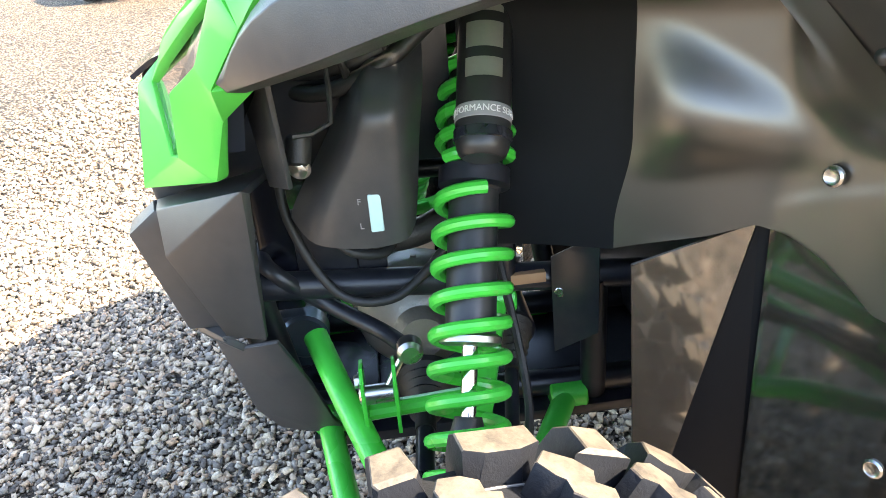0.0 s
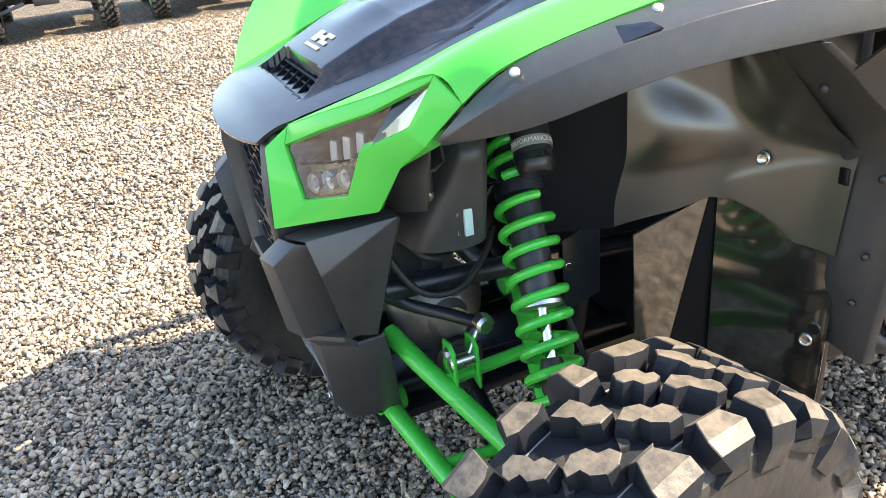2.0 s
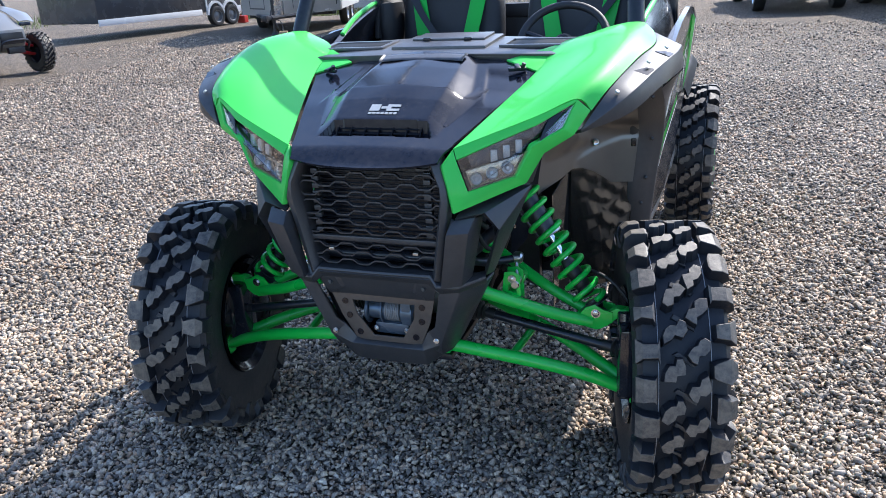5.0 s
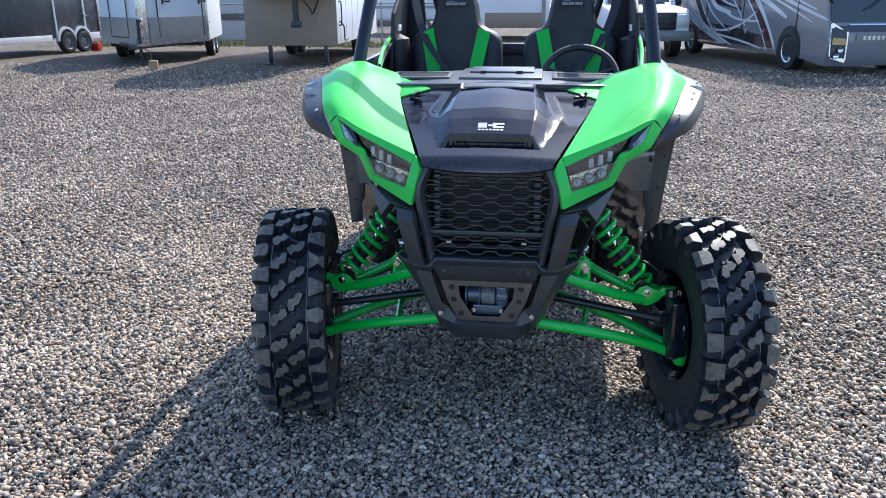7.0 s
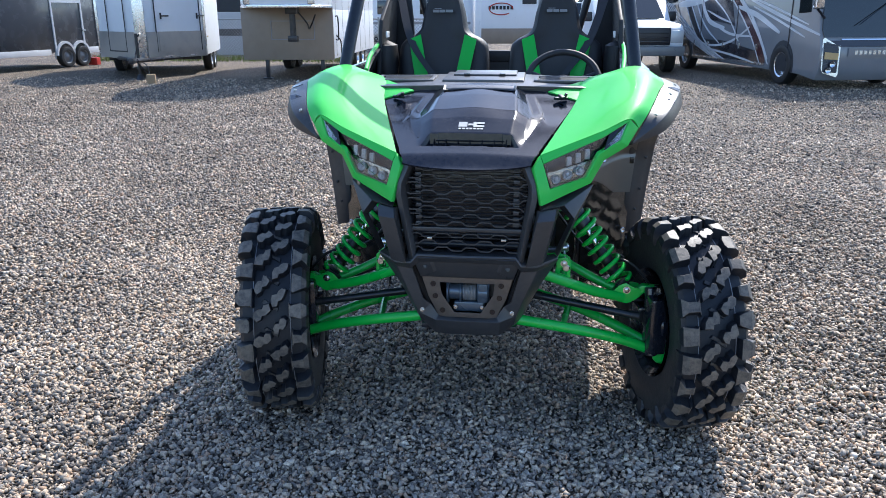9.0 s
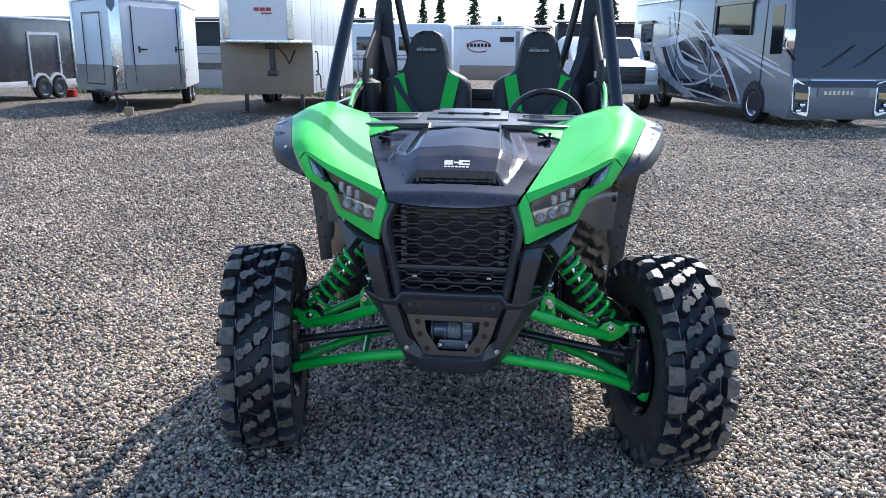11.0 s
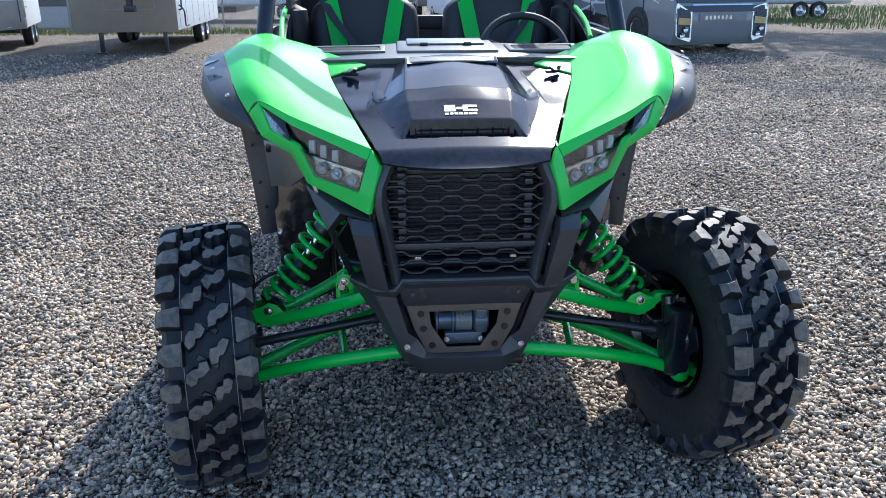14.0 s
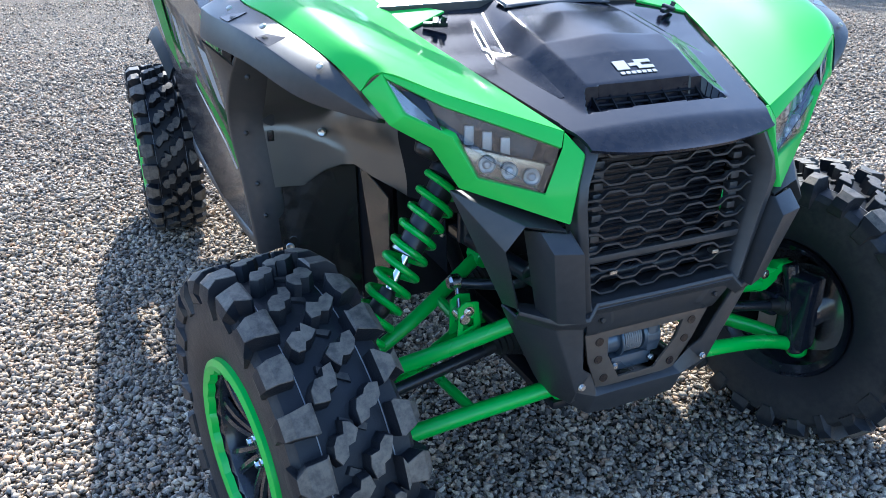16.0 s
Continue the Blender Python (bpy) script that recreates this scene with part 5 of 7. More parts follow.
# inside the wheel opening
def wheel_well(s):
    plan = [(0.255, 0.13), (0.285, 0.21), (0.325, 0.285), (0.375, 0.365), (0.430, 0.445), (0.500, 0.487), (0.560, 0.512), (0.614, 0.521)]
    line = spline([(x, y, 0) for x, y in plan], 12)
    arcs = [0.0]
    for p, q in zip(line, line[1:]):
        arcs.append(arcs[-1] + (q - p).length)
    def on_plan(a):
        a = min(max(a, 0.0), arcs[-1])
        i = max(k for k in range(len(arcs) - 1) if arcs[k] <= a)
        way = line[i + 1] - line[i]
        return line[i] + way * ((a - arcs[i]) / way.length), V(way.y, -way.x, 0).normalized()
    def inside(a, z):
        """How deep a place lies in the bulge's rounded triangle."""
        edges = []
        tri = ((0.225, 1.010), (0.215, 0.868), (0.405, 0.905))
        for (x0, z0), (x1, z1) in zip(tri, tri[1:] + tri[:1]):
            n = math.hypot(x1 - x0, z1 - z0)
            edges.append(((x1 - x0) * (z - z0) - (z1 - z0) * (a - x0)) / n)
        return -0.03 * math.log(sum(math.exp(-e / 0.03) for e in edges))
    FOLD = [(0.0, 0.752), (0.20, 0.752), (0.30, 0.782), (0.345, 0.822), (0.368, 0.842), (0.412, 0.861), (0.462, 0.880), (0.511, 0.895), (0.58, 0.900)]
    HEM = [(0.0, 0.745), (0.20, 0.752), (0.30, 0.785), (0.345, 0.806), (0.381, 0.802), (0.427, 0.786), (0.463, 0.765), (0.513, 0.732), (0.55, 0.714), (0.60, 0.704)]
    nz, na, seam = 70, 110, 0.205
    def forward(z):
        return 0.93 * max(0.0, z - 0.905) * smooth01(0.88, 0.97, z)
    cols = []
    for i in range(na + 1):
        arc = arcs[-1] * i / na
        arc = seam if abs(arc - seam) < arcs[-1] / na / 2 else arc
        top = 1.062 + 0.066 * smooth01(0.10, 0.34, arc)
        col = []
        for j in range(nz + 1):
            z = 0.745 + (top - 0.745) * j / nz
            a2 = arc - 0.020 * smooth01(0.90, 0.78, z) * math.exp(-(((arc - seam) / 0.09) ** 2))
            p, out = on_plan(a2)
            fold = lerp_at(arc, FOLD)
            d = 0.046 * smooth01(-0.034, 0.060, inside(arc, z))
            d += 0.003 * smooth01(fold + 0.008, fold - 0.012, z) * smooth01(0.34, 0.40, arc)
            d += 0.06 * smooth01(1.03, 1.14, z) * smooth01(0.55, 0.25, arc)
            q = p + out * d
            q.x -= 0.09 * max(0.0, 0.92 - z) * smooth01(0.36, 0.50, arc)
            q.y -= forward(z) * smooth01(0.34, 0.52, arc)
            col.append((arc, (q.x, q.y, max(z, lerp_at(arc, HEM)))))
        cols.append(col)
    def sheet_of(keep):
        bm = bmesh.new()
        g = [[bm.verts.new(p) for a, p in c] for c in cols if keep(c[0][0])]
        for a, b in zip(g, g[1:]):
            for j in range(nz):
                if (a[j].co - a[j + 1].co).length + (b[j].co - b[j + 1].co).length > 1e-5:
                    bm.faces.new((a[j], b[j], b[j + 1], a[j + 1]))
        bmesh.ops.remove_doubles(bm, verts=bm.verts, dist=1e-5)
        bm.normal_update()
        return bm
    liner = P("wheel_well_liner", sheet_of(lambda a: a >= seam - 1e-6), LINER, s, label="moulded black plastic wheel-well liner with a bulge", smooth=60)
    # one liner: the inner stretch gets a duller black in place of dark reflections
    part("inner_liner", flip(sheet_of(lambda a: a <= seam + 1e-6), s), DULL, liner, "inner stretch of the liner, painted darker for its dark reflection", smooth=60)
    for at in ((0.484, 0.470, 0.883), (0.578, 0.503, 0.586)):
        w = (0.5, -0.8, 0.1)
        part("screw", flip(lathe([(0.011, -0.003), (0.011, 0.001), (0.0085, 0.003), (0.006, 0.0015)], 16, aim(at, V(*at) + V(*w))), s), STEEL, liner, "round-headed screw")
    # sheets below the liner
    part("inner_sheet", flip(shell([(0.378, 0.305, 0.752), (0.402, 0.440, 0.800), (0.384, 0.352, 0.40), (0.378, 0.318, 0.36)], [(0, 1, 2, 3)], 0.004, 0.0, (0.2, 0.5, 0.6)), s), REFLECT_BROWN, liner, "polished sheet, browned for the sunlit gravel it reflects")
    # added black panel that paints the open gap's shade
    part("gap_cover", flip(shell([(0.396, 0.446, 0.802), (0.402, 0.458, 0.800), (0.402, 0.458, 0.36), (0.378, 0.345, 0.36)], [(0, 1, 2, 3)], 0.004, 0.0, (0.2, 0.6, 0.6)), s), DULL, liner, "dull black wedge for the shade in the gap between the sheets")
    part("outer_sheet", flip(shell([(0.408, 0.454, 0.815), (0.500, 0.500, 0.815), (0.600, 0.532, 0.78), (0.585, 0.534, 0.40), (0.408, 0.454, 0.36)], [(0, 1, 2, 3, 4)], 0.004, 0.0, (0.3, 0.8, 0.6)), s), SHEET, liner, "polished black sheet")
    P("footwell_panel", block((0.27, 0.530, 0.40), (0.585, 0.556, 1.10), 0.01), FRAME, s)
    # steel plate beside the frame
    side = P("side_plate", shell([(0.262, 0.235, 0.715), (0.300, 0.290, 0.760), (0.300, 0.290, 0.612), (0.255, 0.24, 0.560)], [(0, 1, 2, 3)], 0.004, 0.001, (0.1, 0.3, 0.65)), FRAME, s)
    part("plate_bolt", flip(bolt((0.262, 0.248, 0.663), (1, -0.4, 0), 0.008), s), STEEL, side)
    part("orange_strap", flip(block((0.245, 0.17, 0.675), (0.256, 0.23, 0.690), 0.001), s), CASTLABEL, side)


both(wheel_well)


def coolant_tank():
    rows = [[(0.270, -0.090, 0.815), (0.322, -0.060, 0.800), (0.338, 0.0, 0.794), (0.340, 0.045, 0.800), (0.300, 0.060, 0.800)],
            [(0.275, -0.080, 0.84), (0.330, -0.050, 0.84), (0.346, 0.0, 0.835), (0.347, 0.045, 0.835), (0.305, 0.065, 0.83)],
            [(0.270, -0.030, 0.92), (0.335, -0.012, 0.92), (0.352, 0.012, 0.915), (0.350, 0.050, 0.915), (0.300, 0.075, 0.91)],
            [(0.260, 0.000, 0.975), (0.325, 0.010, 0.975), (0.348, 0.022, 0.965), (0.342, 0.055, 0.965), (0.290, 0.085, 0.97)],
            [(0.230, 0.030, 1.01), (0.262, 0.035, 1.01), (0.275, 0.045, 1.005), (0.275, 0.070, 1.005), (0.250, 0.09, 1.01)]]
    tank = P("coolant_tank", patch(rows, 5, 5, 0.01, (0.2, 0.02, 0.88)), PLASTIC, label="black moulded coolant tank with level window", smooth=45)
    part("level_window", block((0.3465, 0.008, 0.820), (0.3525, 0.023, 0.866), 0.002), GAUGE, tank, "pale blue level window")
    for ch, z in (("F", 0.858), ("L", 0.828)):
        lettering("level_mark", ch, 0.010, Matrix.Translation((0.3505, -0.002, z)) @ pose(0, 0, 0, 90, 0, 82), GREY_PRINT, tank)
    def hose(name, pts, r, m=RUBBER):
        P(name, tube(pts, r, 12, 6), m)
    hose("hose", [(0.20, -0.12, 0.98), (0.26, -0.02, 0.99), (0.27, 0.07, 1.02), (0.24, 0.14, 1.06)], 0.010)
    hose("hose", [(0.19, -0.10, 0.96), (0.27, -0.03, 0.965), (0.29, 0.05, 1.0), (0.26, 0.13, 1.06)], 0.010)
    hose("hose", [(0.22, -0.10, 0.90), (0.235, -0.10, 0.80), (0.26, -0.05, 0.70), (0.27, 0.02, 0.685), (0.25, 0.08, 0.72), (0.22, 0.12, 0.76)], 0.0065)
    hose("hose", [(0.22, -0.06, 0.80), (0.25, -0.03, 0.755), (0.24, 0.02, 0.74), (0.20, 0.04, 0.76)], 0.007)
    hose("radiator_hose", [(0.18, -0.02, 0.745), (0.21, 0.04, 0.745), (0.21, 0.10, 0.765), (0.17, 0.16, 0.80)], 0.019)
    P("bracket", join(block((0.20, -0.10, 0.70), (0.215, -0.02, 0.80), 0.003), block((0.19, -0.02, 0.66), (0.21, 0.02, 0.76), 0.004)), FRAME)
    P("nose_filler", shell([(0.30, -0.12, 1.01), (0.44, -0.07, 1.02), (0.40, -0.07, 0.90), (0.33, -0.10, 0.88)], [(0, 1, 2, 3)], 0.006, 0.002, (0.2, 0.0, 0.95)), PLASTIC)
    P("inner_panel", shell([(0.232, -0.190, 0.86), (0.236, 0.12, 0.86), (0.255, 0.12, 1.085), (0.245, -0.160, 1.005)], [(0, 1, 2, 3)], 0.005, 0.001, (0.0, 0.0, 0.95)), FRAME)
    fix = P("fixing", join(rod((0.36, -0.055, 0.945), (0.37, -0.06, 0.915), 0.014, 14, 0.003), tube([(0.38, -0.06, 0.95), (0.36, -0.02, 0.955), (0.33, -0.02, 1.02)], 0.003, 6, 2)), RUBBER)
    part("fixing_bolt", bolt((0.372, -0.058, 0.912), (0.9, -0.1, -0.2), 0.009), STEEL, fix, "zinc bolt head")
    P("wiring", join(block((0.20, -0.04, 1.02), (0.30, 0.06, 1.06), 0.008), tube([(0.30, -0.02, 1.04), (0.29, 0.0, 0.99), (0.24, 0.0, 0.93)], 0.005, 8, 5), tube([(0.29, 0.04, 1.04), (0.27, 0.06, 0.96), (0.22, 0.07, 0.90)], 0.004, 8, 5)), RUBBER)


coolant_tank()


# cabin
def cowl():
    slab = [(-0.47, 0.300, 1.184), (-0.15, 0.268, 1.192), (0.15, 0.268, 1.192), (0.47, 0.300, 1.184), (0.48, 0.60, 1.196), (0.16, 0.60, 1.210), (-0.16, 0.60, 1.210), (-0.48, 0.60, 1.196), (0.46, 0.305, 1.10), (-0.46, 0.305, 1.10), (-0.48, 0.62, 1.05), (0.48, 0.62, 1.05)]
    c = P("dashboard", shell(slab, [(0, 1, 6, 7), (1, 2, 5, 6), (2, 3, 4, 5), (0, 9, 8, 3, 2, 1), (7, 6, 5, 4, 11, 10)], 0.01, 0.006, (0, 0.45, 1.1)), SATIN, label="satin black dashboard top with recessed trays")
    part("centre_pod", shift(join(block((-0.158, -0.11, -0.02), (0.158, 0.13, 0.006), 0.007), block((-0.125, 0.0, 0.004), (0.125, 0.13, 0.013), 0.004)), Matrix.Translation((0, 0.47, 1.206)) @ pose(0, 0, 0, 3, 0, 0)), SATIN, c, "raised black centre pod")
    for x in (-0.07, 0.07):
        part("pod_clip", block((x - 0.012, 0.455, 1.212), (x + 0.012, 0.468, 1.222), 0.002), LAMP_DARK, c)
    for s in (1, -1):
        at = Matrix.Translation((s * 0.31, 0.45, 1.200)) @ pose(0, 0, 0, 2.5, 0, -s * 3)
        part("tray", shift(block((-0.095, -0.058, -0.004), (0.095, 0.058, 0.0035), 0.012), at), DULL, c, "dark recessed tray")
        part("tray_rim", shift(holed([(-0.112, -0.074), (0.112, -0.074), (0.118, 0.074), (-0.118, 0.074)], [(-0.095, -0.056), (0.095, -0.056), (0.10, 0.056), (-0.10, 0.056)], -0.004, 0.007, 2, 0.003), at), SATIN, c)


cowl()


def seat(s):
    x = 0.285 * s
    prof = [(0.215, 0.62), (0.230, 0.95), (0.232, 1.24), (0.208, 1.315), (0.128, 1.365), (0.104, 1.46), (0.078, 1.53), (0.03, 1.555)]
    rows = []
    for w, z in prof:
        y = 1.28 + (z - 0.62) * 0.20
        d = 0.055
        rows.append([(x - w, y + 0.02, z), (x - w * 0.85, y - d, z), (x - w * 0.3, y - d * 0.75, z), (x + w * 0.3, y - d * 0.75, z), (x + w * 0.85, y - d, z), (x + w, y + 0.02, z), (x + w * 0.7, y + 0.07, z), (x - w * 0.7, y + 0.07, z)])
    fine = [spline(r, 3, True) for r in rows]
    cols = [spline([r[j] for r in fine], 4) for j in range(len(fine[0]))]
    bm = bmesh.new()
    g = [[bm.verts.new(p) for p in c] for c in cols]
    n = len(g)
    for i in range(n):
        a, b = g[i], g[(i + 1) % n]
        for j in range(len(a) - 1):
            bm.faces.new((a[j], b[j], b[j + 1], a[j + 1]))
    bm.faces.new([c[-1] for c in g])
    bm.faces.new([c[0] for c in g][::-1])
    chair = finish("seat_back", bm, SEAT, BUGGY, "black bucket seat with bright green side stripes", 50)
    for k in (1, -1):
        st = shell([(x + k * 0.172, 1.348, 1.325), (x + k * 0.112, 1.348, 1.350), (x + k * 0.068, 1.300, 1.14), (x + k * 0.064, 1.268, 0.98), (x + k * 0.125, 1.262, 0.98), (x + k * 0.136, 1.292, 1.14)], [(0, 1, 2, 5), (2, 3, 4, 5)], 0.006, 0.002, (x, 1.6, 1.1))
        part("bolster_stripe", st, SEAT_GREEN, chair, "bright green bolster stripe")
    for i, (a, b, z) in enumerate(((-0.052, -0.024, 1.462), (-0.020, 0.008, 1.462), (0.012, 0.048, 1.462), (-0.045, -0.010, 1.474))):
        part("seat_mark", block((x + a, 1.3785, z - (0.0065 if i < 3 else 0.0015)), (x + b, 1.384, z + (0.0065 if i < 3 else 0.0015))), GREY_PRINT, chair, "grey embroidered mark")
    finish("seat_cushion", block((x - 0.22, 0.95, 0.62), (x + 0.22, 1.32, 0.78), 0.05, 3), SEAT, BUGGY)
    edge = [(x + 0.215 * s, 1.52, 1.52), (x + 0.13 * s, 1.33, 1.30), (x - 0.02 * s, 1.235, 1.10), (x - 0.12 * s, 1.19, 0.90)]
    belt = patch([[(px, py, pz) for px, py, pz in edge], [(px + 0.044 * s, py + 0.004, pz + 0.012) for px, py, pz in edge]], 1, 5, 0.003, (x, 1.7, 1.2))
    finish("seat_belt", belt, SEAT, BUGGY)


both(seat)


def steering():
    c, n = V(0.315, 0.80, 1.165), V(0, -0.75, 0.62).normalized()
    m = aim(c, c + n)
    ring = [m @ V(0.155 * math.cos(math.tau * i / 40), 0.155 * math.sin(math.tau * i / 40), 0) for i in range(40)]
    wheel = P("steering_wheel", tube(ring, 0.014, 12, 1, True), SEAT, label="black three-spoke steering wheel")
    for a in (0.3, 2.84, -1.57):
        part("spoke", rod(m @ V(0.03 * math.cos(a), 0.03 * math.sin(a), -0.02), m @ V(0.15 * math.cos(a), 0.15 * math.sin(a), 0), 0.010, 8), FRAME, wheel)
    part("hub", lathe([(0.032, -0.03), (0.036, 0.0), (0.025, 0.010)], 20, m), SEAT, wheel)
    part("column", rod(c - n * 0.35, c, 0.025, 12), FRAME, wheel)


steering()


def cage(s):
    bars = [("pillar", [(0.590, 0.545, 1.225), (0.572, 0.66, 1.42), (0.545, 0.83, 1.68), (0.525, 0.98, 1.86), (0.52, 1.12, 1.905), (0.53, 1.60, 1.93), (0.545, 1.75, 1.90)], 0.027),
            ("rear_post", [(0.545, 1.70, 1.90), (0.615, 1.72, 1.40), (0.62, 1.72, 0.60)], 0.027),
            ("rear_brace", [(0.520, 1.74, 1.88), (0.43, 1.76, 1.45), (0.30, 1.78, 1.05)], 0.020),
            ("rear_stay", [(0.56, 1.75, 1.80), (0.60, 2.20, 1.25), (0.60, 2.35, 1.0)], 0.024)]
    for name, pts, r in bars:
        P(name, tube(pts, r, 14, 5), FRAME, s, label="black steel roll-cage tube")
    door = P("door", patch([[(0.585, 0.66, 0.62), (0.615, 0.66, 0.85), (0.592, 0.66, 1.05), (0.566, 0.67, 1.150)], [(0.60, 1.0, 0.62), (0.655, 1.0, 0.88), (0.632, 1.0, 1.12), (0.588, 1.0, 1.245)],
                            [(0.61, 1.35, 0.62), (0.665, 1.35, 0.90), (0.645, 1.35, 1.17), (0.606, 1.35, 1.300)], [(0.61, 1.62, 0.62), (0.66, 1.62, 0.90), (0.645, 1.62, 1.15), (0.612, 1.62, 1.270)]], 6, 6, 0.02, (0.0, 1.1, 0.9)), GLOSSY, s, label="gloss black door shell with a green top edge", smooth=50)
    part("door_edge", flip(tube([(0.572, 0.86, 1.205), (0.592, 1.05, 1.262), (0.608, 1.35, 1.306), (0.614, 1.60, 1.278)], 0.010, 8, 5), s), GREEN, door, "green top edge of the door")
    P("shoulder_bolster", shift(lathe([(0.0, -0.10), (0.05, -0.09), (0.07, 0.0), (0.06, 0.08), (0.0, 0.10)], 18, None, False), Matrix.Translation((0.575, 1.38, 1.20)) @ Matrix.Diagonal((0.8, 1.6, 1.2, 1))), SEAT, s)
    P("door_net", shell([(0.60, 1.30, 1.42), (0.58, 1.66, 1.66), (0.61, 1.66, 1.15), (0.61, 1.25, 1.15)], [(0, 1, 2, 3)], 0.02, 0.006, (0.0, 1.4, 1.3)), SEAT, s)
    P("shoulder_panel", shell([(0.47, 1.64, 1.02), (0.605, 1.64, 1.02), (0.575, 1.68, 1.74), (0.520, 1.68, 1.74), (0.485, 1.66, 1.40)], [(0, 1, 2, 3, 4)], 0.03, 0.008, (0.5, 2.0, 1.3)), SEAT, s, label="black shoulder panel beside the seat")
    P("door_mark", block((0.560, 1.30, 1.335), (0.568, 1.36, 1.365), 0.002), WHITE_PRINT, s)


both(cage)
for bar in ([(-0.53, 1.72, 1.905), (0.53, 1.72, 1.905)], [(-0.60, 1.74, 1.22), (0.60, 1.74, 1.22)]):
    P("rear_crossbar", tube(bar, 0.024, 12, 2), FRAME, label="black steel roll-cage tube")
P("front_crossbar", tube([(-0.530, 0.93, 1.80), (-0.36, 0.82, 1.862), (0.0, 0.735, 1.868), (0.36, 0.82, 1.862), (0.530, 0.93, 1.80)], 0.030, 12, 6), FRAME, label="black steel roll-cage tube")
P("rear_bulkhead", join(block((-0.52, 1.60, 0.55), (0.52, 1.64, 1.235), 0.012), block((-0.14, 1.585, 1.20), (0.14, 1.65, 1.262), 0.015)), SEAT, label="black bulkhead between the seats")
P("cargo_bed", join(block((-0.60, 1.85, 0.78), (0.60, 2.62, 0.86), 0.02), block((-0.60, 1.80, 0.80), (0.60, 1.86, 1.16), 0.015)), PLASTIC, label="black moulded cargo bed")


# sides
def flank(s):
    out = [(0.50, 1.165), (0.555, 1.00), (0.562, 0.86), (0.562, 0.672), (0.60, 0.600), (1.05, 0.575), (1.60, 0.600), (1.86, 0.78), (2.05, 0.93), (2.55, 0.98), (2.60, 1.10), (2.05, 1.19), (1.60, 1.22), (1.03, 1.205), (0.66, 1.125), (0.56, 1.188)]
    def skin_x(y, z):
        return 0.680 - 0.09 * (0.92 - min(z, 1.0)) + 0.022 * smooth01(0.56, 1.2, y)
    bm = bmesh.new()
    a, b = ([bm.verts.new((skin_x(y, z) - d, y, z)) for y, z in out] for d in (0.0, 0.02))
    bmesh.ops.triangulate(bm, faces=[bm.faces.new(a), bm.faces.new(b[::-1])])
    for i in range(len(out)):
        j = (i + 1) % len(out)
        bm.faces.new((a[i], b[i], b[j], a[j]))
    body = P("side_panel", bm, GLOSSY, s, label="black side panel with green and grey graphics", smooth=30)
    def stripe(pts, m, label=""):
        b = bmesh.new()
        b.faces.new([b.verts.new((skin_x(y, z) + 0.004, y, z)) for y, z in pts])
        bmesh.ops.solidify(b, geom=list(b.faces), thickness=0.003)
        part("graphic", flip(b, s), m, body, label)
    stripe([(0.570, 0.785), (0.570, 0.835), (0.68, 0.877), (0.99, 0.957), (0.99, 0.930), (0.70, 0.838)], GREEN, "bright green stripe")
    stripe([(0.60, 0.780), (0.71, 0.826), (1.03, 0.925), (1.03, 0.914), (0.72, 0.813), (0.63, 0.772)], WHITE_PRINT, "white stripe")
    stripe([(0.568, 1.00), (0.558, 1.10), (0.66, 1.108), (0.78, 1.142), (0.73, 1.075), (0.63, 1.01)], GREEN, "green mesh-patterned patch")
    for i in range(9):
        for d in (1, -1):
            y0 = 0.572 + 0.018 * i
            y1 = y0 + 0.035 * d
            if 0.564 < y1 < 0.72:
                z0, z1 = 1.012 + max(0, y0 - 0.63) * 0.6, 1.098 + max(0.0, y1 - 0.62) * 0.18
                b2 = bmesh.new()
                b2.faces.new([b2.verts.new((skin_x(yy, zz) + 0.0055, yy, zz)) for yy, zz in ((y0, z0), (y0 + 0.004, z0), (y1 + 0.004, z1), (y1, z1))])
                part("patch_line", flip(b2, s), LAMP_DARK, body)
    for i in range(6):
        u = 0.67 + 0.17 * i
        stripe([(u - 0.06, 0.930 + 0.017 * i), (u + 0.02, 0.937 + 0.017 * i), (u + 0.20, 1.050 + 0.012 * i), (u + 0.09, 1.045 + 0.012 * i)], (WHITE_PRINT, GREY_PRINT, SILVER)[i % 3], "pale slanted bar")
    stripe([(1.40, 0.90), (1.80, 0.94), (2.30, 1.12), (1.90, 1.17)], GREEN, "bright green stripe")
    stripe([(1.83, 0.945), (1.90, 0.955), (2.38, 1.11), (2.32, 1.118)], WHITE_PRINT, "white stripe")
    P("rear_fender", patch([[(0.64, 1.86, 0.86), (0.69, 1.86, 0.84), (0.715, 1.86, 0.79)], [(0.64, 2.05, 0.925), (0.70, 2.05, 0.905), (0.73, 2.05, 0.86)], [(0.64, 2.4, 0.945), (0.70, 2.4, 0.925), (0.735, 2.4, 0.88)], [(0.64, 2.7, 0.90), (0.70, 2.7, 0.88), (0.735, 2.7, 0.82)]], 5, 4, 0.008, (0.7, 2.3, 0.5)), DULL, s, label="black rear fender flare")
    P("sill", tube([(0.61, 0.60, 0.59), (0.635, 0.72, 0.560), (0.655, 1.65, 0.560), (0.62, 1.80, 0.60)], 0.020, 12, 5), FRAME, s)
    inner = [(0.600, 0.346, 1.094), (0.601, 0.392, 1.048), (0.600, 0.440, 1.003), (0.590, 0.500, 0.940), (0.588, 0.521, 0.900), (0.592, 0.523, 0.860), (0.588, 0.523, 0.780), (0.582, 0.526, 0.700), (0.568, 0.552, 0.572)]
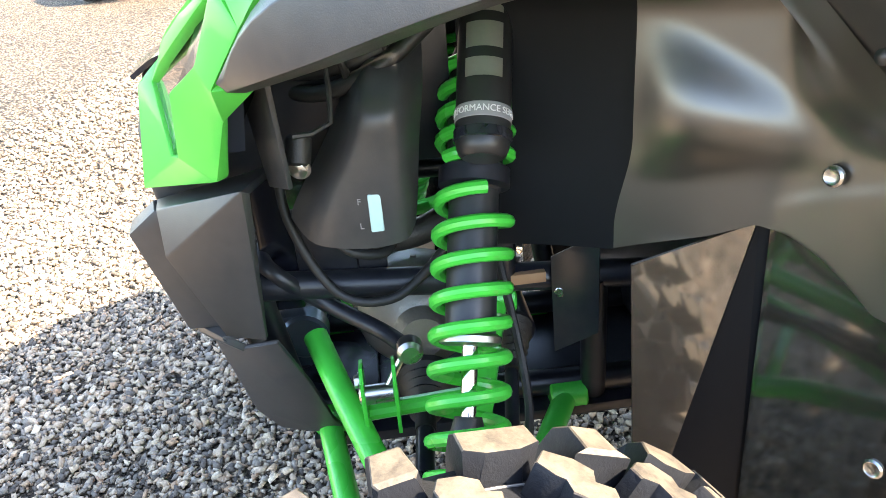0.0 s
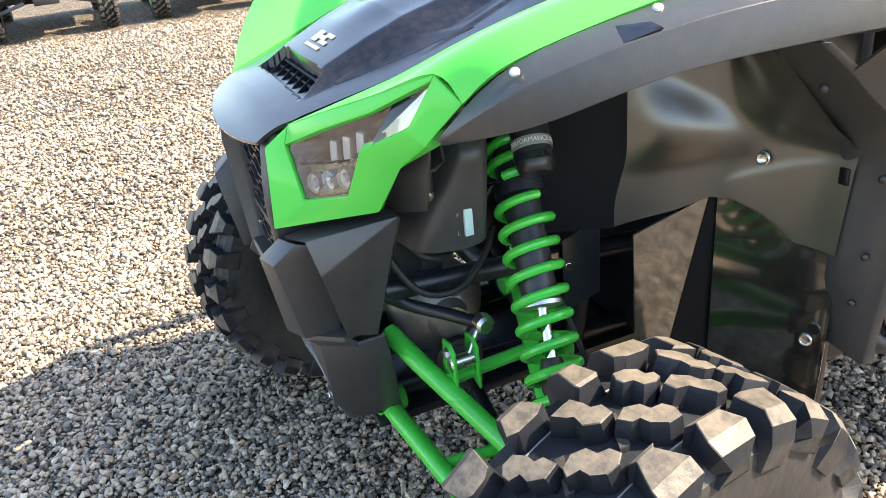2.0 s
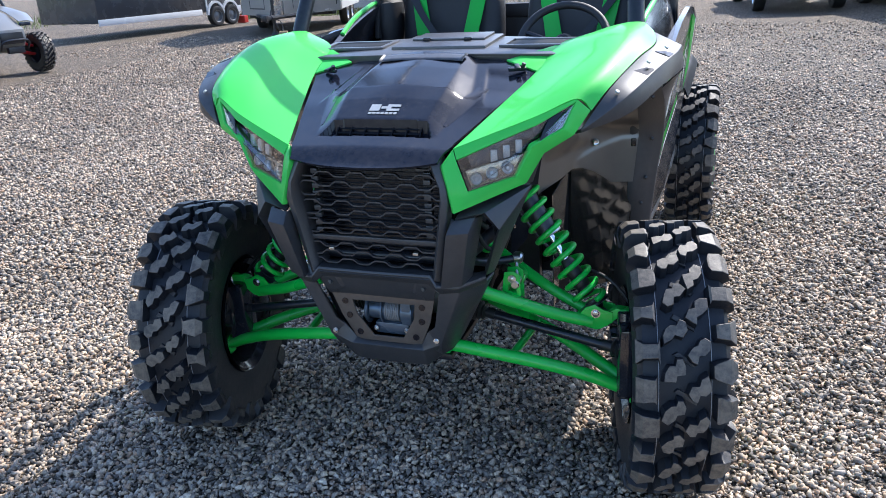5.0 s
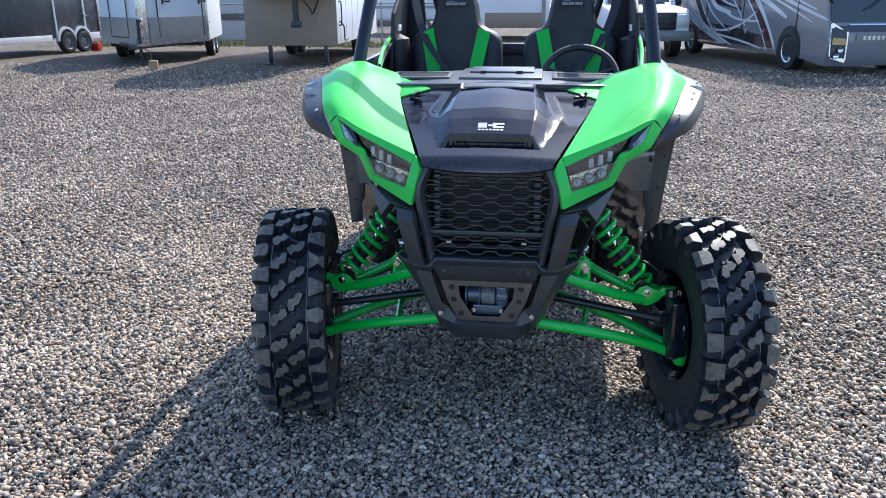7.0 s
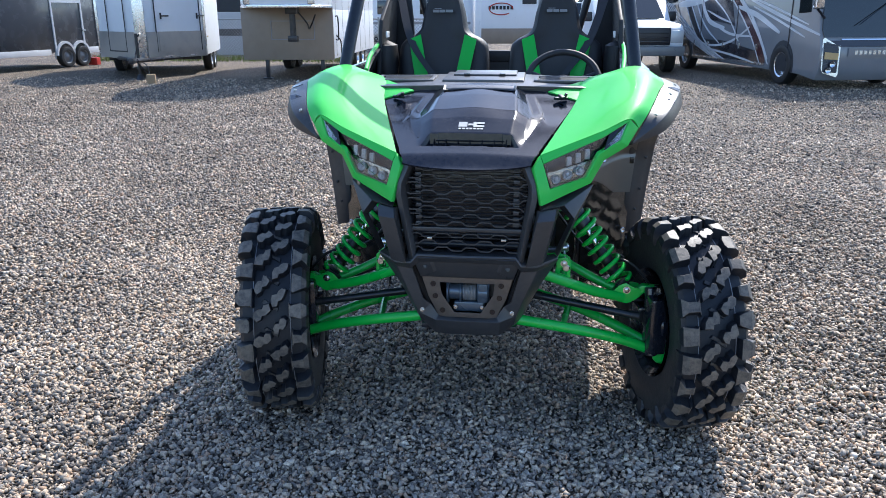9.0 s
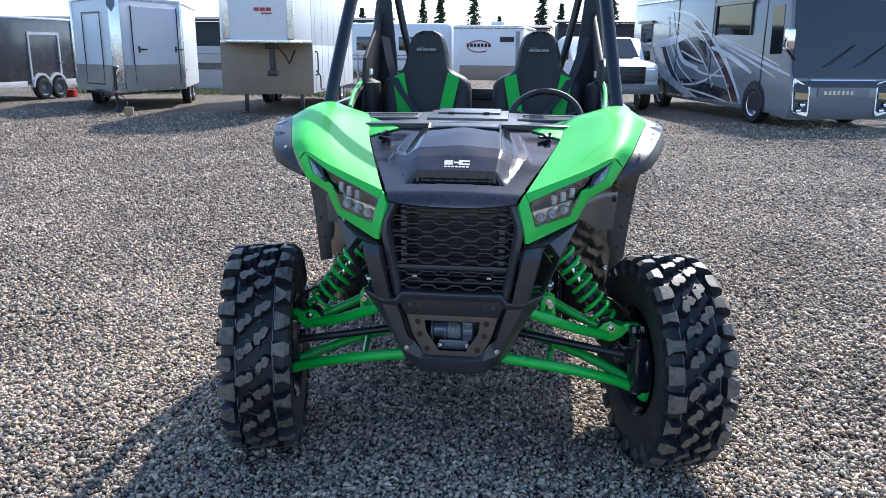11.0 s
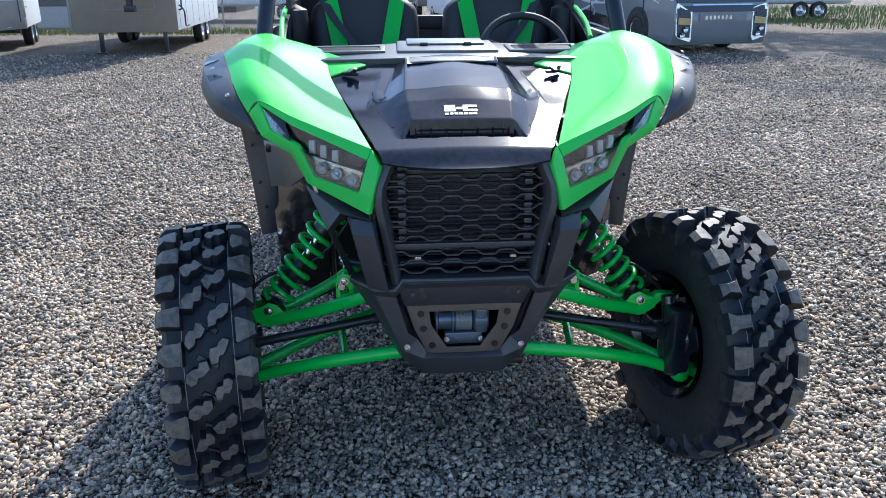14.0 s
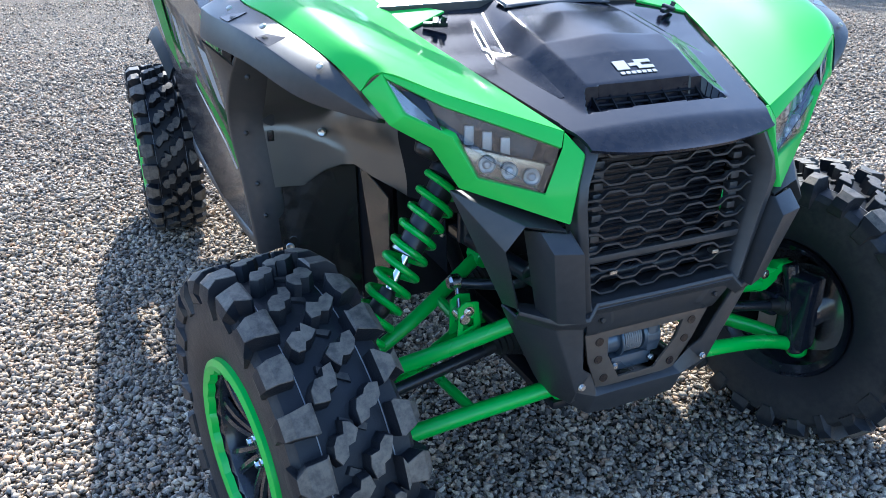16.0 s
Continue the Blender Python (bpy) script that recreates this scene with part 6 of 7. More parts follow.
    ridge = [(0.676, 0.350, 1.108), (0.686, 0.396, 1.068), (0.692, 0.432, 1.030), (0.690, 0.505, 0.970), (0.687, 0.545, 0.930), (0.682, 0.556, 0.870), (0.672, 0.555, 0.800), (0.663, 0.557, 0.710), (0.650, 0.556, 0.560)]
    rows = []
    for p, q in zip(inner, ridge):
        p, q = V(*p), V(*q)
        mid = p.lerp(q, 0.55) + V(0.0, -0.007, 0.002)
        rows.append([p + V(-0.010, 0.022, -0.004), p + V(-0.004, 0.004, -0.002), p + V(0.004, -0.003, 0.0), mid, q + V(-0.010, -0.004, 0), q, q + V(0.003, 0.012, 0)])
    edge = P("front_lip", patch(rows, 2, 2, 0.005, (0.45, 0.9, 0.7)), PLASTIC, s, label="dark moulded edge of the wheel opening", smooth=50)
    facet = [ridge[1:6], [(0.744, 0.404, 1.124), (0.722, 0.480, 1.085), (0.698, 0.548, 1.010), (0.690, 0.560, 0.950), (0.683, 0.563, 0.872)]]
    part("lip_facet", flip(patch([[V(*p) for p in r] for r in facet], 2, 4, 0.004, (0.4, 0.7, 0.9)), s), PLASTIC, edge, smooth=50)
    for at in ((0.661, 0.378, 1.046), (0.655, 0.522, 0.888), (0.640, 0.531, 0.756), (0.626, 0.536, 0.668)):
        at = V(*at)
        part("rivet", flip(lathe([(0.006, -0.004), (0.006, 0.002), (0.003, 0.004)], 12, aim(at, at + V(0.35, -0.93, 0.05))), s), ANODISED, edge)
    part("lip_clip", flip(block((0.590, 0.512, 0.864), (0.606, 0.530, 0.890), 0.002), s), LAMP_DARK, edge, "small black clip")


both(flank)


# ---- the yard's other vehicles and the distance ----
def road_wheel(r, w, material=TRIM):
    """A road wheel about local x: tyre and pressed rim."""
    X = pose(0, 0, 0, 0, 90, 0)
    tyre = lathe([(r * 0.62, -w * 0.45), (r * 0.8, -w * 0.5), (r * 0.95, -w * 0.46), (r, -w * 0.3), (r, w * 0.3), (r * 0.95, w * 0.46), (r * 0.8, w * 0.5), (r * 0.62, w * 0.45)], 32, X, False)
    rim = lathe([(r * 0.63, -w * 0.42), (r * 0.60, -w * 0.2), (r * 0.25, -w * 0.05), (r * 0.12, w * 0.30), (0.001, w * 0.34)], 32, X, False)
    rim2 = lathe([(r * 0.63, w * 0.42), (r * 0.56, w * 0.36), (r * 0.50, w * 0.10), (r * 0.30, w * 0.20), (r * 0.12, w * 0.32), (0.001, w * 0.34)], 32, X, False)
    return tyre, join(rim, rim2)


def add_wheels(owner, r, w, places, material=TRIM):
    t, m = road_wheel(r, w)
    first = part("wheel", m, material, owner)
    tyre = part("tyre", t, RUBBER, first)
    first.matrix_basis = places[0]
    for p in places[1:]:
        c = first.copy()
        scene.collection.objects.link(c)
        c.matrix_basis = p
        d = tyre.copy()
        scene.collection.objects.link(d)
        d.parent = c


def faced(ob, x, y, turn):
    ob.matrix_basis = pose(x, y, 0, 0, 0, turn)
    return ob


def v_nose_trailer():
    """Faces -y; its hitch at the front, local origin under the nose."""
    t = thing("cargo_trailer", (0, 0, 0), "white enclosed V-nose cargo trailer with scuffed stone guard", "trailer")
    w, z0, z1, L = 1.28, 0.45, 2.56, 5.2
    plan = [(0.12, 0.0), (w, 1.55), (w, L), (-w, L), (-w, 1.55), (-0.12, 0.0)]
    part("body", plate(plan, z0, z1, 2, 0.05), WHITE_SKIN, t)
    part("roof", plate([(x * 1.01, y * 1.005 - 0.02) for x, y in plan], z1 - 0.02, z1 + 0.05, 2, 0.02), TRIM, t)
    for s in (1, -1):
        a, b = V(s * 0.14, -0.02, 0), V(s * (w + 0.012), 1.54, 0)
        n = V((b - a).y, -(b - a).x, 0).normalized() * s * 0.012
        part("stone_guard", shell([a + n + V(0, 0, z0), b + n + V(0, 0, z0), b + n + V(0, 0, z0 + 0.62), a + n + V(0, 0, z0 + 0.62)], [(0, 1, 2, 3)], 0.01, 0.0, (0, 2, 1)), STONEGUARD, t, "scuffed metal stone guard")
        part("corner_trim", block((s * w - 0.03, 1.50, z0), (s * w + 0.03, 1.60, z1), 0.015), TRIM, t)
        part("running_lamp", block((s * w - 0.01, 2.0, 0.9), (s * w + 0.02, 2.1, 0.93)), AMBER, t)
    part("nose_trim", block((-0.13, -0.04, z0), (0.13, 0.03, z1), 0.04), TRIM, t, "bright rounded nose trim")
    a, b = V(0.30, 0.24, 0), V(1.18, 1.42, 0)
    n = V((b - a).y, -(b - a).x, 0).normalized() * 0.02
    door = part("door", shell([a + n + V(0, 0, 0.58), b + n + V(0, 0, 0.58), b + n + V(0, 0, 2.40), a + n + V(0, 0, 2.40)], [(0, 1, 2, 3)], 0.02, 0.0, (0, 2, 1)), WHITE_SKIN, t, "white side door with bar latches")
    way = (b - a).normalized()
    for f in (0.12, 0.93):
        c = a + way * (b - a).length * f + n * 1.8
        part("latch", join(rod(c + V(0, 0, 1.43), c + way * 0.24 + V(0, 0, 1.43), 0.018, 8), rod(c + V(0, 0, 1.36), c + V(0, 0, 1.50), 0.022, 8)), FRAME, door)
    for f in (0.0, 1.0):
        c = a + way * (b - a).length * f + n * 1.3
        part("hinge", rod(c + V(0, 0, 0.6), c + V(0, 0, 2.42), 0.015, 8), FRAME, door)
    a, b = V(-0.45, 0.44, 0), V(-1.05, 1.25, 0)
    n = V(-(b - a).y, (b - a).x, 0).normalized() * -0.018
    part("hatch", holed([(0, 0.6), (0.95, 0.6), (0.95, 2.28), (0, 2.28)], [(0.03, 0.63), (0.92, 0.63), (0.92, 2.25), (0.03, 2.25)], 0, 0.012, 1), FRAME, t).matrix_basis = Matrix.Translation(V(-0.38, 0.30, 0)) @ pose(0, 0, 0, 0, 0, 180 - 53.5)
    part("badge", shift(plate([(-0.09, 0.0), (0.0, -0.14), (0.09, 0.0), (0.09, 0.12), (-0.09, 0.12)], 0.0, 0.01, 1), Matrix.Translation((-0.05, -0.06, 2.40))), COBALT, t, "blue shield badge")
    part("tongue", join(rod((0, 0.2, 0.45), (0, -1.35, 0.47), 0.05, 8), rod((0.75, 0.9, 0.45), (0.03, -0.9, 0.46), 0.045, 8), rod((-0.75, 0.9, 0.45), (-0.03, -0.9, 0.46), 0.045, 8), block((-0.07, -1.5, 0.42), (0.07, -1.25, 0.55), 0.02)), FRAME, t)
    part("jack", join(rod((0.0, -0.55, 0.12), (0.0, -0.55, 1.05), 0.035, 12), rod((0.0, -0.55, 0.95), (0.10, -0.62, 1.05), 0.02, 8), lathe([(0.10, 0.0), (0.06, 0.12)], 12, Matrix.Translation((0, -0.55, 0.02)))), FRAME, t, "black jack post")
    part("safety_chain", tube([(0.1, -1.2, 0.45), (0.25, -0.9, 0.15), (0.15, -0.5, 0.35), (-0.1, -0.4, 0.5), (0.0, -0.1, 0.9)], 0.012, 6, 5), FRAME, t)
    part("frame_beam", block((-1.1, 1.5, 0.36), (1.15, 1.62, 0.47), 0.01), FRAME, t, "black cross beam under the floor")
    low = [a2 + V(0.03, -0.03, 0) for a2 in (V(0.34, 0.29, 0), V(1.14, 1.36, 0))]
    part("kick_plate", shell([low[0] + V(0, 0, 0.62), low[1] + V(0, 0, 0.62), low[1] + V(0, 0, 1.06), low[0] + V(0, 0, 1.06)], [(0, 1, 2, 3)], 0.012, 0.0, (0, 2, 1)), STONEGUARD, door, "scuffed metal kick plate")
    for i in range(2):
        part("step_light", shift(block((-0.10, -0.01, -0.012), (0.10, 0.01, 0.012)), Matrix.Translation(low[0].lerp(low[1], 0.2 + 0.6 * i) + V(0.0, 0.02, 0.50)) @ pose(0, 0, 0, 0, 0, 53)), TRIM, t)
    add_wheels(t, 0.36, 0.22, [pose(s * 1.15, y, 0.36, 0, 0, 0 if s > 0 else 180) for s in (1, -1) for y in (3.0, 3.85)])
    return faced(t, -9.23, 15.0, 17.5)


def gooseneck_trailer():
    t = thing("gooseneck_trailer", (0, 0, 0), "white and taupe gooseneck cargo trailer on drop legs", "trailer")
    w = 1.25
    part("body", join(block((-w, 0.0, 0.54), (w, 7.4, 1.84), 0.03), block((-w, 0.0, 1.82), (w, 7.4, 4.3), 0.03)), WHITE_SKIN, t)
    part("front_panel", block((-w - 0.01, -0.03, 0.52), (w + 0.01, 0.02, 1.88), 0.01), TAN_SKIN, t, "taupe painted front wall")
    nose = [(-0.50, -1.9), (1.10, -1.9), (w, 0.0), (-w, 0.0)]
    part("gooseneck_box", plate(nose, 1.92, 4.3, 2, 0.06), WHITE_SKIN, t)
    part("box_edge", plate([(x * 1.01, y * 1.01) for x, y in nose], 1.87, 1.94, 2, 0.01), TRIM, t)
    for x in (-0.50, 1.10):
        part("nose_trim", block((x - 0.09, -1.93, 1.94), (x + 0.09, -1.80, 4.3), 0.05, 3), TRIM, t, "bright rounded corner trim")
    for x in (-0.65, 0.90):
        part("drop_leg", join(block((x - 0.05, 0.10, 0.02), (x + 0.05, 0.20, 0.6), 0.01), block((x - 0.12, 0.03, 0.0), (x + 0.12, 0.27, 0.03))), FRAME, t)
    part("ladder_rail", tube([(w + 0.02, 0.25, 1.05), (w + 0.09, 0.25, 1.08), (w + 0.09, 0.25, 1.62), (w + 0.02, 0.25, 1.65)], 0.02, 8, 3), FRAME, t)
    part("coupler", join(rod((0.40, -1.0, 1.90), (0.40, -1.0, 1.15), 0.08, 14), block((0.28, -1.12, 1.03), (0.52, -0.88, 1.18), 0.02), block((0.25, -1.15, 1.72), (0.55, -0.85, 1.92), 0.02), tube([(0.48, -1.0, 1.85), (0.75, -0.9, 1.5), (0.70, -0.4, 1.35), (0.80, -0.1, 1.7)], 0.02, 8, 5)), FRAME, t, "black coupler post")
    part("panel_line", holed([(-0.45, 1.05), (0.75, 1.05), (0.75, 1.55), (-0.45, 1.55)], [(-0.43, 1.07), (0.73, 1.07), (0.73, 1.53), (-0.43, 1.53)], -0.042, -0.03, 1), GREY_PRINT, t)
    for i in range(3):
        part("red_mark", block((0.22 + 0.15 * i, -1.925, 2.62), (0.34 + 0.15 * i, -1.905, 2.70)), RED_PAINT, t, "red letter as a plain bar")
    part("red_underline", block((0.40, -1.925, 2.55), (0.66, -1.905, 2.58)), RED_PAINT, t)
    for i in range(7):
        part("side_seam", block((w - 0.005, 1.0 * i + 0.4, 0.60), (w + 0.008, 1.0 * i + 0.42, 4.2)), TRIM, t)
    part("power_lead", tube([(w + 0.03, 0.3, 1.15), (w + 0.15, 0.25, 1.0), (w + 0.10, 0.6, 0.65), (w + 0.05, 1.4, 0.62)], 0.02, 8, 5), RUBBER, t)
    add_wheels(t, 0.42, 0.26, [pose(s * 1.08, y, 0.42, 0, 0, 0 if s > 0 else 180) for s in (1, -1) for y in (4.2, 5.2)])
    t.matrix_basis = pose(-5.72, 15.2, 0, 0, 0, 4.0) @ Matrix.Diagonal((0.85, 0.85, 0.85, 1))
    return t


def dark_trailer():
    t = thing("dark_cargo_trailer", (0, 0, 0), "charcoal enclosed cargo trailer with white trim", "trailer")
    part("body", block((-5.6, 0.0, 0.42), (0.0, 2.4, 2.25), 0.05), GREY_SKIN, t)
    part("roof_edge", block((-5.62, -0.02, 2.22), (0.02, 2.42, 2.29), 0.02), RV_LIGHT, t, "white roof rail")
    part("corner_trim", block((-0.06, -0.015, 0.40), (0.03, 0.05, 2.22), 0.02), GREY_SKIN, t)
    part("skirt", block((-5.6, -0.012, 0.36), (-1.95, 0.02, 0.52), 0.005), RV_LIGHT, t, "white lower rail")
    part("skirt_front", block((-0.55, -0.014, 0.36), (0.02, 0.02, 0.54), 0.005), RV_LIGHT, t, "white lower rail")
    frame_ob = part("door_frame", holed([(-1.78, 0.45), (-0.58, 0.45), (-0.58, 1.88), (-1.78, 1.88)], [(-1.73, 0.46), (-0.63, 0.46), (-0.63, 1.80), (-1.73, 1.80)], -0.03, 0.0, 1), RV_LIGHT, t, "white door frame")
    part("latch", block((-0.66, -0.05, 1.0), (-0.54, -0.02, 1.05)), TRIM, frame_ob)
    for x in (-1.42, -0.80):
        arch = [(x + 0.36 * math.cos(a), 0.34 + 0.40 * math.sin(a)) for a in (math.pi * i / 12 for i in range(13))]
        arch2 = [(x + 0.30 * math.cos(a), 0.34 + 0.33 * math.sin(a)) for a in (math.pi * i / 12 for i in range(12, -1, -1))]
        part("wheel_arch", plate(arch + arch2, -0.06, 0.02, 1), RV_LIGHT, t, "white wheel arch")
    add_wheels(t, 0.29, 0.2, [pose(x, -0.02, 0.29, 0, 0, -90) for x in (-1.42, -0.80)], GREY_BODY)
    return faced(t, -13.47, 20.3, 80)


def motorhome():
    """Faces -y, local origin under the front corner that is nearest the buggy."""
    t = thing("motorhome", (0, 0, 0), "silver coach motorhome with dark and pale swoosh paint", "motorhome")
    W, L = 2.75, 10.4
    prof = [(0.0, 0.20), (-0.10, 0.45), (-0.10, 0.95), (0.02, 1.35), (0.30, 3.1), (0.75, 3.55), (L, 3.60), (L, 0.40), (0.75, 0.30)]
    part("body", plate([(y, z) for y, z in prof], 0.0, W, 0, 0.08), RV_SKIN, t)
    def sheet(name, pts, m, d=0.0, label=""):
        """A flat piece on the long side."""
        return part(name, plate(pts, -0.006 - d, 0.004, 0), m, t, label)
    for q in ([(0.46, 1.78), (0.98, 1.76), (1.02, 2.94), (0.52, 2.94)], [(1.98, 2.24), (3.86, 2.30), (3.92, 3.04), (2.00, 3.06)], [(8.62, 2.12), (9.62, 2.10), (9.66, 2.74), (8.62, 2.74)]):
        sheet("side_window", q, TINTED, 0.008, "tinted side window")
    sheet("window_awning", [(1.86, 3.06), (4.02, 3.06), (4.02, 3.16), (1.86, 3.14)], RV_DARK, 0.09, "dark rolled awning")
    for y in (1.94, 3.92):
        sheet("awning_arm", [(y, 2.26), (y + 0.06, 2.26), (y + 0.06, 3.08), (y, 3.08)], FRAME, 0.05)
    sheet("window_awning", [(8.5, 2.76), (9.75, 2.76), (9.75, 2.84), (8.5, 2.84)], RV_DARK, 0.09, "dark rolled awning")
    sheet("roof_gutter", [(0.9, 3.36), (10.3, 3.42), (10.3, 3.47), (0.9, 3.42)], TRIM, 0.05, "pale gutter under the roof")
    for y in (1.30, 4.15, 6.55):
        sheet("panel_joint", [(y, 0.60), (y + 0.03, 0.60), (y + 0.03, 3.38), (y, 3.38)], RV_DARK, 0.012)
    def ribbon(points, w, m, d, label):
        """A curved painted stripe along a smooth line that thins at both ends."""
        line = spline([(0, y, z) for y, z in points], 6)
        up, low, n = [], [], len(line) - 1
        for i, p in enumerate(line):
            way = (line[min(i + 1, n)] - line[max(i - 1, 0)]).normalized()
            k = w * (0.12 + 0.88 * math.sin(math.pi * (0.06 + 0.88 * i / n)) ** 0.6) / 2
            up.append((p.y - way.z * k, p.z + way.y * k))
            low.append((p.y + way.z * k, p.z - way.y * k))
        sheet("swoosh", up + low[::-1], m, d, label)
    sheet("dark_field", [(6.5, 2.20), (4.65, 2.26), (4.30, 1.42), (6.2, 1.60)], RV_DARK, 0.003, "dark painted field")
    sheet("dark_field", [(7.2, 0.98), (5.1, 1.00), (2.9, 0.78), (2.6, 0.50), (5.0, 0.46), (6.9, 0.55)], RV_DARK, 0.0036, "dark painted field")
    sheet("dark_field", [(10.2, 2.0), (8.6, 2.05), (7.6, 1.0), (8.6, 0.95)], RV_DARK, 0.003, "dark painted field")
    maroon, sweep = [(5.32, 2.71), (4.52, 2.25), (3.66, 1.65), (2.98, 1.07), (2.45, 0.46)], [(7.67, 2.03), (6.85, 1.23), (6.02, 0.74), (5.02, 0.46)]
    for line, w, m, dy in ((maroon, 0.34, RV_MAROON, 0.0), (sweep, 0.30, RV_DARK, 0.0)):
        ribbon(line, w, m, 0.0052, "curved dark painted band")
        for o in (-0.22, 0.22):
            ribbon([(y + o, z) for y, z in line], 0.06, RV_LIGHT, 0.0070, "thin pale stripe")
    for line, w, d in (([(8.48, 2.03), (7.03, 2.14), (5.82, 2.31)], 0.26, 0.0060), ([(7.61, 3.17), (5.6, 2.9), (4.38, 2.32), (3.23, 1.59), (2.28, 0.59)], 0.09, 0.0076), ([(8.15, 2.92), (6.23, 2.64), (4.65, 2.12)], 0.06, 0.0080),
                       ([(8.3, 2.80), (6.5, 2.45), (4.9, 1.75), (4.0, 1.0)], 0.05, 0.0084), ([(3.63, 2.17), (1.95, 1.73), (-0.02, 1.27)], 0.09, 0.0060), ([(3.3, 1.94), (1.9, 1.58), (0.6, 1.20)], 0.06, 0.0064), ([(5.19, 2.47), (2.78, 2.04), (0.5, 1.50)], 0.06, 0.0068),
                       ([(4.2, 1.95), (3.0, 1.70), (1.8, 1.28)], 0.14, 0.0088), ([(7.02, 3.03), (6.67, 2.21), (6.01, 1.55), (4.96, 1.35)], 0.16, 0.0092), ([(7.57, 0.98), (5.69, 0.83), (4.42, 0.99), (3.4, 1.40)], 0.07, 0.0096),
                       ([(6.76, 0.78), (4.49, 0.62), (2.98, 0.46)], 0.06, 0.0100), ([(7.3, 2.9), (7.1, 2.2), (6.3, 1.4), (5.2, 0.9)], 0.05, 0.0104), ([(5.9, 1.55), (4.6, 1.20), (3.2, 1.15)], 0.07, 0.0108), ([(6.2, 1.85), (5.2, 1.62), (4.5, 1.50)], 0.06, 0.0112)):
        ribbon(line, w, RV_LIGHT, d, "thin pale stripe")
    for i in range(5):
        ribbon([(9.9 - 0.22 * i, 2.25 - 0.05 * i), (8.8 - 0.2 * i, 1.55), (7.5 - 0.2 * i, 1.0), (5.6 - 0.16 * i, 0.48)], 0.045, RV_LIGHT, 0.0116 + 0.0003 * i, "thin pale stripe")
    for y in (2.9, 3.9, 4.9, 5.9, 6.9):
        sheet("locker_latch", [(y, 0.80), (y + 0.08, 0.80), (y + 0.08, 0.95), (y, 0.95)], TRIM, 0.02)
    sheet("lower_trim", [(2.4, 0.42), (8.0, 0.45), (8.0, 0.50), (2.4, 0.48)], TRIM, 0.006)
    sheet("front_arch", [(1.0, 0.34)] + [(1.55 - 0.56 * math.cos(a), 0.50 + 0.60 * math.sin(a)) for a in (math.pi * i / 10 for i in range(11))] + [(2.1, 0.34)], WALL_DARK, 0.004)
    # front face
    def front(name, pts, m, d, label="", parent=None):
        b = plate([(x, z - 0.2) for x, z in pts], -0.02, 0.0, 1)
        for v in b.verts:
            z = v.co.z
            y = -0.10 if z < 0.95 else (-0.10 + (z - 0.95) / 0.40 * 0.12 if z < 1.35 else 0.02 + (z - 1.35) / 2.05 * 0.33)
            v.co.y += y - d
        return part(name, b, m, parent or t, label)
    front("windscreen", [(0.10, 1.42), (W - 0.10, 1.42), (W - 0.08, 1.58), (W - 0.12, 3.25), (0.12, 3.25), (0.06, 1.58)], TINTED, 0.012, "large tinted windscreen")
    front("nose_band", [(0.70, 0.98), (W - 0.70, 0.98), (W - 0.70, 1.16), (0.70, 1.16)], RV_SKIN, 0.016)
    for i in range(7):
        front("name_bar", [(0.86 + 0.115 * i, 1.02), (0.93 + 0.115 * i, 1.02), (0.93 + 0.115 * i, 1.11), (0.86 + 0.115 * i, 1.11)], TRIM, 0.022, "silver letter as a plain bar")
    front("chrome_line", [(0.52, 1.35), (W - 0.52, 1.35), (W - 0.52, 1.38), (0.52, 1.38)], CHROME, 0.024, "chrome line under the windscreen")
    front("dark_strip", [(0.15, 1.20), (W - 0.15, 1.20), (W - 0.15, 1.34), (0.15, 1.34)], RV_DARK, 0.014)
    for s in (0, 1):
        x0 = 0.06 if s == 0 else W - 0.50
        tilt = 0.10 if s == 0 else -0.10
        nest = front("headlamp", [(x0, 0.58 + max(0, tilt)), (x0 + 0.06, 0.50 + max(0, tilt)), (x0 + 0.40, 0.50 - min(0, tilt)), (x0 + 0.44, 0.56 - min(0, tilt)), (x0 + 0.44, 1.24), (x0 + 0.40, 1.30 - tilt), (x0 + 0.05, 1.36 + tilt * 0.5), (x0, 1.32 + tilt * 0.5)], TRIM, 0.016, "chrome-framed headlamp")
        front("lamp_well", [(x0 + 0.04, 0.62), (x0 + 0.40, 0.60), (x0 + 0.40, 1.24), (x0 + 0.04, 1.29)], LAMP_INNER, 0.024, "", nest)
        for i, z in enumerate((1.18, 0.80, 0.66)):
            dish = lathe([(0.001, 0.0), (0.04, 0.004), (0.065, 0.022), (0.070, 0.034)], 18, Matrix.Translation((x0 + 0.16 + 0.09 * (i % 2), -0.150 if z < 1.15 else -0.085, z - 0.2)) @ pose(0, 0, 0, 90, 0, 0), False)
            part("lamp", dish, CHROME, nest, "round chrome lamp")
        front("lamp_block", [(x0 + 0.05, 0.92), (x0 + 0.39, 0.90), (x0 + 0.39, 1.05), (x0 + 0.05, 1.08)], AMBER, 0.034, "amber lamp", nest)
        x = -0.16 if s == 0 else W + 0.16
        mirror = part("mirror", block((x - 0.10, -0.18, 1.85), (x + 0.10, 0.02, 2.35), 0.05, 3), CHROME, t, "chrome side mirror")
        part("mirror_arm", rod((x, -0.05, 1.85), (0.1 if s == 0 else W - 0.1, 0.05, 1.65), 0.03, 8), FRAME, mirror)
    for x in (0.9, 1.7):
        part("wiper", rod((x, -0.10, 1.50), (x + 0.75, 0.06, 2.0), 0.012, 6), FRAME, t)
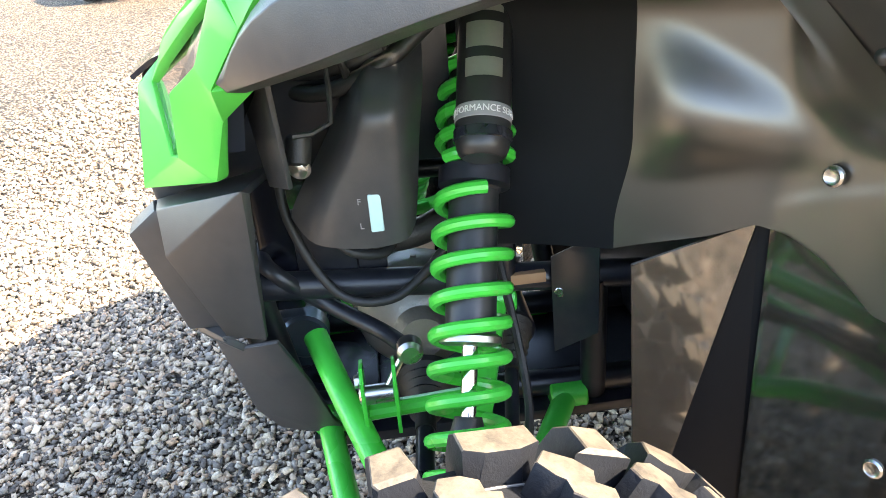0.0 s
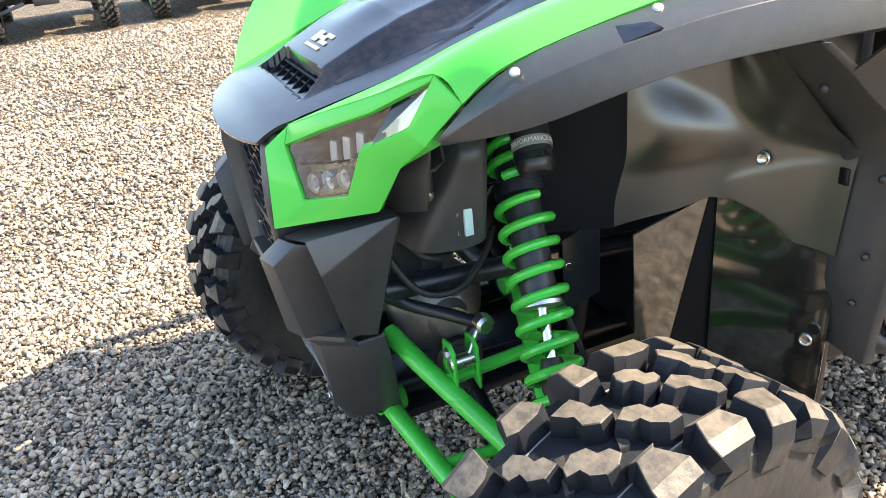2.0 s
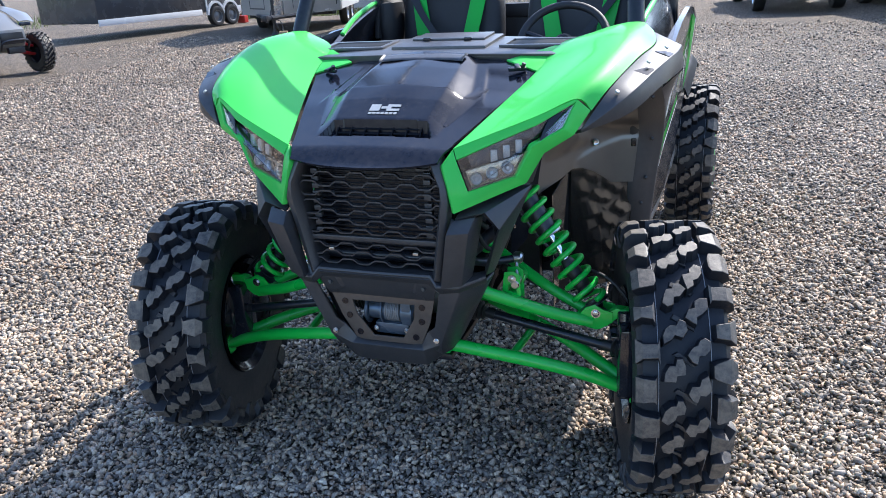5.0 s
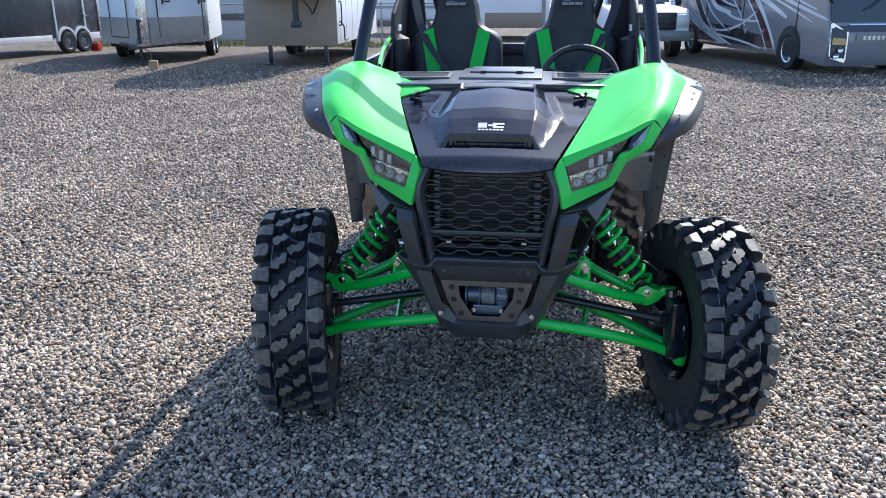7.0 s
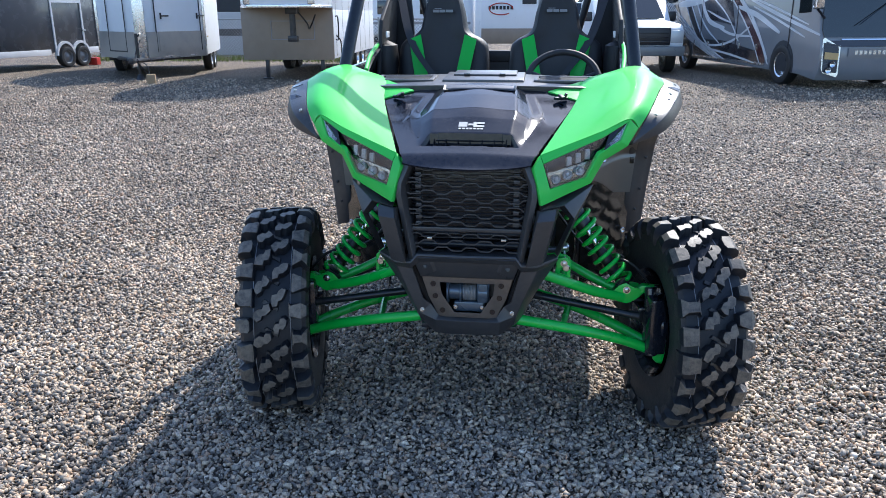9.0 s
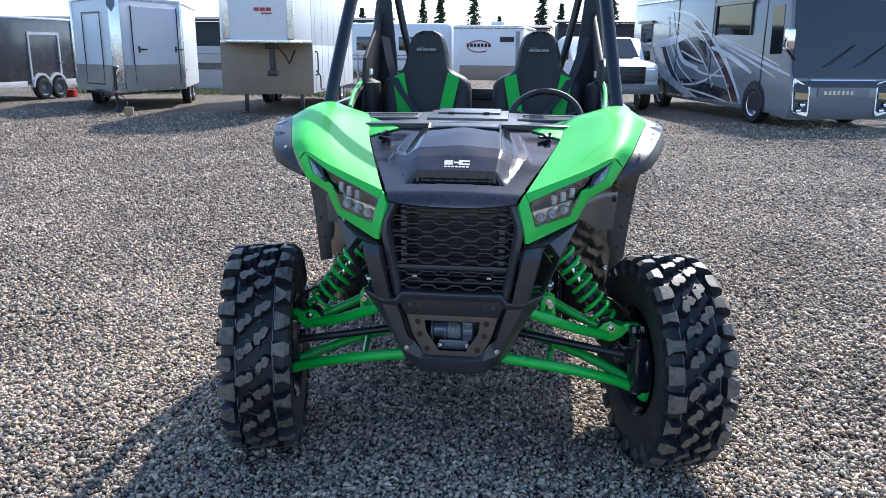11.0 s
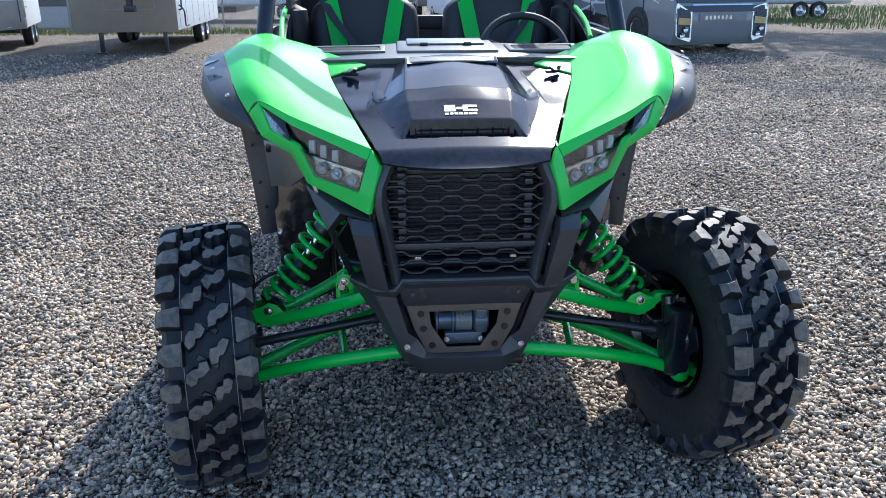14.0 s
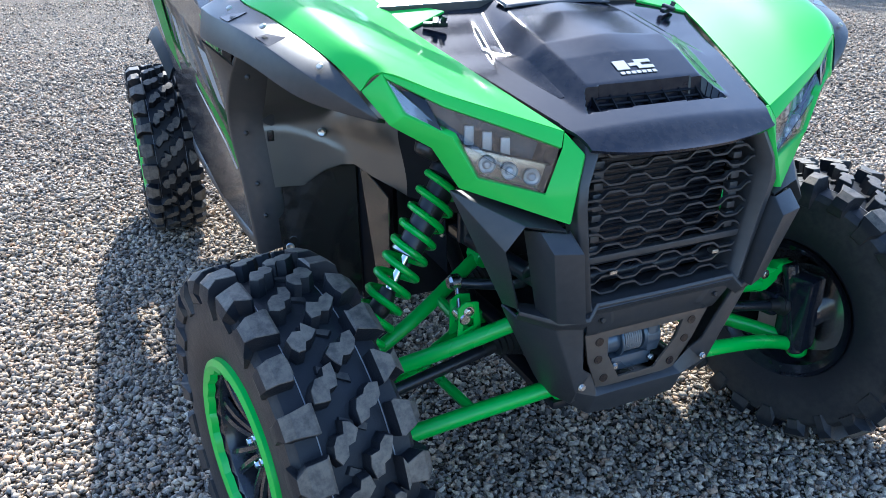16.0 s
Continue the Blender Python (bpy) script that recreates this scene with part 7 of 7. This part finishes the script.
    add_wheels(t, 0.50, 0.30, [pose(0.10, 1.55, 0.50, 0, 0, 180), pose(0.10, 7.6, 0.50, 0, 0, 180), pose(W - 0.10, 1.55, 0.50), pose(W - 0.10, 7.6, 0.50)])
    t.matrix_basis = pose(5.43, 13.56, 0, 0, 0, 13.5) @ Matrix.Diagonal((0.82, 0.82, 0.82, 1))
    return t


def box_trailer():
    t = thing("box_trailer", (0, 0, 0), "small white enclosed trailer with taupe lower wall", "trailer")
    plan = [(-1.25, 0.3), (-1.0, 0.0), (1.15, 0.0), (1.30, 0.2), (1.9, 4.0), (-0.7, 4.2)]
    part("body", plate(plan, 0.42, 2.25, 2, 0.06), WHITE_SKIN, t)
    part("roof", plate([(x * 1.02, y * 1.01 - 0.02) for x, y in plan], 2.22, 2.36, 2, 0.06), TRIM, t)
    part("lower_wall", block((-1.0, -0.02, 0.42), (1.15, 0.02, 0.95), 0.01), TAN_SKIN, t, "taupe lower wall")
    part("roof_vent", block((0.1, 1.0, 2.34), (0.6, 1.5, 2.52), 0.05), WHITE_SKIN, t)
    ring = [V(-0.30 + 0.42 * math.cos(a), -0.025, 1.62 + 0.20 * math.sin(a)) for a in (math.tau * i / 30 for i in range(27))]
    part("logo_swirl", tube(ring, 0.018, 6, 1), RED_PAINT, t, "red swirl of a logo")
    part("logo_bar", join(*[block((-0.75 + 0.13 * i, -0.03, 1.60), (-0.66 + 0.13 * i, -0.015, 1.72)) for i in range(7)]), WALL_DARK, t, "dark logo lettering as plain bars")
    part("door", block((1.02, -0.03, 0.5), (1.16, 0.0, 2.15), 0.005), GREY_PRINT, t)
    part("sign", block((0.45, -0.03, 1.78), (0.95, -0.01, 1.96)), WALL_DARK, t)
    add_wheels(t, 0.33, 0.2, [pose(-0.95, 2.2, 0.33, 0, 0, 180), pose(1.35, 2.2, 0.33)])
    return faced(t, -1.15, 26.2, 2)


def camper():
    t = thing("travel_trailer", (0, 0, 0), "white travel trailer with rounded roof edge", "trailer")
    part("body", block((-2.4, 0, 0.55), (2.4, 2.4, 2.55), 0.25, 4), WHITE_SKIN, t)
    for x in (-1.6, 0.2):
        part("window", block((x, -0.02, 1.45), (x + 0.9, 0.02, 2.0), 0.02), TINTED, t, "dark window")
    part("stripe", block((-2.3, -0.015, 1.05), (2.3, 0.01, 1.15)), GREY_PRINT, t)
    add_wheels(t, 0.33, 0.2, [pose(x, 0.05, 0.33, 0, 0, -90) for x in (0.2, 0.95)])
    return faced(t, -5.2, 30.0, -3)


def pickup():
    t = thing("pickup_truck", (0, 0, 0), "white full-size pickup truck with black grille", "pickup")
    prof = [(0.0, 0.55), (-0.05, 0.75), (0.0, 1.10), (0.15, 1.20), (1.35, 1.28), (2.05, 1.82), (3.3, 1.88), (4.0, 1.80), (4.05, 1.25), (5.6, 1.25), (5.65, 0.55)]
    part("body", plate(prof, -0.98, 0.98, 0, 0.08), WHITE_SKIN, t)
    ws = shell([(-0.80, 1.38, 1.30), (0.80, 1.38, 1.30), (0.70, 2.00, 1.78), (-0.70, 2.00, 1.78)], [(0, 1, 2, 3)], 0.01, 0.0, (0, 3, 1.2))
    for v in ws.verts:
        v.co += V(0, -0.045, 0.035)
    part("windscreen", ws, TINTED, t, "tinted windscreen")
    g = part("grille", block((-0.64, -0.09, 0.70), (0.64, -0.02, 1.12), 0.03), FRAME, t, "black grille")
    for i in range(3):
        part("grille_slat", block((-0.58, -0.11, 0.78 + 0.1 * i), (0.58, -0.085, 0.80 + 0.1 * i), 0.005), GLOSSY, g)
    part("bumper", block((-0.98, -0.20, 0.45), (0.98, 0.0, 0.68), 0.04), GREY_BODY, t, "dark grey bumper")
    for s in (1, -1):
        part("headlight", block((s * 0.80 - 0.16, -0.07, 0.76), (s * 0.80 + 0.16, 0.02, 1.06), 0.03), LED, t)
        part("mirror", block((s * 1.10 - 0.10, 1.7, 1.25), (s * 1.10 + 0.10, 1.8, 1.50), 0.04), FRAME, t)
    add_wheels(t, 0.40, 0.27, [pose(s * 0.85, y, 0.40, 0, 0, 0 if s > 0 else 180) for s in (1, -1) for y in (0.95, 4.6)])
    return faced(t, 2.56, 17.35, 6)


def suv():
    t = thing("parked_van", (0, 0, 0), "dark grey parked van behind the yard", "van")
    prof = [(0.0, 0.5), (0.0, 1.0), (0.9, 1.15), (1.6, 1.9), (4.6, 1.95), (4.7, 0.5)]
    part("body", plate(prof, -0.95, 0.95, 0, 0.10), GREY_BODY, t)
    ws = shell([(-0.75, 0.98, 1.22), (0.75, 0.98, 1.22), (0.70, 1.52, 1.82), (-0.70, 1.52, 1.82)], [(0, 1, 2, 3)], 0.01, 0.0, (0, 3, 1.2))
    for v in ws.verts:
        v.co += V(0, -0.05, 0.04)
    part("windscreen", ws, TINTED, t)
    add_wheels(t, 0.36, 0.24, [pose(s * 0.84, y, 0.36, 0, 0, 0 if s > 0 else 180) for s in (1, -1) for y in (0.9, 3.9)])
    return faced(t, 1.9, 30.0, 0)


v_nose_trailer()
gooseneck_trailer()
dark_trailer()
motorhome()
box_trailer()
CAMPER = camper()
copy_thing(CAMPER, pose(15.2, 27.5, 0, 0, 0, 4))
pickup()
suv()


# parked buggies across the yard
def far_buggy(colour, skin, label):
    """A plainer side-by-side that faces -y, with the same tyre as the green one."""
    b = thing("parked_buggy", (0, 0, 0), label, "off-road vehicle", "buggies parked in a row")
    part("nose", join(plate([(-0.30, 0.50), (-0.38, 0.62), (-0.36, 0.78), (0.05, 1.02), (0.45, 1.12), (0.6, 1.12), (0.6, 0.42), (-0.1, 0.40)], -0.26, 0.26, 0, 0.03)), skin, b)
    part("grille", block((-0.20, -0.40, 0.55), (0.20, -0.36, 0.74), 0.02), FRAME, b)
    part("bumper", join(tube([(-0.24, -0.40, 0.46), (-0.20, -0.48, 0.60), (0.20, -0.48, 0.60), (0.24, -0.40, 0.46)], 0.018, 8, 4), block((-0.14, -0.46, 0.40), (0.14, -0.38, 0.50), 0.01)), FRAME, b)
    part("tub", join(block((-0.62, 0.5, 0.36), (0.62, 2.3, 0.95), 0.06), block((-0.5, 1.3, 0.9), (0.5, 1.6, 1.45), 0.08)), PLASTIC, b)
    for s in (1, -1):
        part("front_fender", patch([[(s * 0.26, -0.25, 0.90), (s * 0.45, -0.2, 0.90), (s * 0.62, -0.1, 0.86)], [(s * 0.27, 0.1, 1.05), (s * 0.5, 0.1, 1.05), (s * 0.68, 0.15, 1.0)], [(s * 0.3, 0.5, 1.14), (s * 0.5, 0.5, 1.14), (s * 0.70, 0.5, 1.06)]], 4, 4, 0.01, (s * 0.4, 0.3, 0.5)), skin, b)
        part("headlight", block((s * 0.36 - 0.09, -0.28, 0.82), (s * 0.36 + 0.09, -0.22, 0.88), 0.01), LAMP_INNER, b)
        for z, y0, y1 in ((0.44, -0.12, 0.0), (0.43, 0.24, 0.02), (0.58, -0.06, 0.02), (0.58, 0.18, 0.04)):
            part("control_arm", rod((s * 0.16, y0, z), (s * 0.58, y1, z - 0.12), 0.020, 8), colour, b)
        part("shock", tube([(s * 0.46, 0.06, 0.5), (s * 0.28, 0.12, 0.95)], 0.040, 10, 2), colour, b)
        for y in (0.0, 2.2):
            c = WHEEL.copy()
            scene.collection.objects.link(c)
            c.parent = b
            c.matrix_basis = pose(s * 0.66, y, 0.345, 30 * y, 0, 0 if s > 0 else 180) @ Matrix.Diagonal((0.92, 0.90, 0.90, 1))
            new("tyre", PLAIN_TYRE).parent = c
            for o in WHEEL.children:
                if o.name.startswith("bead"):
                    d = o.copy()
                    scene.collection.objects.link(d)
                    d.parent = c
        part("cage", tube([(s * 0.56, 0.55, 1.08), (s * 0.50, 1.0, 1.75), (s * 0.50, 1.8, 1.80), (s * 0.58, 2.2, 0.9)], 0.026, 8, 5), FRAME, b)
    return b


ROW = [far_buggy(GREY_BODY, DULL, "black parked buggy with grey suspension"), far_buggy(BLUE_TUBE, GREY_BODY, "grey parked buggy with bright blue arms"),
       far_buggy(RED_TUBE, DULL, "black parked buggy with bright red arms"), far_buggy(FRAME, GLOSSY, "all-black parked buggy with black arms"), far_buggy(RED_TUBE, GREY_BODY, "grey parked buggy with red arms")]
for b, x, y, turn in zip(ROW, (-9.75, -10.35, -10.45, -10.35, -10.75), (0.95, 2.95, 4.60, 6.25, 8.35), (90, 84, 82, 80, 78)):
    faced(b, x, y, turn)
copy_thing(ROW[0], pose(-9.6, -1.0, 0, 0, 0, 92))
copy_thing(ROW[2], pose(-10.0, -2.9, 0, 0, 0, 92))


# fence, buildings, trees
def chain_fence(x0, x1, y, h):
    f = thing("chain_fence", (0, 0, 0), "galvanised chain-link fence behind the trailers", "fence")
    n = int((x1 - x0) / 2.4) + 1
    for i in range(n + 1):
        x = x0 + (x1 - x0) * i / n
        part("post", rod((x, y, -0.05), (x, y, h + 0.06), 0.03, 8), WIRE, f)
    part("top_rail", rod((x0, y, h), (x1, y, h), 0.022, 8), WIRE, f)
    co, fa = [], []
    step = 0.11
    def strand(a, b):
        k = len(co)
        w = 0.006
        for p in (a, b):
            co.extend([(p[0] - w, p[1], p[2]), (p[0] + w, p[1], p[2]), (p[0], p[1] - w, p[2])])
        for i in range(3):
            j = (i + 1) % 3
            fa.append((k + i, k + j, k + 3 + j, k + 3 + i))
    m = int((x1 - x0 + h) / step)
    for i in range(m):
        u = x0 - h + step * i
        a, b = max(u, x0), min(u + h, x1)
        if b > a:
            strand((a, y, a - u), (b, y, b - u))
            strand((x0 + x1 - a, y + 0.012, a - u), (x0 + x1 - b, y + 0.012, b - u))
    me = bpy.data.meshes.new("mesh_wire")
    me.from_pydata(co, [], fa)
    me.materials.append(WIRE)
    ob = new("mesh_wire", me)
    ob.parent = f
    tagged(ob, kind="stuff")


chain_fence(-17.0, -3.0, 23.4, 1.3)


def shed(x0, x1, y, z, skin, label, windows=0):
    b = thing("yard_building", (x0, y, 0), label, "building")
    part("wall", block((0, 0, 0), (x1 - x0, 6, z), 0.02), skin, b)
    part("roof", plate([(-0.3, z), (-0.3, z + 0.12), (6.3, z + 0.5), (6.3, z + 0.35)], -0.2, x1 - x0 + 0.2, 0), WALL_DARK, b)
    for i in range(windows):
        x = 1.5 + i * (x1 - x0 - 3) / max(1, windows - 1)
        part("window", block((x, -0.05, 1.2), (x + 1.2, 0.02, 2.2), 0.02), TINTED, b)


shed(-34, -8, 40.0, 2.9, WALL_DARK, "long low dark industrial building", 5)
shed(-10, 2, 62.0, 3.2, WALL_PALE, "pale low building beyond the yard", 4)
shed(2.5, 9, 55.0, 3.4, WALL_DARK, "dark two-storey building beyond the yard", 3)
white_band = thing("panel_pile", (-14.6, 26.0, 0), "pale stacked panels behind the fence", "building material")
part("slab", block((0, 0, 0), (6.5, 0.8, 1.55), 0.02), WALL_PALE, white_band)
part("gap", block((0.02, -0.02, 0.70), (6.48, 0.3, 0.95), 0.0), WALL_DARK, white_band)
gas_can = thing("red_can", (-13.5, 20.0, 0), "small red plastic fuel can on the gravel", "fuel can")
part("can", block((-0.14, -0.10, 0), (0.14, 0.10, 0.22), 0.02), RED_PAINT, gas_can)
part("can_handle", tube([(-0.08, 0, 0.21), (-0.04, 0, 0.26), (0.05, 0, 0.26), (0.08, 0, 0.21)], 0.012, 6, 3), RED_PAINT, gas_can)
chock = thing("wood_block", (-8.42, 13.75, 0), "weathered wooden block under a trailer hitch", "wood block")
part("timber", shift(block((-0.09, -0.07, 0), (0.09, 0.07, 0.20), 0.01), pose(0, 0, 0, 0, 0, 20)), WOOD, chock)


def fir(x, y, h, seed):
    """A conifer: tapered trunk, drooping limbs, many small sprays of needles."""
    rng = random.Random(seed)
    t = thing("fir_tree", (x, y, 0), "tall dark conifer on the skyline", "tree", "trees on the skyline")
    part("trunk", tube([(0, 0, 0), (0, 0, h * 0.5), (0, 0, h)], 0.2, 8, 4, radii=[0.24, 0.2, 0.16, 0.12, 0.09, 0.06, 0.03]), BARK, t)
    co, fa = [], []
    n = int(h * 26)
    for i in range(n):
        z = h * (0.12 + 0.88 * (i / n) ** 0.85)
        reach = (h - z) * 0.24 * rng.uniform(0.45, 1.15) + 0.15
        a = rng.uniform(0, math.tau)
        for k in range(7):
            f = rng.uniform(0.2, 1.0)
            c = V(math.cos(a) * reach * f, math.sin(a) * reach * f, z - 0.35 * reach * f)
            for q in range(2):
                p = len(co)
                s = rng.uniform(0.12, 0.34)
                d = V(rng.uniform(-1, 1), rng.uniform(-1, 1), rng.uniform(-0.8, 0.1)).normalized() * s * 1.7
                e = d.orthogonal().normalized() * s * 0.5
                co.extend([c - e, c + d * 0.5 + e * 0.4, c + d, c + e])
                fa.append((p, p + 1, p + 2, p + 3))
    me = bpy.data.meshes.new("crown")
    me.from_pydata([tuple(v) for v in co], [], fa)
    me.materials.append(NEEDLES)
    ob = new("crown", me)
    ob.parent = t


for i, (x, y, h) in enumerate(((-9.0, 84, 7.6), (-6.2, 96, 9.2), (-21.0, 100, 6.8), (2.0, 88, 8.6), (4.6, 100, 7.4), (8.2, 86, 8.8), (10.5, 96, 9.6), (-3.5, 110, 6.2), (15.5, 98, 9.5), (-13.5, 104, 8.2), (-34, 108, 8.5))):
    fir(x, y, h, 11 + i)


def hedge(name, x0, x1, y0, y1, h, n, label, category, seed):
    rng = random.Random(seed)
    co, fa = [], []
    for i in range(n):
        c = V(rng.uniform(x0, x1), rng.uniform(y0, y1), 0)
        hh = h * rng.uniform(0.4, 1.0)
        d = V(rng.uniform(-1, 1), rng.uniform(-1, 1), 0) * hh * 0.4
        e = V(rng.uniform(-1, 1), rng.uniform(-1, 1), 0).normalized() * hh * 0.07
        p = len(co)
        co.extend([c - e, c + e, c + d + V(0, 0, hh)])
        fa.append((p, p + 1, p + 2))
    me = bpy.data.meshes.new(name)
    me.from_pydata([tuple(v) for v in co], [], fa)
    me.materials.append(WEED)
    tagged(new(name, me), label, category, kind="stuff")


hedge("weeds", -15.5, -4.0, 21.5, 23.6, 0.22, 3000, "thin green weeds along the fence", "weeds", 5)


def broadleaf(x, y, h, reach, seed):
    """A spreading tree: tapered trunk, forked limbs, clumps of small leaves with gaps between."""
    rng = random.Random(seed)
    t = thing("broadleaf_tree", (x, y, 0), "tall leafy tree beside the motorhome, added out of view to cast shade", "tree", "trees beside the yard")
    part("trunk", tube([(0, 0, -0.1), (0.08, 0, h * 0.25), (0, 0.1, h * 0.5), (0.05, 0, h * 0.82)], 0.2, 10, 6, radii=[0.26, 0.22, 0.19, 0.16, 0.12, 0.08, 0.04]), BARK, t)
    co, fa = [], []
    for i in range(20):
        a, z = i * 2.4, h * rng.uniform(0.40, 0.70)
        end = V(math.cos(a) * reach * rng.uniform(0.5, 1.0), math.sin(a) * reach * rng.uniform(0.5, 1.0), z + h * rng.uniform(0.05, 0.28))
        part("limb", tube([(0, 0, z - 0.2), end * 0.5 + V(0, 0, z * 0.5), end], 0.05, 6, 4, radii=[0.09, 0.07, 0.05, 0.035, 0.02]), BARK, t)
        for j in range(9):
            c = end * rng.uniform(0.55, 1.05) + V(rng.gauss(0, 0.6), rng.gauss(0, 0.6), rng.gauss(0.1, 0.5) + z * 0.12)
            for k in range(46):
                p = c + V(rng.gauss(0, 0.42), rng.gauss(0, 0.42), rng.gauss(0, 0.32))
                d = V(rng.uniform(-1, 1), rng.uniform(-1, 1), rng.uniform(-1, 1)).normalized() * rng.uniform(0.12, 0.24)
                e = d.orthogonal().normalized() * d.length * 0.55
                n = len(co)
                co.extend([p - d, p + e, p + d, p - e])
                fa.append((n, n + 1, n + 2, n + 3))
    me = bpy.data.meshes.new("crown")
    me.from_pydata([tuple(v) for v in co], [], fa)
    me.materials.append(LEAF)
    ob = new("crown", me)
    ob.parent = t


# unseen trees, added only for the shade they throw on the gravel
for x, y, h, reach, seed in ((17.2, 18.4, 13.5, 4.0, 33), (13.0, 27.5, 19.0, 4.8, 34), (17.6, 23.5, 17.0, 4.6, 35)):
    broadleaf(x, y, h, reach, seed)
hedge("grass_verge", 12.8, 40.0, 21.0, 40.0, 0.30, 14000, "green grass verge beyond the motorhome", "grass", 6)
hedge("grass_edge", -40.0, -22.0, -14.0, 24.0, 0.4, 9000, "rough green grass at the yard's edge", "grass", 8)
